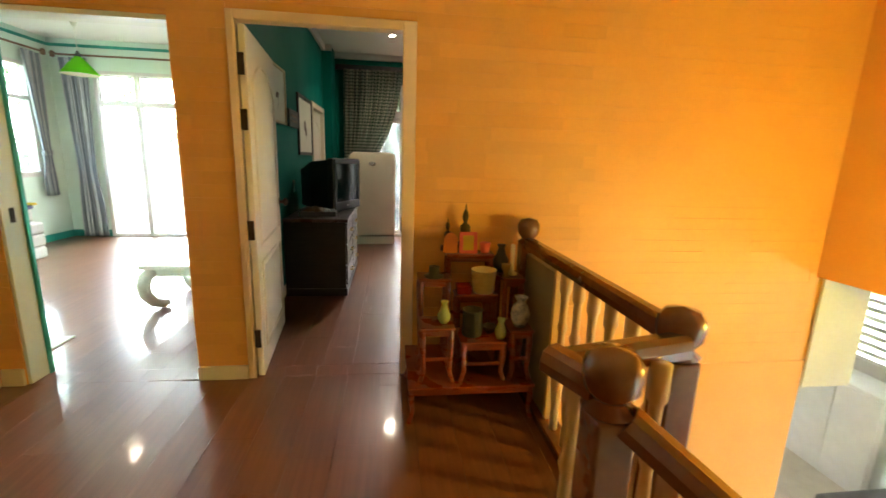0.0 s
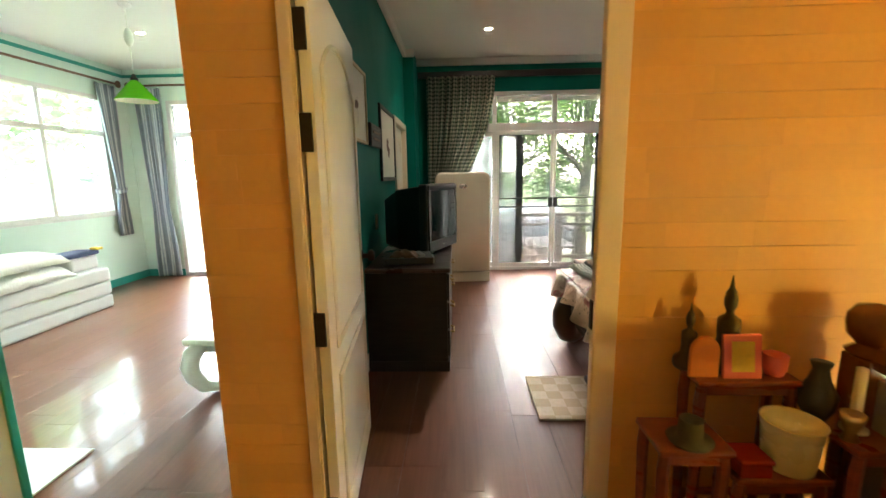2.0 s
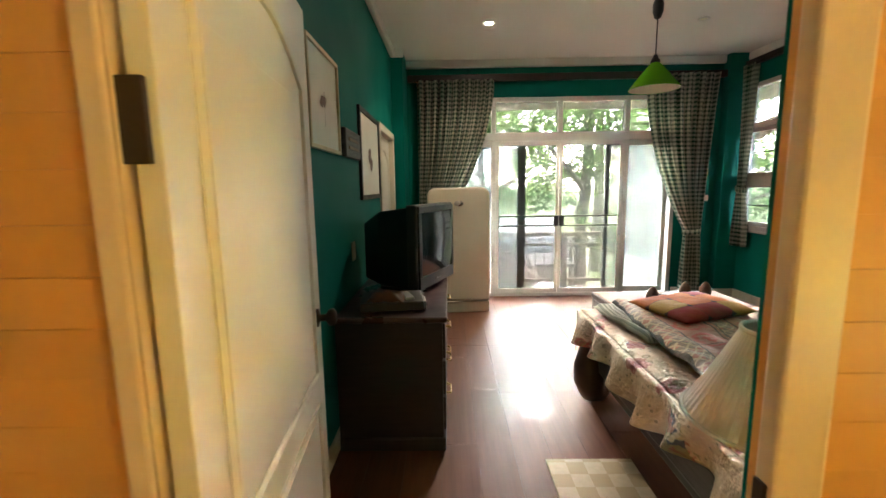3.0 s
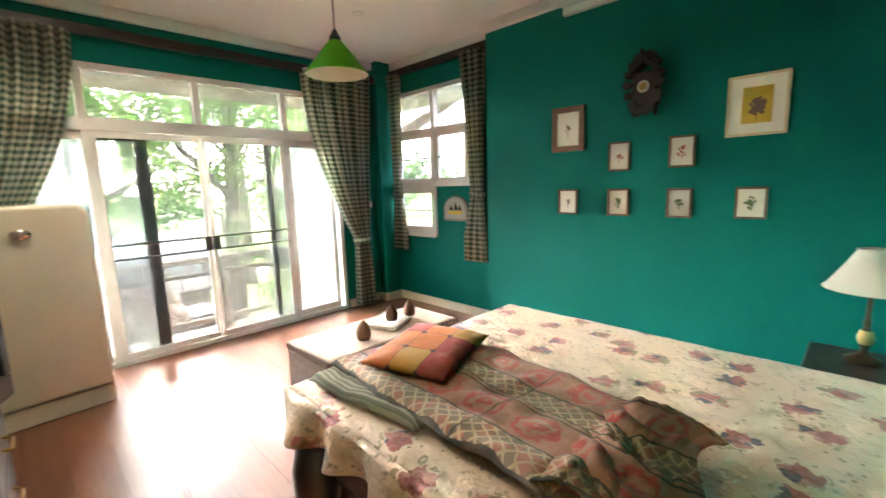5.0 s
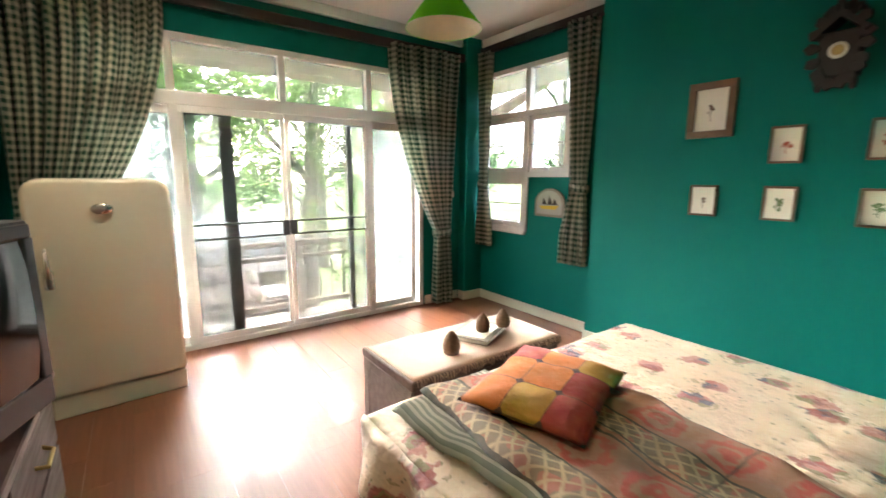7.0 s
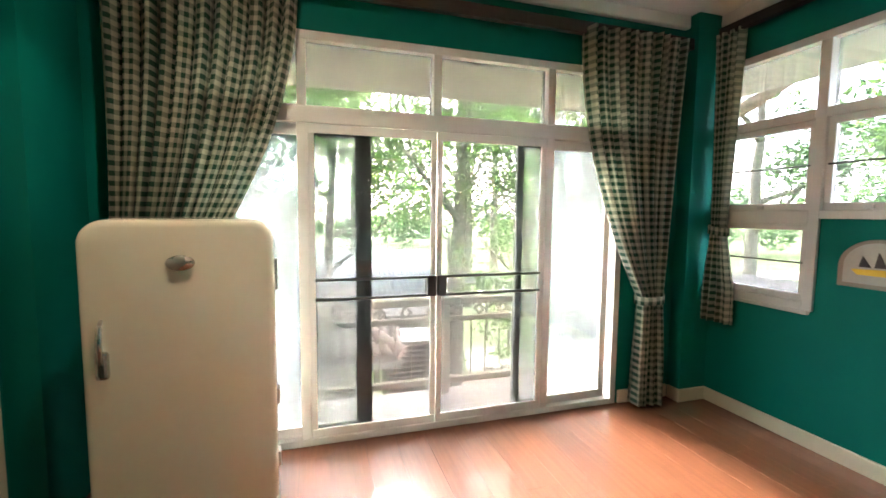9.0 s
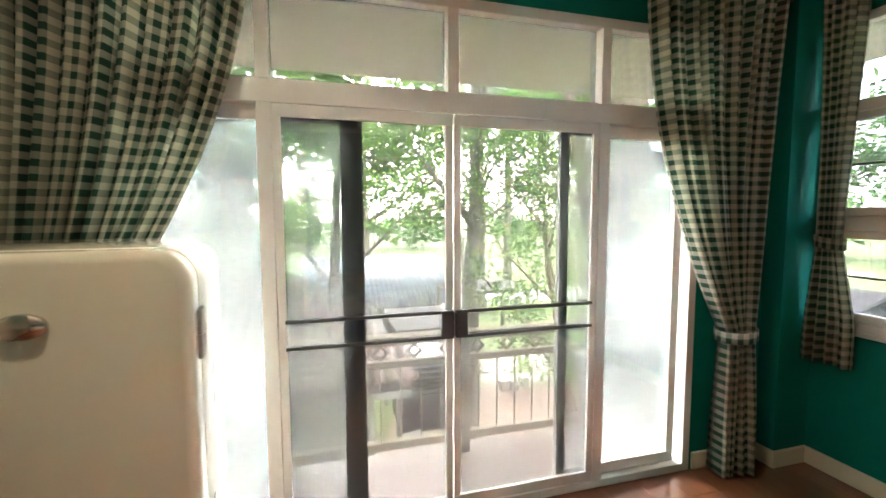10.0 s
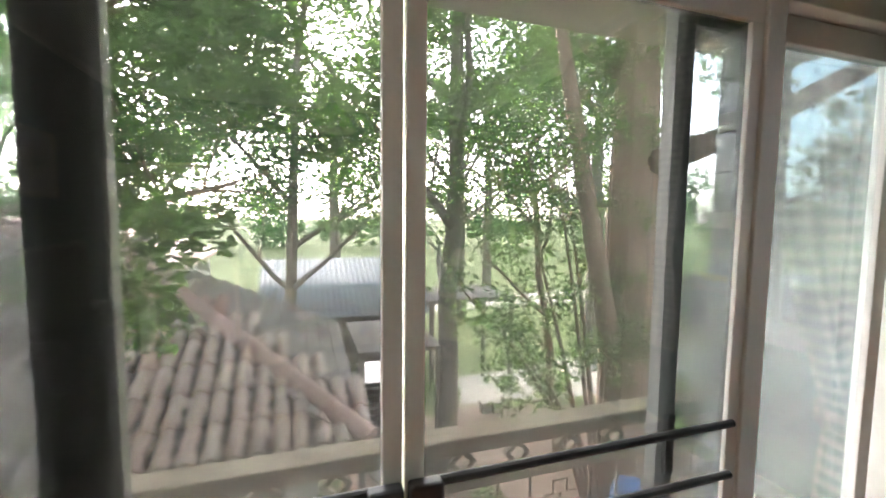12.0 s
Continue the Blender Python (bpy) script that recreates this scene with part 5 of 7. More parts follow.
for b in ((tx0 + 0.004, ty0 + 0.012, 0.10, tx0 + 0.022, ty0 + 0.07, th - 0.05), (tx0 + 0.004, ty1 - 0.07, 0.10, tx0 + 0.022, ty1 - 0.012, th - 0.05), (tx0 + 0.004, ty0 + 0.07, th - 0.10, tx0 + 0.022, ty1 - 0.07, th - 0.05)):
    part("stile", box(*b, bevel=0.004), TRUNKWOOD, tr)
rn = thing("table_runner", "beige fringed cloth runner on the chest", "runner")
part("cloth", sheet(40, 14, lambda u, v: (tx0 + 0.015 + (tx1 - tx0 - 0.03) * u, ty0 + 0.01 + (ty1 - ty0 - 0.04) * v, th + 0.0035 + 0.002 * noise.noise(Vector((u * 20, v * 9, 0)))), None, 0.003), RUNNER, rn)
fringe = bmesh.new()
for k in range(80):
    x = tx0 + 0.03 + (tx1 - tx0 - 0.06) * k / 79
    tube([(x, ty0 + 0.012, th + 0.004), (x + 0.004 * math.sin(k * 2.1), ty0 - 0.006, th - 0.002), (x + 0.006 * math.sin(k * 1.3), ty0 - 0.008, th - 0.026 - 0.008 * math.sin(k * 0.9))], 0.0022, 4, fringe)
part("fringe", fringe, RUNNER, rn, "short knotted fringe")
bk = thing("picture_book", "large pale picture book lying on the chest", "book", 1.60, 5.17, th + 0.008, 26)
part("pages", box(0.004, 0.004, 0.003, 0.30, 0.226, 0.021), PAPER, bk)
part("cover", box(0, 0, 0.021, 0.305, 0.23, 0.025, 0.001), GREYBOARD, bk)
part("cover", box(0, 0, 0.0, 0.305, 0.23, 0.003, 0.001), GREYBOARD, bk)
part("picture", box(0.03, 0.03, 0.0255, 0.27, 0.20, 0.0265), PAPER, bk, "pale cover picture")
for x, y, z, s in ((1.40, 5.22, th + 0.008, 1.0), (1.69, 5.31, th + 0.035, 0.9), (1.84, 5.30, th + 0.035, 0.9)):
    cn = thing("woven_cone", "small brown egg shaped woven ornament on the chest", "ornament", x, y, z, group="woven ornaments")
    part("body", lathe([(0.040 * s, 0.0), (0.045 * s, 0.02 * s), (0.046 * s, 0.04 * s), (0.041 * s, 0.065 * s), (0.028 * s, 0.092 * s), (0.013 * s, 0.11 * s), (0.0, 0.117 * s)], 18), WICKER, cn, "", True)
rug = thing("doormat_rug", "small beige checked rug on the laminate", "rug")
part("mat", box(0.36, 3.60, 0.0, 0.80, 4.12, 0.012, 0.004), RUG, rug)

# pendant lamps
def pendant(x, y, rim, ceil, label, fitting):
    ob = thing("pendant_lamp", label, "pendant lamp", x, y, rim)
    part("shade", lathe([(0.165, 0.0), (0.160, 0.012), (0.095, 0.095), (0.035, 0.165), (0.026, 0.175)], 36, caps=False), GREENGLASS, ob, "bright green conical glass", True)
    part("lining", lathe([(0.163, 0.001), (0.158, 0.010), (0.091, 0.092), (0.03, 0.160)], 36, caps=False), SHADEIN, ob, "opal white inside", True)
    part("cap", lathe([(0.030, 0.165), (0.030, 0.19), (0.018, 0.205), (0.012, 0.225), (0.0, 0.23)], 16), fitting[0], ob, "", True)
    part("cord", tube([(0, 0, 0.22), (0, 0, ceil - rim)], 0.004, 6), fitting[1], ob)
    part("counterweight", lathe([(0.0, 0.45), (0.02, 0.46), (0.034, 0.50), (0.034, 0.55), (0.02, 0.59), (0.0, 0.60)], 16), fitting[1], ob, "pulley weight", True)
    part("rose", lathe([(0.05, ceil - rim), (0.05, ceil - rim - 0.015), (0.03, ceil - rim - 0.03), (0.0, ceil - rim - 0.032)], 20), WHITE, ob, "", True)
    return ob


pendant(1.30, 5.165, 2.06, CEIL, "green glass cone pendant lamp on a rise-and-fall cord", (BLACKMETAL, GREYPLASTIC))
pendant(-2.89, 5.2, 2.06, 2.85, "green glass cone pendant lamp in the mint room", (GREYPLASTIC, WHITEWOOD))


def downlight(x, y, z, watts, colour):
    ob = thing("downlight", "small round recessed ceiling spotlight", "ceiling light", x, y, z, group="ceiling spotlights")
    part("ring", lathe([(0.035, 0.0), (0.052, -0.002), (0.054, -0.006), (0.034, -0.008), (0.032, -0.001)], 24), ALU, ob, "", True)
    part("bulb", lathe([(0.0, -0.006), (0.031, -0.004), (0.031, -0.001)], 20), BULB if watts else SHADEIN, ob, "lit lamp" if watts else "unlit lamp")
    if watts:
        lamp("downlight_light", "SPOT", look((x, y, z - 0.03), (x, y + 0.001, 0)), watts, colour, 0.04).data.spot_size = radians(120)
    return ob


downlight(0.27, 6.30, CEIL, 0.15, (1.0, 0.84, 0.62))
downlight(2.25, 6.30, CEIL, 0, WARM)
downlight(-3.28, 5.9, 2.85, 0.07, (1.0, 0.75, 0.45))
# unseen globe and cord, made up to carry the warm stairwell light
globe = thing("added_globe_lamp", "added unseen globe lamp giving warm light over the stairwell", "pendant lamp", 2.62, 1.0, 0.85)
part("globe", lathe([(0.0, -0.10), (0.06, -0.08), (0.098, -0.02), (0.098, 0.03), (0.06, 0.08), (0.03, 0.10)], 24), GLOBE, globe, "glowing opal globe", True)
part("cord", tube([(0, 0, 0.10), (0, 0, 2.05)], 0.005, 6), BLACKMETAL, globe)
lamp("added_globe_light", "POINT", pose(2.62, 1.0, 0.70), 0.022, WARM, 0.05)


# pictures on the walls
def picture(face, a0, z0, a1, z1, wall_at, label, wood, width, kind):
    """A framed picture on a wall across x, facing -x (face -1) or +x (face 1)."""
    ob = thing("framed_picture", label, "picture", group="framed pictures")
    f = face
    d = wall_at + f * 0.022
    lo, hi = min(wall_at + f * 0.001, d), max(wall_at + f * 0.001, d)
    for b in ((a0, z0, a1, z0 + width), (a0, z1 - width, a1, z1), (a0, z0 + width, a0 + width, z1 - width), (a1 - width, z0 + width, a1, z1 - width)):
        part("frame", box(lo, b[0], b[1], hi, b[2], b[3], 0.003), wood, ob)
    m0 = wall_at + f * 0.010
    part("mount", box(min(wall_at + f * 0.002, m0), a0 + width, z0 + width, max(wall_at + f * 0.002, m0), a1 - width, z1 - width), PAPER, ob, "ivory mount")
    ca, cz, w, h = (a0 + a1) / 2, (z0 + z1) / 2, a1 - a0 - 2 * width, z1 - z0 - 2 * width
    x1 = m0 + f * 0.0015
    if kind == "print":
        part("print", box(min(m0, x1), ca - w * 0.28, cz - h * 0.33, max(m0, x1), ca + w * 0.28, cz + h * 0.33), OCHREPAPER, ob, "ochre print")
    rnd = random.Random(int(a0 * 1000 + z0 * 77))
    ink = bmesh.new()
    n, sp = {"flower": (16, 0.22), "red": (14, 0.22), "print": (26, 0.17), "faint": (5, 0.12)}[kind]
    for k in range(n):
        ang, rr = rnd.uniform(0, 6.28), rnd.uniform(0.1, 1) * sp
        c = (ca + w * rr * math.cos(ang) * 0.9, cz + h * rr * math.sin(ang))
        s = rnd.uniform(0.03, 0.075) * w
        x2 = x1 + f * (0.0008 + 0.0001 * k)
        ink.faces.new([ink.verts.new((x2, c[0] + s * math.cos(t) * (1 + 0.4 * math.sin(2 * t + k)), c[1] + s * math.sin(t))) for t in (f * 2 * math.pi * j / 9 for j in range(9))])
    x3 = x1 + f * 0.0006
    ink.faces.new([ink.verts.new((x3, a, z)) for a, z in ((ca - 0.002, cz - h * 0.28), (ca + 0.002, cz - h * 0.28), (ca + 0.006, cz + h * 0.1), (ca, cz + h * 0.1))])
    part("drawing", ink, {"flower": INKGREEN, "red": INKRED, "print": INK, "faint": INK}[kind], ob, "botanical drawing")
    return ob


for a1, z1, a0, z0, wood, width, kind, lab in (
    (5.03, 2.05, 4.745, 1.695, FRAMEWOOD, 0.045, "faint", "brown framed botanical drawing with an ivory mount"),
    (4.54, 1.735, 4.378, 1.52, FRAMEWOOD, 0.013, "red", "small brown framed flower print"),
    (4.11, 1.74, 3.945, 1.528, FRAMEWOOD, 0.013, "red", "small brown framed flower print"),
    (3.78, 2.065, 3.468, 1.70, PALEFRAME, 0.018, "print", "pale framed ochre print with a wide ivory mount"),
    (4.965, 1.385, 4.795, 1.18, FRAMEWOOD, 0.013, "faint", "small brown framed drawing, mostly bare paper"),
    (4.54, 1.385, 4.375, 1.18, FRAMEWOOD, 0.013, "flower", "small brown framed plant drawing"),
    (4.11, 1.382, 3.95, 1.178, FRAMEWOOD, 0.013, "flower", "small brown framed plant drawing"),
    (3.70, 1.385, 3.533, 1.185, FRAMEWOOD, 0.013, "flower", "small brown framed plant drawing"),
):
    picture(-1, a0, z0, a1, z1, XR, lab, wood, width, kind)
picture(1, 4.02, 1.60, 4.55, 2.09, XL, "framed pale print on the teal wall behind the door", PALEFRAME, 0.02, "faint")
picture(1, 5.10, 1.33, 5.93, 1.985, XL, "large dark framed pale map on the teal wall", DARKWOOD, 0.035, "faint")
plq = thing("carved_plaque", "small dark carved wooden plaque between two pictures", "plaque")
part("board", box(XL, 4.63, 1.60, XL + 0.03, 5.04, 1.77, 0.008), DARKWOOD, plq)
for z in (1.65, 1.70):
    part("lettering", box(XL + 0.03, 4.70, z, XL + 0.034, 4.97, z + 0.018, 0.001), FRAMEWOOD, plq, "carved bar")

# cuckoo clock
CLOCKWOOD = mat("black_brown_carved_wood", (0.012, 0.007, 0.005), (0.022, 0.012, 0.008), 0.55, scale=20, fine=90, bump=0.3)
ck = thing("cuckoo_clock", "dark carved wooden cuckoo clock on the teal wall", "clock")
cy, cz = 4.27, 2.09
part("case", box(XR - 0.10, cy - 0.085, cz - 0.13, XR, cy + 0.085, cz + 0.10, 0.01), CLOCKWOOD, ck)
roofo = [(cy - 0.12, cz + 0.09), (cy, cz + 0.20), (cy + 0.12, cz + 0.09), (cy + 0.10, cz + 0.07), (cy, cz + 0.16), (cy - 0.10, cz + 0.07)]
rf = prism(roofo, 0.12, "x")
bmesh.ops.translate(rf, vec=(XR - 0.13, 0, 0), verts=rf.verts)
part("roof", rf, CLOCKWOOD, ck)
rnd = random.Random(5)
for k in range(18):
    a = 2 * math.pi * k / 18
    lf = prism([(0.0, 0.0), (0.022, 0.02), (0.03, 0.05), (0.0, 0.075), (-0.03, 0.05), (-0.022, 0.02)], 0.018, "x", 0.004)
    bmesh.ops.transform(lf, matrix=Matrix.Translation((XR - 0.115, cy + 0.07 * math.cos(a), cz + 0.02 + 0.15 * math.sin(a))) @ Matrix.Rotation(a - math.pi / 2 + rnd.uniform(-0.4, 0.4), 4, "X"), verts=lf.verts)
    part("carved_leaf", lf, CLOCKWOOD, ck)
dial = lathe([(0.0, 0.006), (0.036, 0.004), (0.042, 0.0)], 24)
bmesh.ops.transform(dial, matrix=pose(XR - 0.102, cy, cz, 0, -90, 0), verts=dial.verts)
part("dial", dial, PAPER, ck, "pale dial ring")
mid = lathe([(0.0, 0.004), (0.024, 0.003), (0.026, 0.0)], 20)
bmesh.ops.transform(mid, matrix=pose(XR - 0.107, cy, cz, 0, -90, 0), verts=mid.verts)
part("centre", mid, BRASS, ck)
# a carved bird with spread wings on the gable
bird = bmesh.new()
tube([(XR - 0.10, cy, cz + 0.17), (XR - 0.11, cy + 0.005, cz + 0.215), (XR - 0.13, cy + 0.012, cz + 0.245)], [0.026, 0.022, 0.010], 8, bird)
for way in (-1, 1):
    tube([(XR - 0.09, cy + way * 0.015, cz + 0.20), (XR - 0.08, cy + way * 0.06, cz + 0.205), (XR - 0.07, cy + way * 0.105, cz + 0.15)], [0.02, 0.018, 0.006], 6, bird)
part("bird", bird, CLOCKWOOD, ck, "carved bird", True)
for dy in (-0.07, 0.07):
    part("weight", lathe([(0.0, -0.04), (0.014, -0.03), (0.018, 0.0), (0.014, 0.03), (0.0, 0.04)], 10, XR - 0.06, cy + dy, cz - 0.16), CLOCKWOOD, ck, "cone weight", True)

# arched ship plaque under the window
sp = thing("ship_plaque", "arched grey framed plaque with a small yellow ship", "plaque")
arch = [(6.15, 1.05)] + [(6.335 - 0.185 * math.cos(math.pi * k / 16), 1.17 + 0.155 * math.sin(math.pi * k / 16)) for k in range(17)] + [(6.52, 1.05)]
pb = prism(arch, 0.02, "x", 0.003)
bmesh.ops.translate(pb, vec=(XW - 0.021, 0, 0), verts=pb.verts)
part("frame", pb, GREYBOARD, sp)
inner = [(6.335 + (a - 6.335) * 0.84, 1.075 + (z - 1.05) * 0.84) for a, z in arch]
pi = prism(inner, 0.006, "x")
bmesh.ops.translate(pi, vec=(XW - 0.027, 0, 0), verts=pi.verts)
part("ground", pi, PLAQUESKY, sp, "pale grey sky")
hull = prism([(6.42, 1.125), (6.25, 1.125), (6.21, 1.165), (6.45, 1.155)], 0.008, "x")
bmesh.ops.translate(hull, vec=(XW - 0.035, 0, 0), verts=hull.verts)
part("hull", hull, YELLOW, sp, "yellow hull")
for a, h in ((6.39, 0.06), (6.32, 0.085), (6.26, 0.06)):
    sl = prism([(a - 0.03, 1.17), (a + 0.025, 1.17), (a + 0.01, 1.17 + h)], 0.006, "x")
    bmesh.ops.translate(sl, vec=(XW - 0.034, 0, 0), verts=sl.verts)
    part("sail", sl, DARKWOOD, sp, "brown sail")


def plate(name, label, b, m=ALU, buttons=1, axis="x"):
    ob = thing(name, label, "switch")
    part("plate", box(*b, bevel=0.003), m, ob)
    x0, y0, z0, x1, y1, z1 = b
    if axis == "x":
        part("rocker", box(x0 - 0.003 if x0 > 1 else x1, y0 + 0.25 * (y1 - y0), z0 + 0.25 * (z1 - z0), x0 if x0 > 1 else x1 + 0.003, y1 - 0.25 * (y1 - y0), z1 - 0.25 * (z1 - z0), 0.001), m, ob)
    else:
        yy = y1 if y0 < 3 else y0
        part("rocker", box(x0 + 0.25 * (x1 - x0), yy - 0.003, z0 + 0.25 * (z1 - z0), x1 - 0.25 * (x1 - x0), yy + 0.003, z1 - 0.25 * (z1 - z0), 0.001), m, ob)


plate("light_switch", "cream switch plate on the dark teal wall", (3.05, Y1 - 0.008, 1.20, 3.12, Y1, 1.27), TRIM, axis="y")
plate("light_switch", "cream switch plate above the cabinet", (XL, 4.77, 0.95, XL + 0.008, 4.85, 1.07), TRIM)
plate("light_switch", "small cream switch beside the partition door", (XL, 5.99, 1.22, XL + 0.008, 6.0, 1.30), TRIM)
plate("wall_socket", "cream wall socket behind the bedside lamp", (2.95, Y0, 0.60, 3.02, Y0 + 0.008, 0.71), TRIM, axis="y")

# ---- mint room things ----
sofa = thing("floor_mattress_stack", "pale grey stacked folding mattress against the window wall", "mattress")
for k in range(3):
    part("mattress", box(-4.55, 4.1, k * 0.15, -3.93 + 0.01 * k, 5.85 - 0.01 * k, 0.148 + k * 0.15, 0.03, 3), MATTRESS, sofa)
bolster = thing("bolster", "long pale grey bolster cushion under the window", "cushion")
part("cover", box(-4.55, 4.3, 0.452, -4.32, 5.8, 0.62, 0.06, 4), MATTRESS, bolster)
duv = thing("folded_duvet", "thick folded cream duvet on the mattress", "duvet")
for k, (a0, a1, z0) in enumerate(((4.30, 5.44, 0.452), (4.30, 5.38, 0.60))):
    part("fold", sheet(26, 22, lambda u, v, a0=a0, a1=a1, z0=z0, k=k: (-4.32 + 0.42 * u + 0.02 * math.sin(5 * v + k), a0 + (a1 - a0) * v, z0 + 0.15 * max(0, math.sin(math.pi * min(1, max(0, u)))) ** 0.35 * max(0, math.sin(math.pi * v)) ** 0.25 + 0.01 * noise.noise(Vector((u * 6, v * 8, k)))), None, 0.01), DUVET, duv, "soft cream fold")
nv = thing("folded_clothes", "folded navy clothes with a yellow edge", "clothes")
part("towel", box(-4.20, 5.44, 0.455, -3.98, 5.78, 0.60, 0.03, 3), MATTRESS, nv, "pale folded cloth")
part("cloth", box(-4.22, 5.36, 0.60, -3.97, 5.80, 0.65, 0.02, 3), NAVY, nv, "navy cloth")
part("edge", box(-4.05, 5.76, 0.645, -3.96, 5.84, 0.672, 0.008), YELLOW, nv, "yellow cloth edge")
ot = thing("low_table", "whitewashed low table with curved scroll legs", "table")
part("tabletop", box(-1.80, 3.82, 0.36, -0.95, 4.6, 0.40, 0.012, 3), WHITEWOOD, ot)
part("apron", box(-1.74, 3.88, 0.29, -1.01, 4.54, 0.36, 0.008), WHITEWOOD, ot)
for sx, sy, px, py in ((1, 1, -1.73, 3.89), (1, -1, -1.73, 4.53), (-1, 1, -1.02, 3.89), (-1, -1, -1.02, 4.53)):
    part("leg", tube([(px - sx * o, py - sy * o, z) for o, z in ((-0.01, 0.34), (0.035, 0.29), (0.05, 0.22), (0.04, 0.14), (0.0, 0.06), (-0.05, 0.035), (-0.08, 0.05))], [0.045, 0.055, 0.055, 0.048, 0.042, 0.036, 0.028], 12), WHITEWOOD, ot, "", True)

fm = thing("floor_mat", "plain pale mat lying inside the mint room doorway", "mat")
part("mat", box(-2.85, 2.86, 0.0, -1.99, 3.325, 0.010, 0.003), PALEMAT, fm)
part("hem", box(-1.995, 2.862, 0.002, -1.98, 3.323, 0.0115, 0.002), WHITEWOOD, fm, "pale stitched edge")

# ---- hall things: altar tables ----
def altar_table(name, label, x0, y0, x1, y1, z0, z1):
    ob = thing(name, label, "altar table", group="altar tables")
    t = 0.018
    part("top", box(x0, y0, z1 - t, x1, y1, z1, 0.005), ROSEWOOD, ob)
    part("rail", box(x0 + 0.015, y0 + 0.012, z1 - t - 0.03, x1 - 0.015, y0 + 0.022, z1 - t, 0.003), ROSEWOOD, ob)
    part("rail", box(x0 + 0.015, y1 - 0.022, z1 - t - 0.03, x1 - 0.015, y1 - 0.012, z1 - t, 0.003), ROSEWOOD, ob)
    low = z0 + (z1 - z0) * 0.40
    if z1 - z0 > 0.2:
        part("stretcher", box(x0 + 0.02, y0 + 0.012, low, x1 - 0.02, y0 + 0.026, low + 0.018, 0.003), ROSEWOOD, ob)
    for x, s in ((x0 + 0.02, -1), (x1 - 0.02, 1)):
        for y, q in ((y0 + 0.02, -1), (y1 - 0.02, 1)):
            part("leg", tube([(x, y, z1 - t), (x + s * 0.004, y, z1 - t - 0.05), (x - s * 0.004, y, z0 + 0.06), (x + s * 0.010, y, z0 + 0.012), (x + s * 0.014, y, z0)], [0.015, 0.016, 0.012, 0.012, 0.014], 8), ROSEWOOD, ob)
    return ob


altar_table("altar_platform", "wide low varnished red wood platform", 0.345, 2.11, 1.0, 2.63, 0.0, 0.20)
for b in ((0.40, 2.15, 0.58, 2.33, 0.20, 0.50), (0.61, 2.15, 0.85, 2.36, 0.20, 0.42), (0.865, 2.15, 0.99, 2.33, 0.20, 0.48), (0.40, 2.345, 0.58, 2.50, 0.20, 0.70), (0.61, 2.375, 0.85, 2.49, 0.20, 0.60), (0.57, 2.505, 0.85, 2.63, 0.20, 0.80), (0.865, 2.345, 0.99, 2.54, 0.20, 0.70)):
    altar_table("altar_table", "small varnished red wood altar table with carved legs", *b)


def turned(name, label, category, x, y, z, prof, m, steps=22):
    ob = tagged(part(name, lathe(prof, steps), m, None, label, True), label, category)
    ob.location = (x, y, z)
    return ob


def seated(x, y, z, h, label):
    prof = [(0.36, 0.0), (0.40, 0.05), (0.38, 0.14), (0.22, 0.22), (0.19, 0.34), (0.21, 0.46), (0.20, 0.54), (0.08, 0.59), (0.07, 0.62), (0.115, 0.68), (0.12, 0.75), (0.09, 0.82), (0.045, 0.86), (0.03, 0.92), (0.0, 1.0)]
    return turned("statuette", label, "statuette", x, y, z, [(0.50 * r * h, k * h) for r, k in prof], BRONZE)


seated(0.685, 2.585, 0.80, 0.285, "dark bronze seated statuette on the altar")
seated(0.585, 2.60, 0.80, 0.20, "small dark statuette on the altar")
oc = thing("arched_card", "orange arched card standing on the altar", "card")
ap = prism([(0.555, 0.80)] + [(0.595 - 0.040 * math.cos(math.pi * k / 10), 0.875 + 0.045 * math.sin(math.pi * k / 10)) for k in range(11)] + [(0.635, 0.80)], 0.014, "y", 0.003)
bmesh.ops.translate(ap, vec=(0, 2.53, 0), verts=ap.verts)
part("board", ap, ORANGECARD, oc)
pc = thing("framed_card", "pink framed card standing on the altar", "card", 0.645, 2.525, 0.80)
pc.matrix_basis = pose(0.645, 2.522, 0.80, -8)
part("frame", box(0, 0, 0, 0.105, 0.012, 0.125, 0.003), PINKCARD, pc)
part("sheet", box(0.022, -0.002, 0.02, 0.083, 0.0, 0.105), OCHREPAPER, pc, "gold patterned sheet")
turned("votive_cup", "small red and white cup on the altar", "cup", 0.80, 2.55, 0.80, [(0.022, 0), (0.03, 0.02), (0.032, 0.06), (0.028, 0.062), (0.0, 0.05)], PINKCARD)
turned("dark_vase", "small dark vase on the altar", "vase", 0.885, 2.50, 0.70, [(0.025, 0), (0.04, 0.03), (0.045, 0.07), (0.025, 0.11), (0.018, 0.14), (0.025, 0.16)], DARKPOT)
turned("candle", "pale candle in a brass holder", "candle", 0.935, 2.44, 0.70, [(0.03, 0), (0.03, 0.008), (0.012, 0.02), (0.018, 0.03), (0.013, 0.035), (0.012, 0.17), (0.0, 0.175)], CREAMPOT)
turned("brass_cup", "small brass cup on the altar", "cup", 0.89, 2.40, 0.70, [(0.02, 0), (0.012, 0.02), (0.024, 0.05), (0.026, 0.07), (0.0, 0.06)], BRASS)
turned("glass_dish", "small glass on a dark saucer", "dish", 0.49, 2.39, 0.70, [(0.05, 0), (0.055, 0.008), (0.03, 0.012), (0.028, 0.06), (0.024, 0.06), (0.0, 0.02)], DARKPOT)
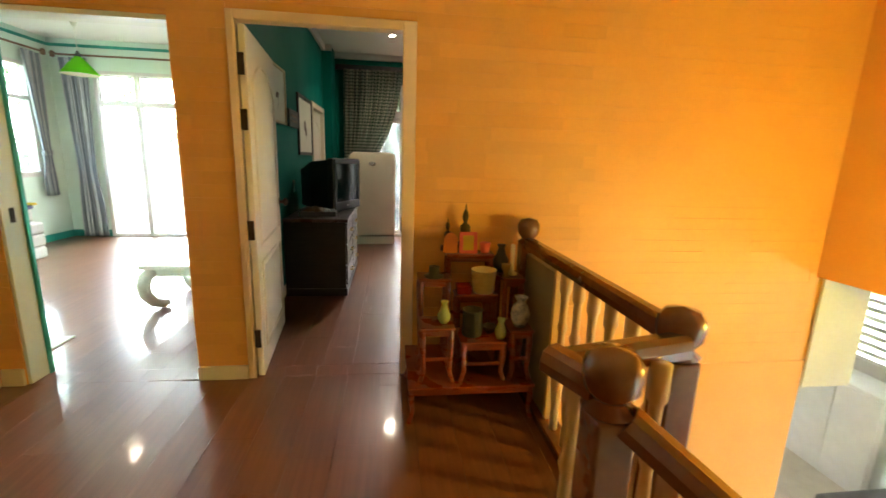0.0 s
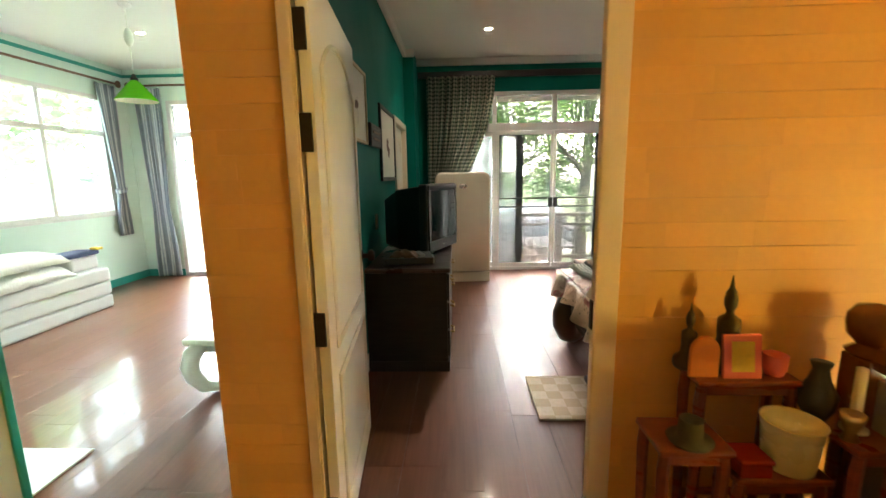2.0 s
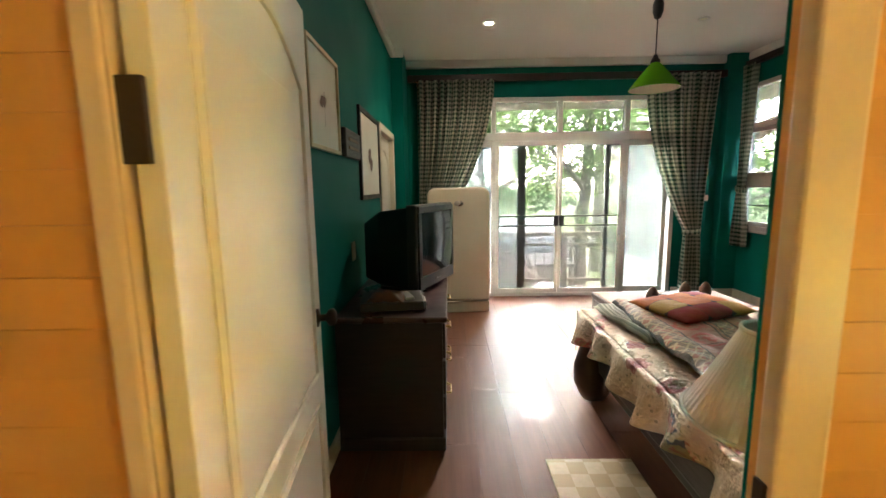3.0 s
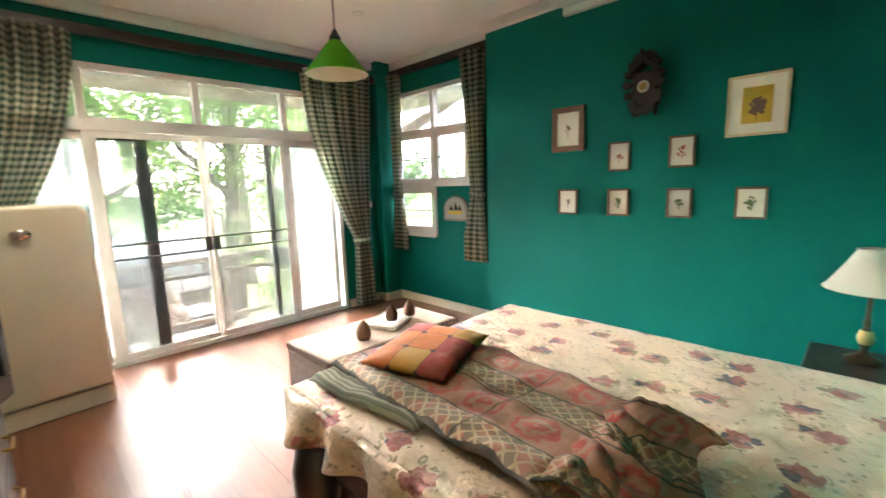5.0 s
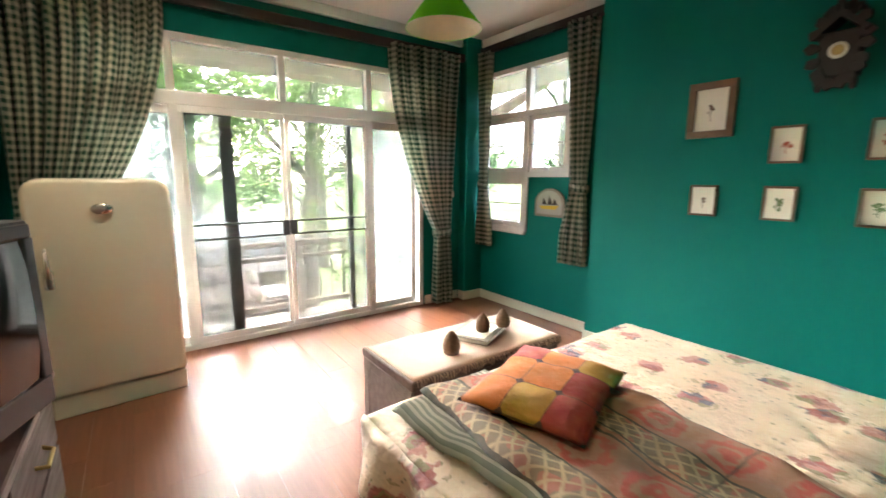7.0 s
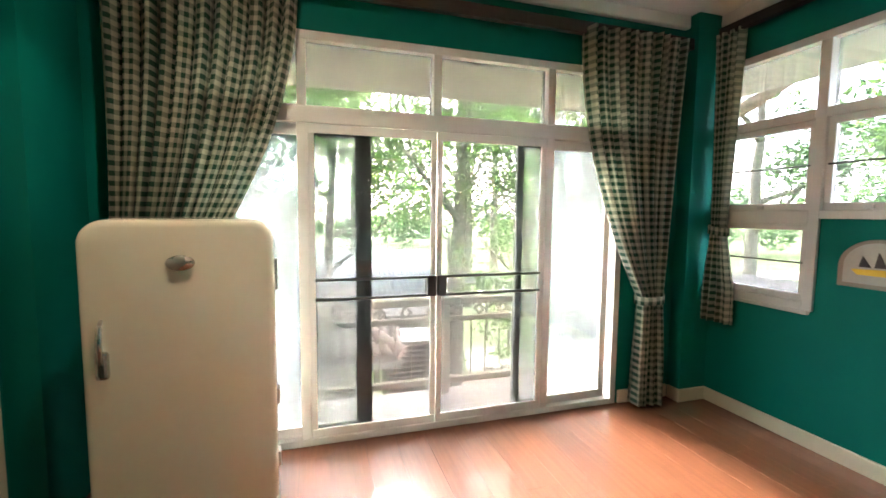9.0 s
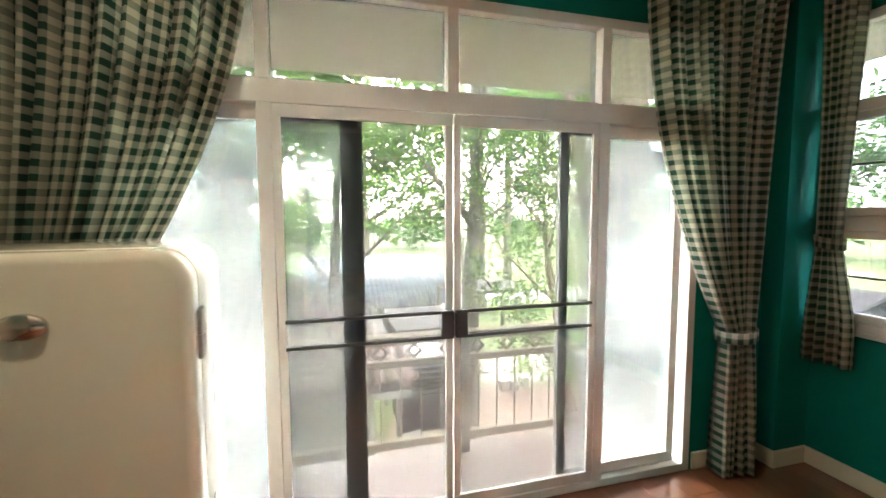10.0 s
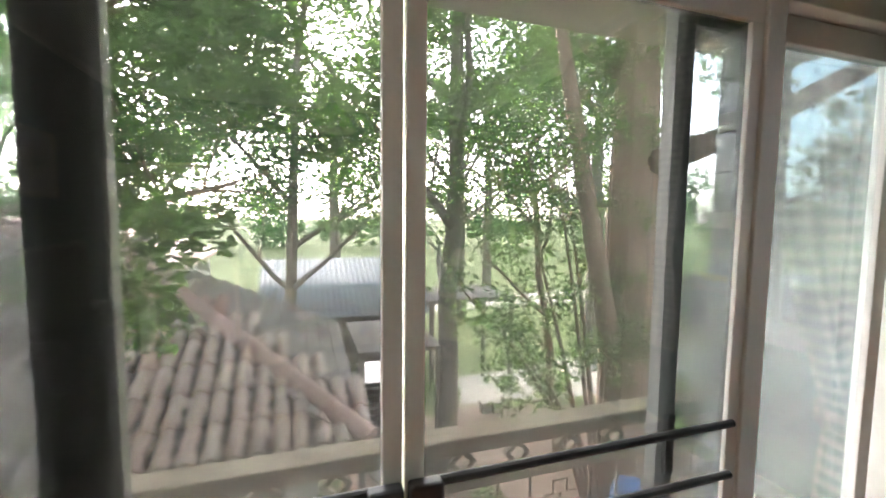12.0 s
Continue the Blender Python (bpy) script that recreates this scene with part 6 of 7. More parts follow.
turned("cream_bucket", "cream tapered pot on the altar", "pot", 0.775, 2.435, 0.60, [(0.055, 0), (0.058, 0.004), (0.070, 0.125), (0.073, 0.13), (0.067, 0.13), (0.060, 0.10), (0.0, 0.095)], CREAMPOT, 28)
rb = thing("lacquer_box", "red lacquer box on the altar", "box")
part("body", box(0.62, 2.38, 0.60, 0.70, 2.46, 0.635, 0.005), REDLACQ, rb)
part("lid", box(0.617, 2.377, 0.635, 0.703, 2.463, 0.65, 0.006), REDLACQ, rb)
turned("green_vase", "small celadon bottle vase on the altar", "vase", 0.53, 2.23, 0.50, [(0.02, 0), (0.032, 0.02), (0.034, 0.045), (0.018, 0.08), (0.013, 0.10), (0.022, 0.118), (0.016, 0.118), (0.0, 0.10)], GREENPOT)
turned("incense_pot", "dark cylindrical incense pot on the altar", "pot", 0.685, 2.26, 0.42, [(0.05, 0), (0.054, 0.01), (0.052, 0.13), (0.057, 0.14), (0.048, 0.14), (0.044, 0.11), (0.0, 0.105)], DARKPOT, 26)
turned("dark_bowl", "small dark bowl on the altar", "bowl", 0.785, 2.28, 0.42, [(0.02, 0), (0.035, 0.02), (0.04, 0.04), (0.035, 0.04), (0.0, 0.015)], DARKPOT)
turned("cream_vase", "small cream bottle vase on the altar", "vase", 0.825, 2.20, 0.42, [(0.02, 0), (0.028, 0.02), (0.030, 0.05), (0.015, 0.085), (0.022, 0.11), (0.016, 0.11), (0.0, 0.09)], GREENPOT)
turned("porcelain_vase", "blue and white porcelain vase on the altar", "vase", 0.93, 2.22, 0.48, [(0.03, 0), (0.045, 0.03), (0.052, 0.07), (0.04, 0.11), (0.022, 0.135), (0.036, 0.16), (0.03, 0.16), (0.0, 0.13)], BLUEPOT, 26)

# stair railing
rl = thing("stair_railing", "varnished brown railing with turned amber balusters", "railing")


def newel(x, y, z0=0.0, h=0.86):
    n = part("newel", box(x - 0.045, y - 0.045, z0, x + 0.045, y + 0.045, h, 0.008), RAILWOOD, rl, "square newel post with a ball cap")
    part("cap", lathe([(0.05, h), (0.06, h + 0.012), (0.035, h + 0.03), (0.045, h + 0.04), (0.060, h + 0.06), (0.064, h + 0.09), (0.062, h + 0.115), (0.045, h + 0.14), (0.0, h + 0.15)], 24, x, y), RAILWOOD, n, "", True)


def handrail(p, q):
    p, q = Vector(p), Vector(q)
    way = (q - p).normalized()
    out = way.cross(Vector((0, 0, 1))).normalized()
    up = out.cross(way)
    prof = [(-0.035, -0.03), (0.035, -0.03), (0.038, -0.005), (0.032, 0.02), (0.015, 0.03), (-0.015, 0.03), (-0.032, 0.02), (-0.038, -0.005)]
    bm = bmesh.new()
    ra, rb2 = ([bm.verts.new(c + out * a + up * b) for a, b in prof] for c in (p, q))
    for k in range(8):
        bm.faces.new((ra[k], ra[(k + 1) % 8], rb2[(k + 1) % 8], rb2[k]))
    bm.faces.new(ra[::-1]), bm.faces.new(rb2)
    bmesh.ops.recalc_face_normals(bm, faces=bm.faces[:])
    part("handrail", bm, RAILWOOD, rl)


def baluster(x, y, z0, z1):
    h = z1 - z0
    part("baluster", lathe([(0.02, 0), (0.02, 0.10 * h), (0.0162, 0.13 * h), (0.0243, 0.2 * h), (0.0324, 0.32 * h), (0.0189, 0.5 * h), (0.0149, 0.62 * h), (0.0243, 0.66 * h), (0.0162, 0.70 * h), (0.0175, 0.86 * h), (0.0257, 0.88 * h), (0.0257, h)], 12, x, y, z0), BALUSTER, rl, "turned amber baluster", True)


newel(1.05, 2.54)
newel(1.05, 1.2, -1.2, 0.80)
newel(0.72, 0.96, -1.2, 0.80)
handrail((1.05, 2.50, 0.87), (1.05, 1.23, 0.87))
handrail((1.03, 1.16, 0.86), (0.635, 1.07, 0.86))
handrail((0.635, 1.09, 0.87), (0.70, 0.97, 0.86))
handrail((0.75, 0.93, 0.80), (1.30, 0.50, 0.36))
for k in range(6):
    baluster(1.05, 1.96 - 0.135 * k, 0.05, 0.845)
for k in range(3):
    baluster(0.70 + 0.11 * k, 1.08, 0.05, 0.845)
part("kerb", box(1.0, 1.1, 0.0, 1.1, 2.62, 0.05, 0.006), RAILWOOD, rl)
part("kerb", box(0.60, 1.03, 0.0, 1.0, 1.12, 0.05, 0.006), RAILWOOD, rl)
part("panel", box(1.035, 2.06, 0.05, 1.065, 2.495, 0.81, 0.003), GREYBOARD, rl, "grey board between rail and wall")
part("panel_edge", box(1.03, 2.03, 0.05, 1.07, 2.06, 0.845, 0.004), BALUSTER, rl, "amber upright edging the board")
st = tagged(thing("staircase", "wooden stairs going down from the landing", "stairs"), kind="structure")
for k in range(14):
    part("step", box(1.12 + 0.0, 0.95 - 0.25 * (k + 1), -0.18 * (k + 1) - 0.04, 2.1, 0.98 - 0.25 * k, -0.18 * (k + 1), 0.006), RAILWOOD, st)
wc = thing("white_cabinet", "white cabinet in the room downstairs", "cabinet")
part("body", box(6.4, 4.2, -2.9, 6.95, 5.4, -1.45, 0.02), ALU, wc)
part("door", box(6.38, 4.25, -2.8, 6.4, 4.78, -1.5, 0.006), ALU, wc)
part("door", box(6.38, 4.82, -2.8, 6.4, 5.35, -1.5, 0.006), ALU, wc)
ds = thing("dark_sofa", "dark grey sofa in the room downstairs", "sofa")
part("seat", box(5.2, 3.0, -2.7, 6.6, 3.9, -2.35, 0.06, 3), GREYPLASTIC, ds)
part("backrest", box(6.35, 3.0, -2.35, 6.6, 3.9, -1.9, 0.06, 3), GREYPLASTIC, ds)
part("base", box(5.25, 3.05, -2.9, 6.55, 3.85, -2.7, 0.01), BLACKPLASTIC, ds)

# ---- outdoors ----
GZ = -3.0
tagged(part("ground", box(-300, -300, GZ - 0.2, 300, 400, GZ), LAWN), "mown grass reaching to the horizon", "ground", kind="structure")


def patch(name, outline, m, label, category):
    pb = prism(outline, 0.006, "z")
    bmesh.ops.translate(pb, vec=(0, 0, GZ + 0.004), verts=pb.verts)
    return tagged(part(name, pb, m), label, category, kind="structure")


patch("ground_yard", [(-3, 7.7), (7.5, 7.7), (8.5, 10), (8, 13.5), (7.0, 15.2), (4.5, 15.8), (2.2, 15.2), (1.5, 13), (-3, 12)], SOIL, "reddish sandy yard behind the house", "ground")
patch("path_far", [(-20, 24), (40, 27), (40, 30), (-20, 27)], CONCRETE, "pale drive beyond the lawn", "path")
patch("path_pale", [(4.6, 15.9), (9, 15.3), (12, 16.5), (9, 18.0), (5.0, 17.5)], CONCRETE, "pale worn ground by the trees", "ground")

# balcony and eaves
tagged(part("balcony_floor", box(-1.4, 7.6, -0.20, 3.12, 8.18, -0.03, 0.01), BALCONYFLOOR), "pinkish tiled balcony floor", "balcony", kind="structure")
tagged(part("eave_north", box(-5.5, 7.6, 2.60, 4.5, 9.05, 2.68), SOFFIT), "beige boarded eave soffit over the balcony", "eave", kind="structure")
tagged(part("eave_east", box(3.57, 2.0, 2.60, 4.5, 7.6, 2.68), SOFFIT), "beige boarded eave soffit", "eave", kind="structure")
tagged(part("roof_cover", box(-5.6, -3.0, 3.06, 4.6, 9.1, 3.2), ROOFDARK), "roof slab closing the house", "roof", kind="structure")
br = thing("balcony_railing", "weathered cream balcony railing with diamond cut-outs and thin iron bars", "railing")
RY, RXR = 8.09, 3.02
for b in ((-1.3, RY - 0.05, 0.71, RXR, RY + 0.05, 0.765), (-1.3, RY - 0.025, 0.565, RXR, RY + 0.025, 0.61)):
    part("beam", box(*b, bevel=0.008), RAILPAINT, br)
part("base_rail", box(-1.3, RY - 0.03, 0.05, RXR, RY + 0.03, 0.10, 0.006), RAILPAINT, br)
for b in ((RXR - 0.05, 7.62, 0.71, RXR + 0.05, RY - 0.05, 0.765), (RXR - 0.025, 7.62, 0.565, RXR + 0.025, RY - 0.025, 0.61), (RXR - 0.03, 7.62, 0.05, RXR + 0.03, RY - 0.03, 0.10)):
    part("side_beam", box(*b, bevel=0.006), RAILPAINT, br)
for x, y in ((RXR - 0.05, RY), (1.50, RY), (-0.1, RY), (RXR, 7.68)):
    part("post", box(x - 0.045, y - 0.045, -0.03, x + 0.045, y + 0.045, 0.71, 0.008), RAILPAINT, br)


def diamond(x, y, along):
    s, t = 0.052, 0.028
    bm = bmesh.new()
    outer = [(s, 0), (0, s), (-s, 0), (0, -s)]
    inner = [(t, 0), (0, t), (-t, 0), (0, -t)]
    rings = []
    for d in (-0.012, 0.012):
        for loop in (outer, inner):
            rings.append([bm.verts.new((x + a, y + d, 0.66 + b) if along == "x" else (x + d, y + a, 0.66 + b)) for a, b in loop])
    o1, i1, o2, i2 = rings
    for k in range(4):
        j = (k + 1) % 4
        for q in ((o1[k], o1[j], i1[j], i1[k]), (o2[j], o2[k], i2[k], i2[j]), (o1[j], o1[k], o2[k], o2[j]), (i1[k], i1[j], i2[j], i2[k])):
            bm.faces.new(q)
    part("diamond", bm, RAILPAINT, br)


for k in range(20):
    diamond(-1.1 + 0.208 * k, RY, "x")
for k in range(3):
    diamond(RXR, 7.70 + 0.14 * k, "y")
for k in range(33):
    x = -1.2 + 0.128 * k
    tall = k % 3 != 1
    part("bar", tube([(x, RY, 0.08), (x, RY, 0.57 if tall else 0.47)], 0.006, 6), RAILPAINT, br)
    if not tall:
        part("loop", tube([(x - 0.07, RY, 0.47), (x - 0.03, RY, 0.47), (x - 0.03, RY, 0.52), (x + 0.03, RY, 0.52), (x + 0.03, RY, 0.47), (x + 0.07, RY, 0.47)], 0.005, 6), RAILPAINT, br)
for k in range(3):
    part("bar", tube([(RXR, 7.76 + 0.11 * k, 0.08), (RXR, 7.76 + 0.11 * k, 0.57)], 0.006, 6), RAILPAINT, br)

# annexe with a hipped tile roof
ax = thing("annexe", "single storey whitewashed annexe with a mossy hipped tile roof", "house")
part("wall", box(-7.8, 10.66, GZ, 1.2, 14.6, -0.62), SHEDWALL, ax)
for x in (-4.0, -1.6, 0.0):
    part("pilaster", box(x - 0.08, 10.55, GZ, x + 0.08, 10.61, -0.62, 0.01), SHEDWALL, ax)
for x in (-3.0, -0.9):
    wv = part("window", box(x - 0.5, 10.55, -2.1, x + 0.5, 10.61, -1.0, 0.01), ALU, ax)
    part("pane", box(x - 0.42, 10.545, -2.02, x + 0.42, 10.555, -1.08), SCREEN, wv)
E0, APEX = Vector((1.63, 10.36, -0.50)), Vector((-1.43, 13.42, 1.17))
LEFT = Vector((-8.2, 10.36, -0.50))
deck = bmesh.new()
vs = {k: deck.verts.new(p) for k, p in (("e", E0), ("a", APEX), ("l", LEFT), ("al", (-8.2, 13.42, 1.17)), ("r", (1.70, 14.9, -0.50)), ("bl", (-8.2, 14.9, -0.50)))}
for q in (("e", "a", "al", "l"), ("e", "r", "a"), ("a", "r", "bl"), ("a", "bl", "al")):
    deck.faces.new([vs[k] for k in q])
bmesh.ops.recalc_face_normals(deck, faces=deck.faces[:])
deck.normal_update()
bmesh.ops.solidify(deck, geom=deck.faces[:], thickness=0.06)
bmesh.ops.translate(deck, vec=(0, 0, -0.05), verts=deck.verts)
roof_deck = part("roof", deck, ROOFDARK, ax)
part("fascia", box(-8.2, 10.34, -0.64, 1.6, 10.38, -0.55, 0.005), SHEDWALL, ax)


def wave_tile(width, length, humps, lift):
    """One tile sheet: rolls across its width, raised at its lower edge."""
    bm = bmesh.new()
    n = humps * 6
    rows = []
    for v in (0.0, 1.0):
        rows.append([bm.verts.new((width * k / n, length * v, 0.07 * (1 - math.cos(2 * math.pi * humps * k / n)) / 2 + lift * (1 - v))) for k in range(n + 1)])
    lip = [bm.verts.new((p.co.x, 0, p.co.z - 0.022)) for p in rows[0]]
    for k in range(n):
        bm.faces.new((rows[0][k], rows[0][k + 1], rows[1][k + 1], rows[1][k])).smooth = True
        bm.faces.new((lip[k], lip[k + 1], rows[0][k + 1], rows[0][k]))
    return bm


def tile_plane(origin, across, up, lengths, tile_w, tile_l, mesh_name, m, parent, limit):
    """Courses of tiles on a slope; lengths(v) gives the run covered at a height v."""
    bm = wave_tile(tile_w, tile_l * 1.08, 2, 0.04)
    me = bpy.data.meshes.new(mesh_name)
    bm.to_mesh(me)
    bm.free()
    me.materials.append(m)
    a, u = across.normalized(), up.normalized()
    turn = Matrix((a, u, a.cross(u))).transposed().to_4x4()
    spots = []
    for r in range(int(up.length / tile_l)):
        lo, hi = lengths(r * tile_l / up.length)
        c = 0
        while lo + c * tile_w < hi:
            spots.append((lo + c * tile_w, r * tile_l))
            c += 1
    rest_v, rest_f = [], []
    base_v = np.array([v.co for v in me.vertices])
    base_f = [list(p.vertices) for p in me.polygons]
    for k, (s, t) in enumerate(spots):
        place = Matrix.Translation(origin + a * s + u * t) @ turn
        if s > limit:
            ob = new("roof_tile", me)
            ob.matrix_basis = place
            ob.parent = parent
        else:
            mm = np.array(place)
            n0 = len(rest_v)
            rest_v.extend((base_v @ mm[:3, :3].T + mm[:3, 3]).tolist())
            rest_f.extend([[i + n0 for i in f] for f in base_f])
    if rest_v:
        rm = bpy.data.meshes.new("roof_tiles_far")
        rm.from_pydata(rest_v, [], rest_f)
        rm.materials.append(m)
        ob = new("roof_tiles_far", rm)
        ob.parent = parent
        tagged(ob, kind="stuff")


UP1 = Vector((0, 3.06, 1.67))
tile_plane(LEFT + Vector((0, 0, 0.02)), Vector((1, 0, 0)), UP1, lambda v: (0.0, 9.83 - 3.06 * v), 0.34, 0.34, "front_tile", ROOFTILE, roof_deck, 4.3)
up2 = Vector((-3.10, 0.0, 1.65))
tile_plane(Vector((1.68, 14.85, -0.48)), Vector((0, -1, 0)), up2, lambda v: (1.43 * v, 4.45 - 3.02 * v), 0.30, 0.20, "side_tile", ROOFDARK, roof_deck, 20.0)
way = (APEX - E0)
for k in range(19):
    p, q = E0 + way * (k / 19) + Vector((0, 0, 0.05)), E0 + way * ((k + 1.12) / 19) + Vector((0, 0, 0.065))
    part("ridge_tile", tube([p, q], [0.105, 0.085], 12), RIDGE, roof_deck)
for k in range(19):
    part("ridge_tile", tube([(-1.43 - 0.35 * k, 13.42, 1.22), (-1.43 - 0.35 * k - 0.38, 13.42, 1.23)], [0.10, 0.085], 12), RIDGE, roof_deck)

# sheds beyond
def shed(label, x0, y0, x1, y1, wall_h, ridge, m, rm, name="shed"):
    ob = thing(name, label, "shed")
    part("wall", box(x0, y0, GZ, x1, y1, GZ + wall_h), m, ob)
    xm = (x0 + x1) / 2
    pr = prism([(x0 - 0.5, GZ + wall_h - 0.15), (xm, GZ + ridge), (x1 + 0.5, GZ + wall_h - 0.15), (x1 + 0.5, GZ + wall_h - 0.07), (xm, GZ + ridge + 0.08), (x0 - 0.5, GZ + wall_h - 0.07)], y1 - y0 + 0.8, "y")
    bmesh.ops.translate(pr, vec=(0, y0 - 0.4, 0), verts=pr.verts)
    part("roof", pr, rm, ob)
    part("door", box(xm - 0.5, y0 - 0.03, GZ, xm + 0.5, y0 + 0.02, GZ + 2.0), DARKWOOD, ob)
    return ob


gs = thing("shed", "low shed with a blue grey corrugated sheet roof beyond the annexe", "shed")
part("wall", box(0.2, 19.4, GZ, 4.3, 23.6, -1.45), PALEBARK, gs)
part("door", box(2.6, 19.37, GZ, 3.6, 19.42, -1.6), DARKWOOD, gs)
for y0, z0, y1, z1 in ((18.9, -1.42, 22.0, -0.05), (24.6, -1.2, 22.02, -0.06)):
    part("roof", sheet(120, 1, lambda u, v, y0=y0, z0=z0, y1=y1, z1=z1: (-0.2 + 5.0 * u, y0 + (y1 - y0) * v, z0 + (z1 - z0) * v + 0.02 * math.sin(2 * math.pi * 30 * u)), None, 0.015), SHEETROOF, gs, "blue grey corrugated sheet")
shed("low shed with a grey sheet roof across the yard", 11, 12.5, 15.5, 17, 1.9, 2.6, SHEDWALL, TIN)
shed("long pale building past the lawn", -14, 26, -4, 34, 2.4, 4.2, SHEDWALL, RIDGE, "long_shed")
lean = thing("lean_to", "dark open lean-to with stacked boards", "lean-to")
part("roof", box(1.9, 13.4, -0.75, 3.3, 15.4, -0.68, 0.01), TIN, lean)
for x, y in ((1.95, 13.45), (3.25, 13.45), (1.95, 15.35), (3.25, 15.35)):
    part("post", box(x - 0.05, y - 0.05, GZ, x + 0.05, y + 0.05, -0.75), PALEBARK, lean)
for k in range(7):
    part("board", box(2.05, 13.9, -2.2 + k * 0.12, 3.15 - 0.05 * (k % 3), 15.0, -2.12 + k * 0.12, 0.004), DARKWOOD, lean)
part("rack", box(2.05, 13.9, GZ, 3.15, 15.0, -2.22), DARKWOOD, lean)
gz = thing("garden_shelter", "small open garden shelter with a tiled roof", "shelter")
part("roof", box(4.0, 16.6, -0.70, 6.4, 18.6, -0.60, 0.02), TIN, gz)
for x, y in ((4.1, 16.7), (6.3, 16.7), (4.1, 18.5), (6.3, 18.5)):
    part("post", tube([(x, y, GZ), (x, y, -0.70)], 0.07, 8), PALEBARK, gz)
for k, (x, y) in enumerate(((5.0, 15.4), (5.25, 15.35), (5.6, 15.5))):
    pt = thing("flower_pot", "pale square garden pot with leaves", "flower pot", x, y, GZ)
    part("pot", box(-0.11, -0.11, 0, 0.11, 0.11, 0.26, 0.012), CONCRETE, pt)
for k, (x, y) in enumerate(((2.2, 12.3), (2.25, 12.75), (2.3, 13.2), (2.35, 13.7), (2.1, 11.9))):
    ps = thing("paving_slab", "square pale concrete paving slab on the soil", "paving slab", x, y, GZ + 0.01, 8 * k)
    part("slab", box(-0.19, -0.16, 0, 0.19, 0.16, 0.05, 0.008), CONCRETE, ps)
bl = thing("water_butt", "blue plastic barrel in the yard", "barrel", 5.3, 11.2, GZ)
part("body", lathe([(0.24, 0), (0.29, 0.25), (0.29, 0.6), (0.24, 0.85), (0.0, 0.86)], 20), BLUEPLASTIC, bl, "", True)


# trees
def leaves(name, clumps, count, size, m, parent, seed):
    """Many small folded leaves scattered in clumps (x, y, z, radius)."""
    rng = np.random.default_rng(seed)
    c = np.array(clumps)
    weight = c[:, 3] ** 2
    pick = rng.choice(len(c), count, p=weight / weight.sum())
    d = rng.normal(size=(count, 3))
    d /= np.linalg.norm(d, axis=1, keepdims=True)
    r = c[pick, 3] * rng.uniform(0.02, 1.0, count) ** 0.5
    pos = c[pick, :3] + d * r[:, None] * (1.0, 1.0, 0.75)
    a = rng.normal(size=(count, 3))
    a[:, 2] *= 0.5
    a /= np.linalg.norm(a, axis=1, keepdims=True)
    b = np.cross(a, rng.normal(size=(count, 3)))
    b /= np.linalg.norm(b, axis=1, keepdims=True) + 1e-9
    s = size * rng.uniform(0.6, 1.3, count)[:, None]
    n = np.cross(a, b)
    verts = np.stack([pos - a * s, pos + b * s * 0.42 + n * s * 0.12, pos + a * s, pos - b * s * 0.42 + n * s * 0.12], 1).reshape(-1, 3)
    idx = np.arange(count)[:, None] * 4
    tris = np.concatenate([idx + [0, 1, 2], idx + [0, 2, 3]])
    me = bpy.data.meshes.new(name)
    me.from_pydata(verts.tolist(), [], tris.tolist())
    me.materials.append(m)
    ob = new(name, me)
    ob.parent = parent
    return tagged(ob, kind="stuff")


def limb(rng, p, way, length, r, depth, bm, tips):
    pts, rad = [p], [r]
    q = p.copy()
    for k in range(5):
        way = (way + Vector((rng.uniform(-0.22, 0.22), rng.uniform(-0.22, 0.22), rng.uniform(-0.06, 0.16)))).normalized()
        q = q + way * (length / 5)
        pts.append(q.copy())
        rad.append(r * (1 - 0.13 * (k + 1)))
    tube(pts, rad, 8 if r > 0.05 else 5, bm)
    tips.append((q.copy(), length))
    if depth:
        for k in range(3):
            s = pts[rng.choice((2, 3, 4, 5))]
            w = (way + Vector((rng.uniform(-0.9, 0.9), rng.uniform(-0.9, 0.9), rng.uniform(-0.2, 0.6)))).normalized()
            limb(rng, s.copy(), w, length * rng.uniform(0.5, 0.72), rad[-1] * 0.75, depth - 1, bm, tips)


def tree(label, x, y, girth, height, limbs, seed, count, size, m, bark, spread=1.0, crown_low=0.0, lean=(0.0, 0.0)):
    rng = random.Random(seed)
    ob = thing("tree", label, "tree", group="garden trees")
    pts = [(x + lean[0] * k / 8 + rng.uniform(-0.05, 0.05), y + lean[1] * k / 8 + rng.uniform(-0.05, 0.05), GZ + height * k / 8) for k in range(9)]
    part("trunk", tube([(x, y, GZ - 0.1)] + pts, [girth * 1.35] + [girth * (1.12 if k == 0 else 1 - 0.075 * k) for k in range(9)], 16), bark, ob, "", True)
    bm, tips = bmesh.new(), []
    for k in range(limbs):
        a = 2 * math.pi * k / limbs + rng.uniform(-0.4, 0.4)
        s = Vector(pts[rng.choice((3, 4, 5, 6, 7, 8))])
        limb(rng, s, Vector((math.cos(a), math.sin(a), rng.uniform(0.25, 0.9))).normalized(), height * rng.uniform(0.22, 0.36) * spread, girth * 0.42, 2, bm, tips)
    part("branches", bm, bark, ob, "", True)
    clumps = [(t.x, t.y, t.z + 0.1 * ln, max(0.4, 0.46 * ln)) for t, ln in tips if t.z > GZ + crown_low]
    leaves("crown", clumps, count, size, m, ob, seed)
    return ob


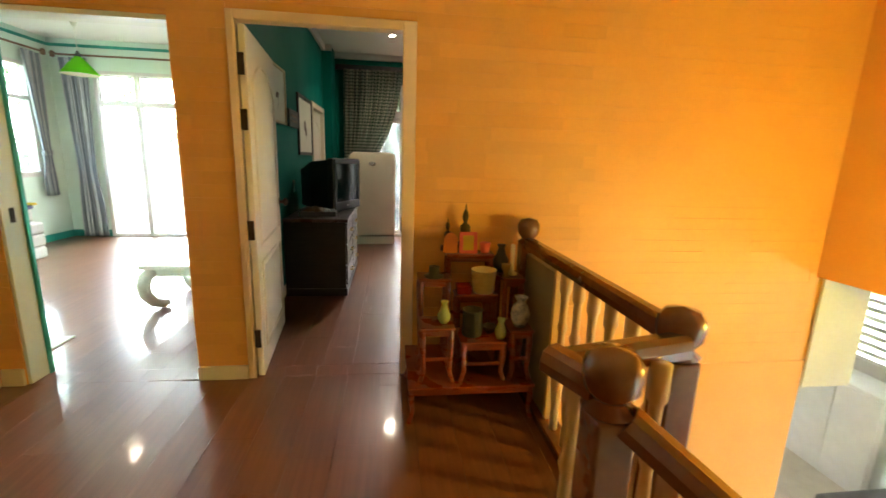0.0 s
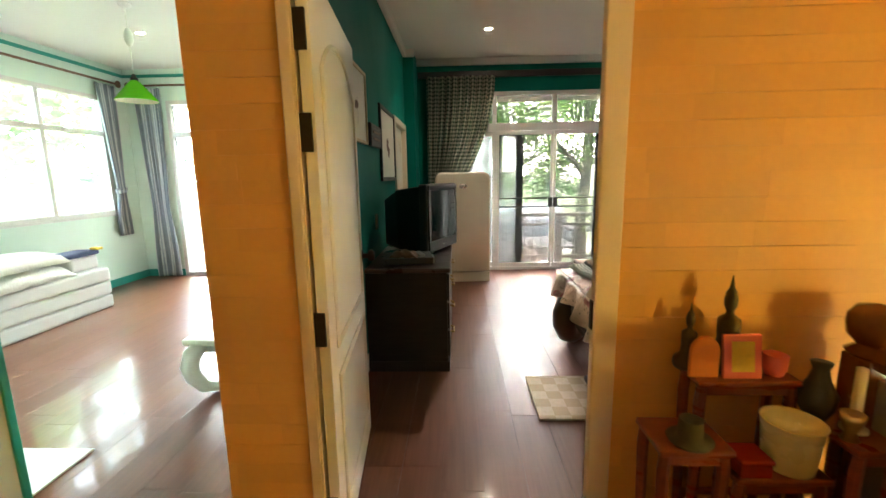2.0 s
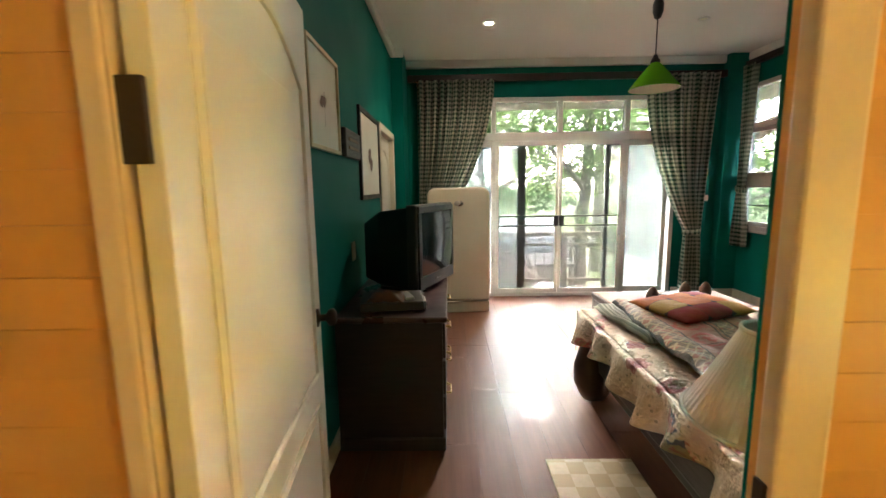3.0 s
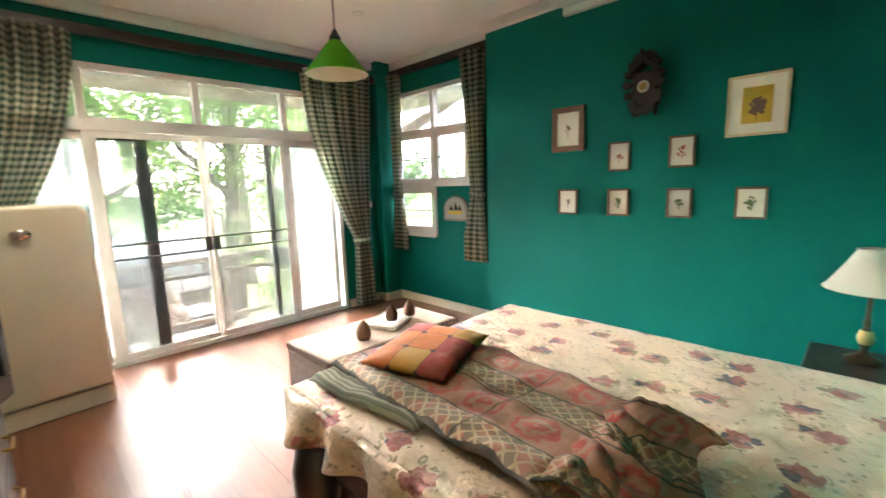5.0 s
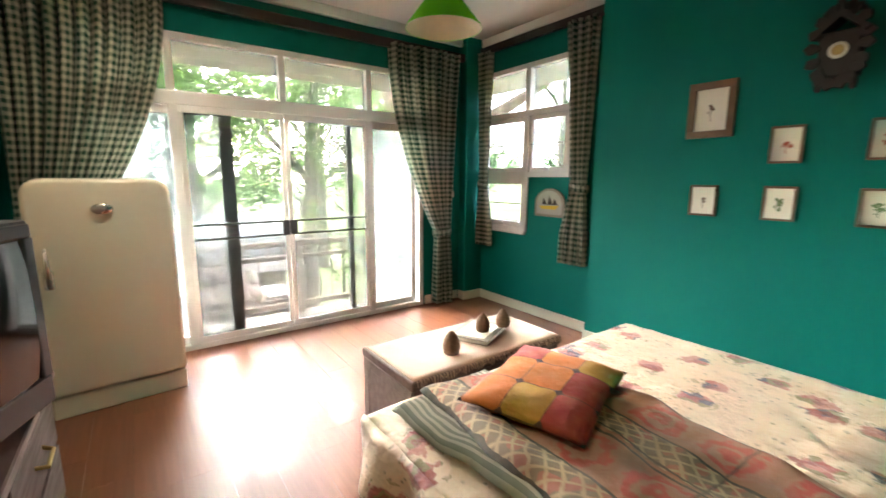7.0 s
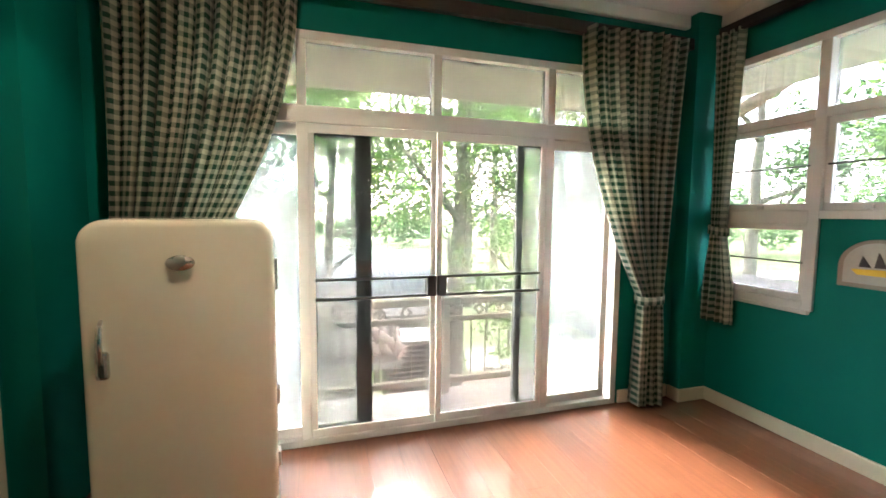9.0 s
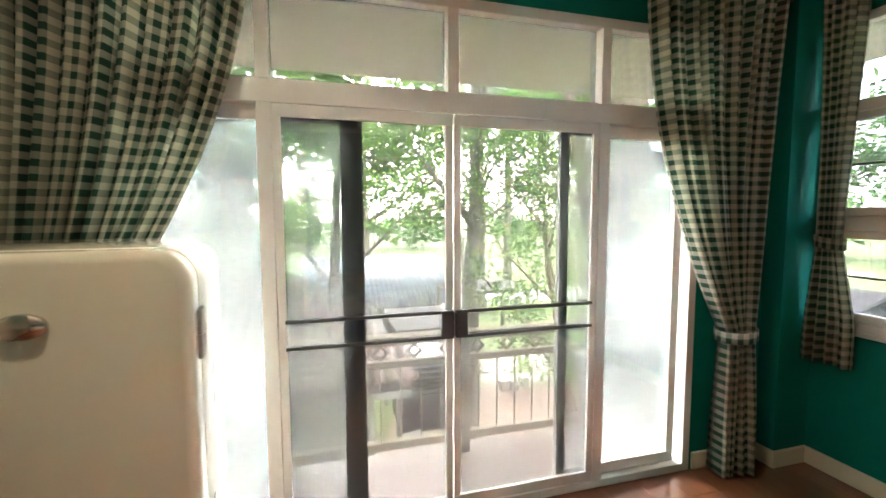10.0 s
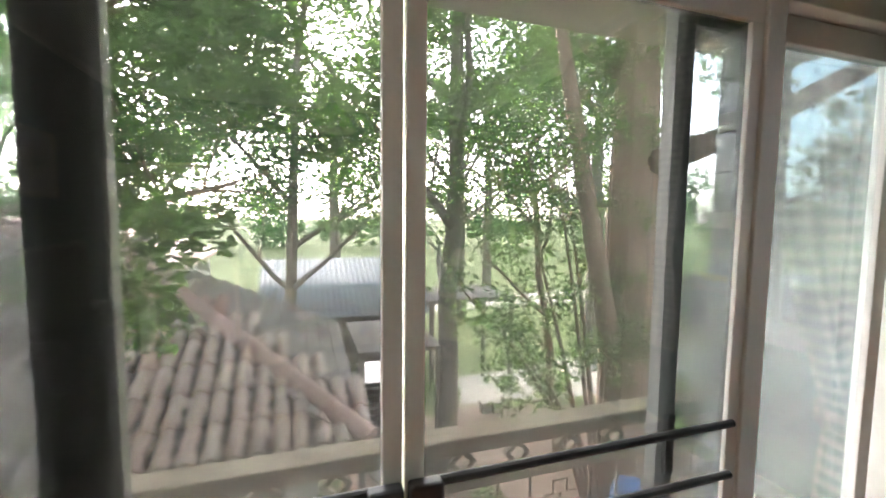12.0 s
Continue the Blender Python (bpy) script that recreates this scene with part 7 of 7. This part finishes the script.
tree("tall tree with a thick rough brown trunk", 6.02, 12.2, 0.50, 10.5, 9, 11, 12000, 0.075, LEAF, BARK, 1.0, 4.2)
tree("tall slim tree with a pale trunk", 3.35, 13.4, 0.20, 8.5, 7, 5, 8500, 0.075, LEAF, PALEBARK, 0.9, 4.0, (0.2, 0.1))
tree("leafy tree leaning over the tiled roof", 0.6, 17.2, 0.16, 7.5, 8, 8, 10000, 0.08, LEAF, PALEBARK, 1.2, 2.6, (0.5, -1.6))
tree("young many branched tree beside the large trunk", 5.4, 13.0, 0.09, 5.6, 10, 21, 8000, 0.06, LEAF, BARK, 1.0, 2.2, (-0.7, 0.2))
# boughs hanging close to the balcony
bough = thing("overhanging_bough", "dark leafy bough hanging over the roof", "bough")
bmb, cb = bmesh.new(), []
rngb = random.Random(33)
root = Vector((-2.35, 15.3, 4.4))
for k in range(12):
    end = Vector((rngb.uniform(-0.9, 1.7), rngb.uniform(9.9, 11.4), (3.6, 3.0, 2.5, 2.1, 3.8, 3.2)[k % 6] + rngb.uniform(-0.3, 0.3)))
    if k >= 9:
        end = Vector(((0.0, 0.25, -0.35)[k - 9], 10.3, (0.75, 1.35, 1.1)[k - 9]))
    mid = root.lerp(end, 0.55) + Vector((rngb.uniform(-0.3, 0.3), 0.2, 0.55))
    pts = [root.lerp(mid, t).lerp(mid.lerp(end, t), t) for t in (0, 0.2, 0.4, 0.6, 0.8, 1.0)]
    tube(pts, [0.06, 0.045, 0.035, 0.025, 0.015, 0.006], 6, bmb)
    cb += [(*pts[3], 0.4), (*pts[4], 0.46), (*pts[5], 0.42)]
part("branches", bmb, BARK, bough, "", True)
leaves("crown", cb, 9500, 0.07, LEAF, bough, 4)
# thin stems fanning up beside the large trunk
ms = thing("multi_stem_shrub", "slender many stemmed tree with sparse bright leaves", "tree")
bms, cs = bmesh.new(), []
for k in range(9):
    foot = Vector((5.25 + 0.07 * k, 12.1 + 0.05 * (k % 3), GZ))
    tip = Vector((3.3 + 0.42 * k, 12.2 + rngb.uniform(-0.4, 0.5), 0.6 + rngb.uniform(-0.8, 2.4)))
    mid = Vector((foot.x + (tip.x - foot.x) * 0.30, foot.y, -1.0))
    pts = [foot.lerp(mid, t).lerp(mid.lerp(tip, t), t) for t in (0, 0.17, 0.34, 0.5, 0.67, 0.84, 1.0)]
    tube(pts, [0.06, 0.05, 0.042, 0.035, 0.028, 0.018, 0.008], 7, bms)
    for q, r in ((3, 0.28), (4, 0.4), (5, 0.5), (6, 0.55)):
        cs.append((*pts[q], r))
        side_way = Vector((rngb.uniform(-1, 0.4), rngb.uniform(-0.5, 0.5), rngb.uniform(0, 0.7)))
        tube([pts[q], pts[q] + side_way * 0.4, pts[q] + side_way * 0.75 + Vector((0, 0, 0.1))], [0.02, 0.012, 0.005], 5, bms)
        cs.append((*(pts[q] + side_way * 0.75), 0.36))
part("stems", bms, BARK, ms, "", True)
leaves("crown", cs, 4500, 0.062, LEAF, ms, 44)
# leaning limb of the large trunk
lb = thing("leaning_limb", "thick limb rising beside the large trunk", "bough")
part("limb", tube([(5.95, 12.1, -1.4), (5.55, 12.1, -0.2), (5.25, 12.15, 1.2), (5.0, 12.3, 2.8), (4.75, 12.5, 4.6)], [0.19, 0.16, 0.14, 0.12, 0.09], 12), BARK, lb, "", True)
tree("tree whose boughs reach over the tiled roof", -2.6, 15.8, 0.22, 8.5, 8, 14, 11000, 0.075, LEAFDARK, BARK, 1.0, 3.0, (0.3, -0.6))
for k, (x, y, g, h, s) in enumerate(((9.5, 17.5, 0.25, 9, 0.13), (13.0, 22, 0.3, 10, 0.17), (7.5, 24, 0.3, 11, 0.17), (2.5, 27, 0.3, 11, 0.18), (-4.5, 22, 0.3, 10, 0.16), (-10, 27, 0.3, 11, 0.18), (18, 18, 0.3, 10, 0.17), (19, 9.5, 0.3, 10, 0.16), (14, 6.5, 0.25, 8.5, 0.14), (24, 13, 0.3, 11, 0.2), (12, 31, 0.3, 12, 0.2), (-9.5, 6.5, 0.3, 9, 0.16), (-12, 12, 0.3, 10, 0.18))):
    tree("leafy garden tree beyond the yard", x, y, g, h, 7, 40 + k, 3600, s, LEAF if k % 2 else LEAFDARK, PALEBARK, 1.1, 2.0)
rngw = np.random.default_rng(2)
woods = thing("far_woods", "hazy belt of far trees behind the fields", "woods", kind="stuff")
cl = [(60 * math.cos(a) + rngw.uniform(-5, 5), 10 + 60 * math.sin(a) + rngw.uniform(-5, 5), GZ + rngw.uniform(1.5, 7), rngw.uniform(2.0, 4.0)) for a in np.linspace(-0.9, 4.0, 130)]
leaves("foliage", cl, 26000, 0.5, LEAFDARK, woods, 9)
bush = thing("shrubs", "low green shrubs at the edge of the yard", "shrubs", kind="stuff")
leaves("foliage", [(4.2, 15.9, -2.6, 0.4), (5.6, 15.5, -2.45, 0.28), (3.6, 12.1, -2.75, 0.35), (2.9, 11.7, -2.8, 0.3), (7.4, 13.4, -2.5, 0.6), (6.9, 15.6, -2.6, 0.5), (8.4, 12.2, -2.5, 0.7)], 3800, 0.06, LEAF, bush, 12)

# ---- floor planks and wall bricks ----
def unit_box(name, m, bevel=0.0):
    me = bpy.data.meshes.new(name)
    bm = box(0, 0, 0, 1, 1, 1)
    bm.to_mesh(me)
    bm.free()
    me.materials.append(m)
    return me


def put(me, name, parent, x0, y0, z0, x1, y1, z1):
    ob = new(name, me)
    ob.location, ob.scale = (x0, y0, z0), (x1 - x0, y1 - y0, z1 - z0)
    ob.parent = parent
    return ob


PLANK = unit_box("floor_plank", FLOORWOOD)


def planks(parent, x0, x1, y0, y1, seed, wide=0.192, long=1.21):
    rng = random.Random(seed)
    x = x0
    while x < x1 - 0.01:
        xb = min(x + wide, x1)
        y = y0 - rng.uniform(0.1, 0.9) * long
        while y < y1 - 0.01:
            a, b2 = max(y, y0), min(y + long, y1)
            if b2 - a > 0.02:
                put(PLANK, "floor_plank", parent, x + 0.0006, a + 0.0006, -0.012, xb - 0.0006, b2 - 0.0006, 0.0)
            y += long
        x = xb


for nm, lab, spans in (
    ("floor_bedroom", "glossy reddish brown laminate floor", ((-0.75, XR, 2.79, 5.75), (-0.75, XW, 5.75, 7.48), (-0.585, 0.392, 2.65, 2.79))),
    ("floor_mint_room", "glossy reddish brown laminate floor of the mint room", ((-4.6, -0.872, 2.79, 7.3), (-1.785, -0.866, 2.65, 2.79))),
    ("floor_hall", "glossy reddish brown laminate floor of the hall", ((-1.92, 1.1, -2.5, 2.65),)),
):
    fl = tagged(thing(nm, lab, "floor"), kind="structure")
    for k, s in enumerate(spans):
        planks(fl, *s, seed=k + len(nm))

BRICK = unit_box("brick", ORANGE)
bw = tagged(thing("wall_brick_facing", "orange painted thin brick facing round the doorways", "wall"), kind="structure")
rng = random.Random(17)
left_v, left_f = [], []
course, blen = 0.072, 0.34
row = 0
zc = 0.0
while zc < 2.9:
    z1 = min(zc + course, 2.9)
    x = -1.92 - (0.5 * blen if row % 2 else 0) + rng.uniform(-0.03, 0.03)
    while x < 3.15:
        ln = blen * rng.choice((1, 1, 0.75))
        spans = [(max(x, -1.92), min(x + ln, 3.15))]
        for d0, d1, _, top in DOORS:
            if zc < top - 0.02:
                spans = [s for a, b2 in spans for s in ((a, min(b2, d0)), (max(a, d1), b2)) if s[1] - s[0] > 0.015]
        for a, b2 in spans:
            if b2 - a < 0.015:
                continue
            g = rng.choice((0.0001, 0.0002, 0.0004, 0.0010))
            y0 = HY + rng.choice((0.0, 0.0002, 0.0005, 0.0009))
            if 0.1 < zc < 2.2 and (a < -0.5 or 0.3 < a < 1.35):
                put(BRICK, "brick", bw, a + 0.0001, y0, zc + g, b2 - 0.0001, HY + 0.012, z1 - g)
            else:
                n0 = len(left_v)
                left_v.extend([(px, py, pz) for px in (a + g, b2 - g) for py in (y0, HY + 0.012) for pz in (zc + g, z1 - g)])
                left_f.extend([[n0 + i for i in f] for f in ((0, 1, 5, 4), (2, 6, 7, 3), (0, 2, 3, 1), (4, 5, 7, 6), (1, 3, 7, 5), (0, 4, 6, 2))])
        x += ln
    zc, row = z1, row + 1
bmx = bpy.data.meshes.new("bricks_upper")
bmx.from_pydata(left_v, [], left_f)
bmx.materials.append(ORANGE)
far_bricks = new("bricks_upper", bmx)
far_bricks.parent = bw
tagged(far_bricks, kind="stuff")
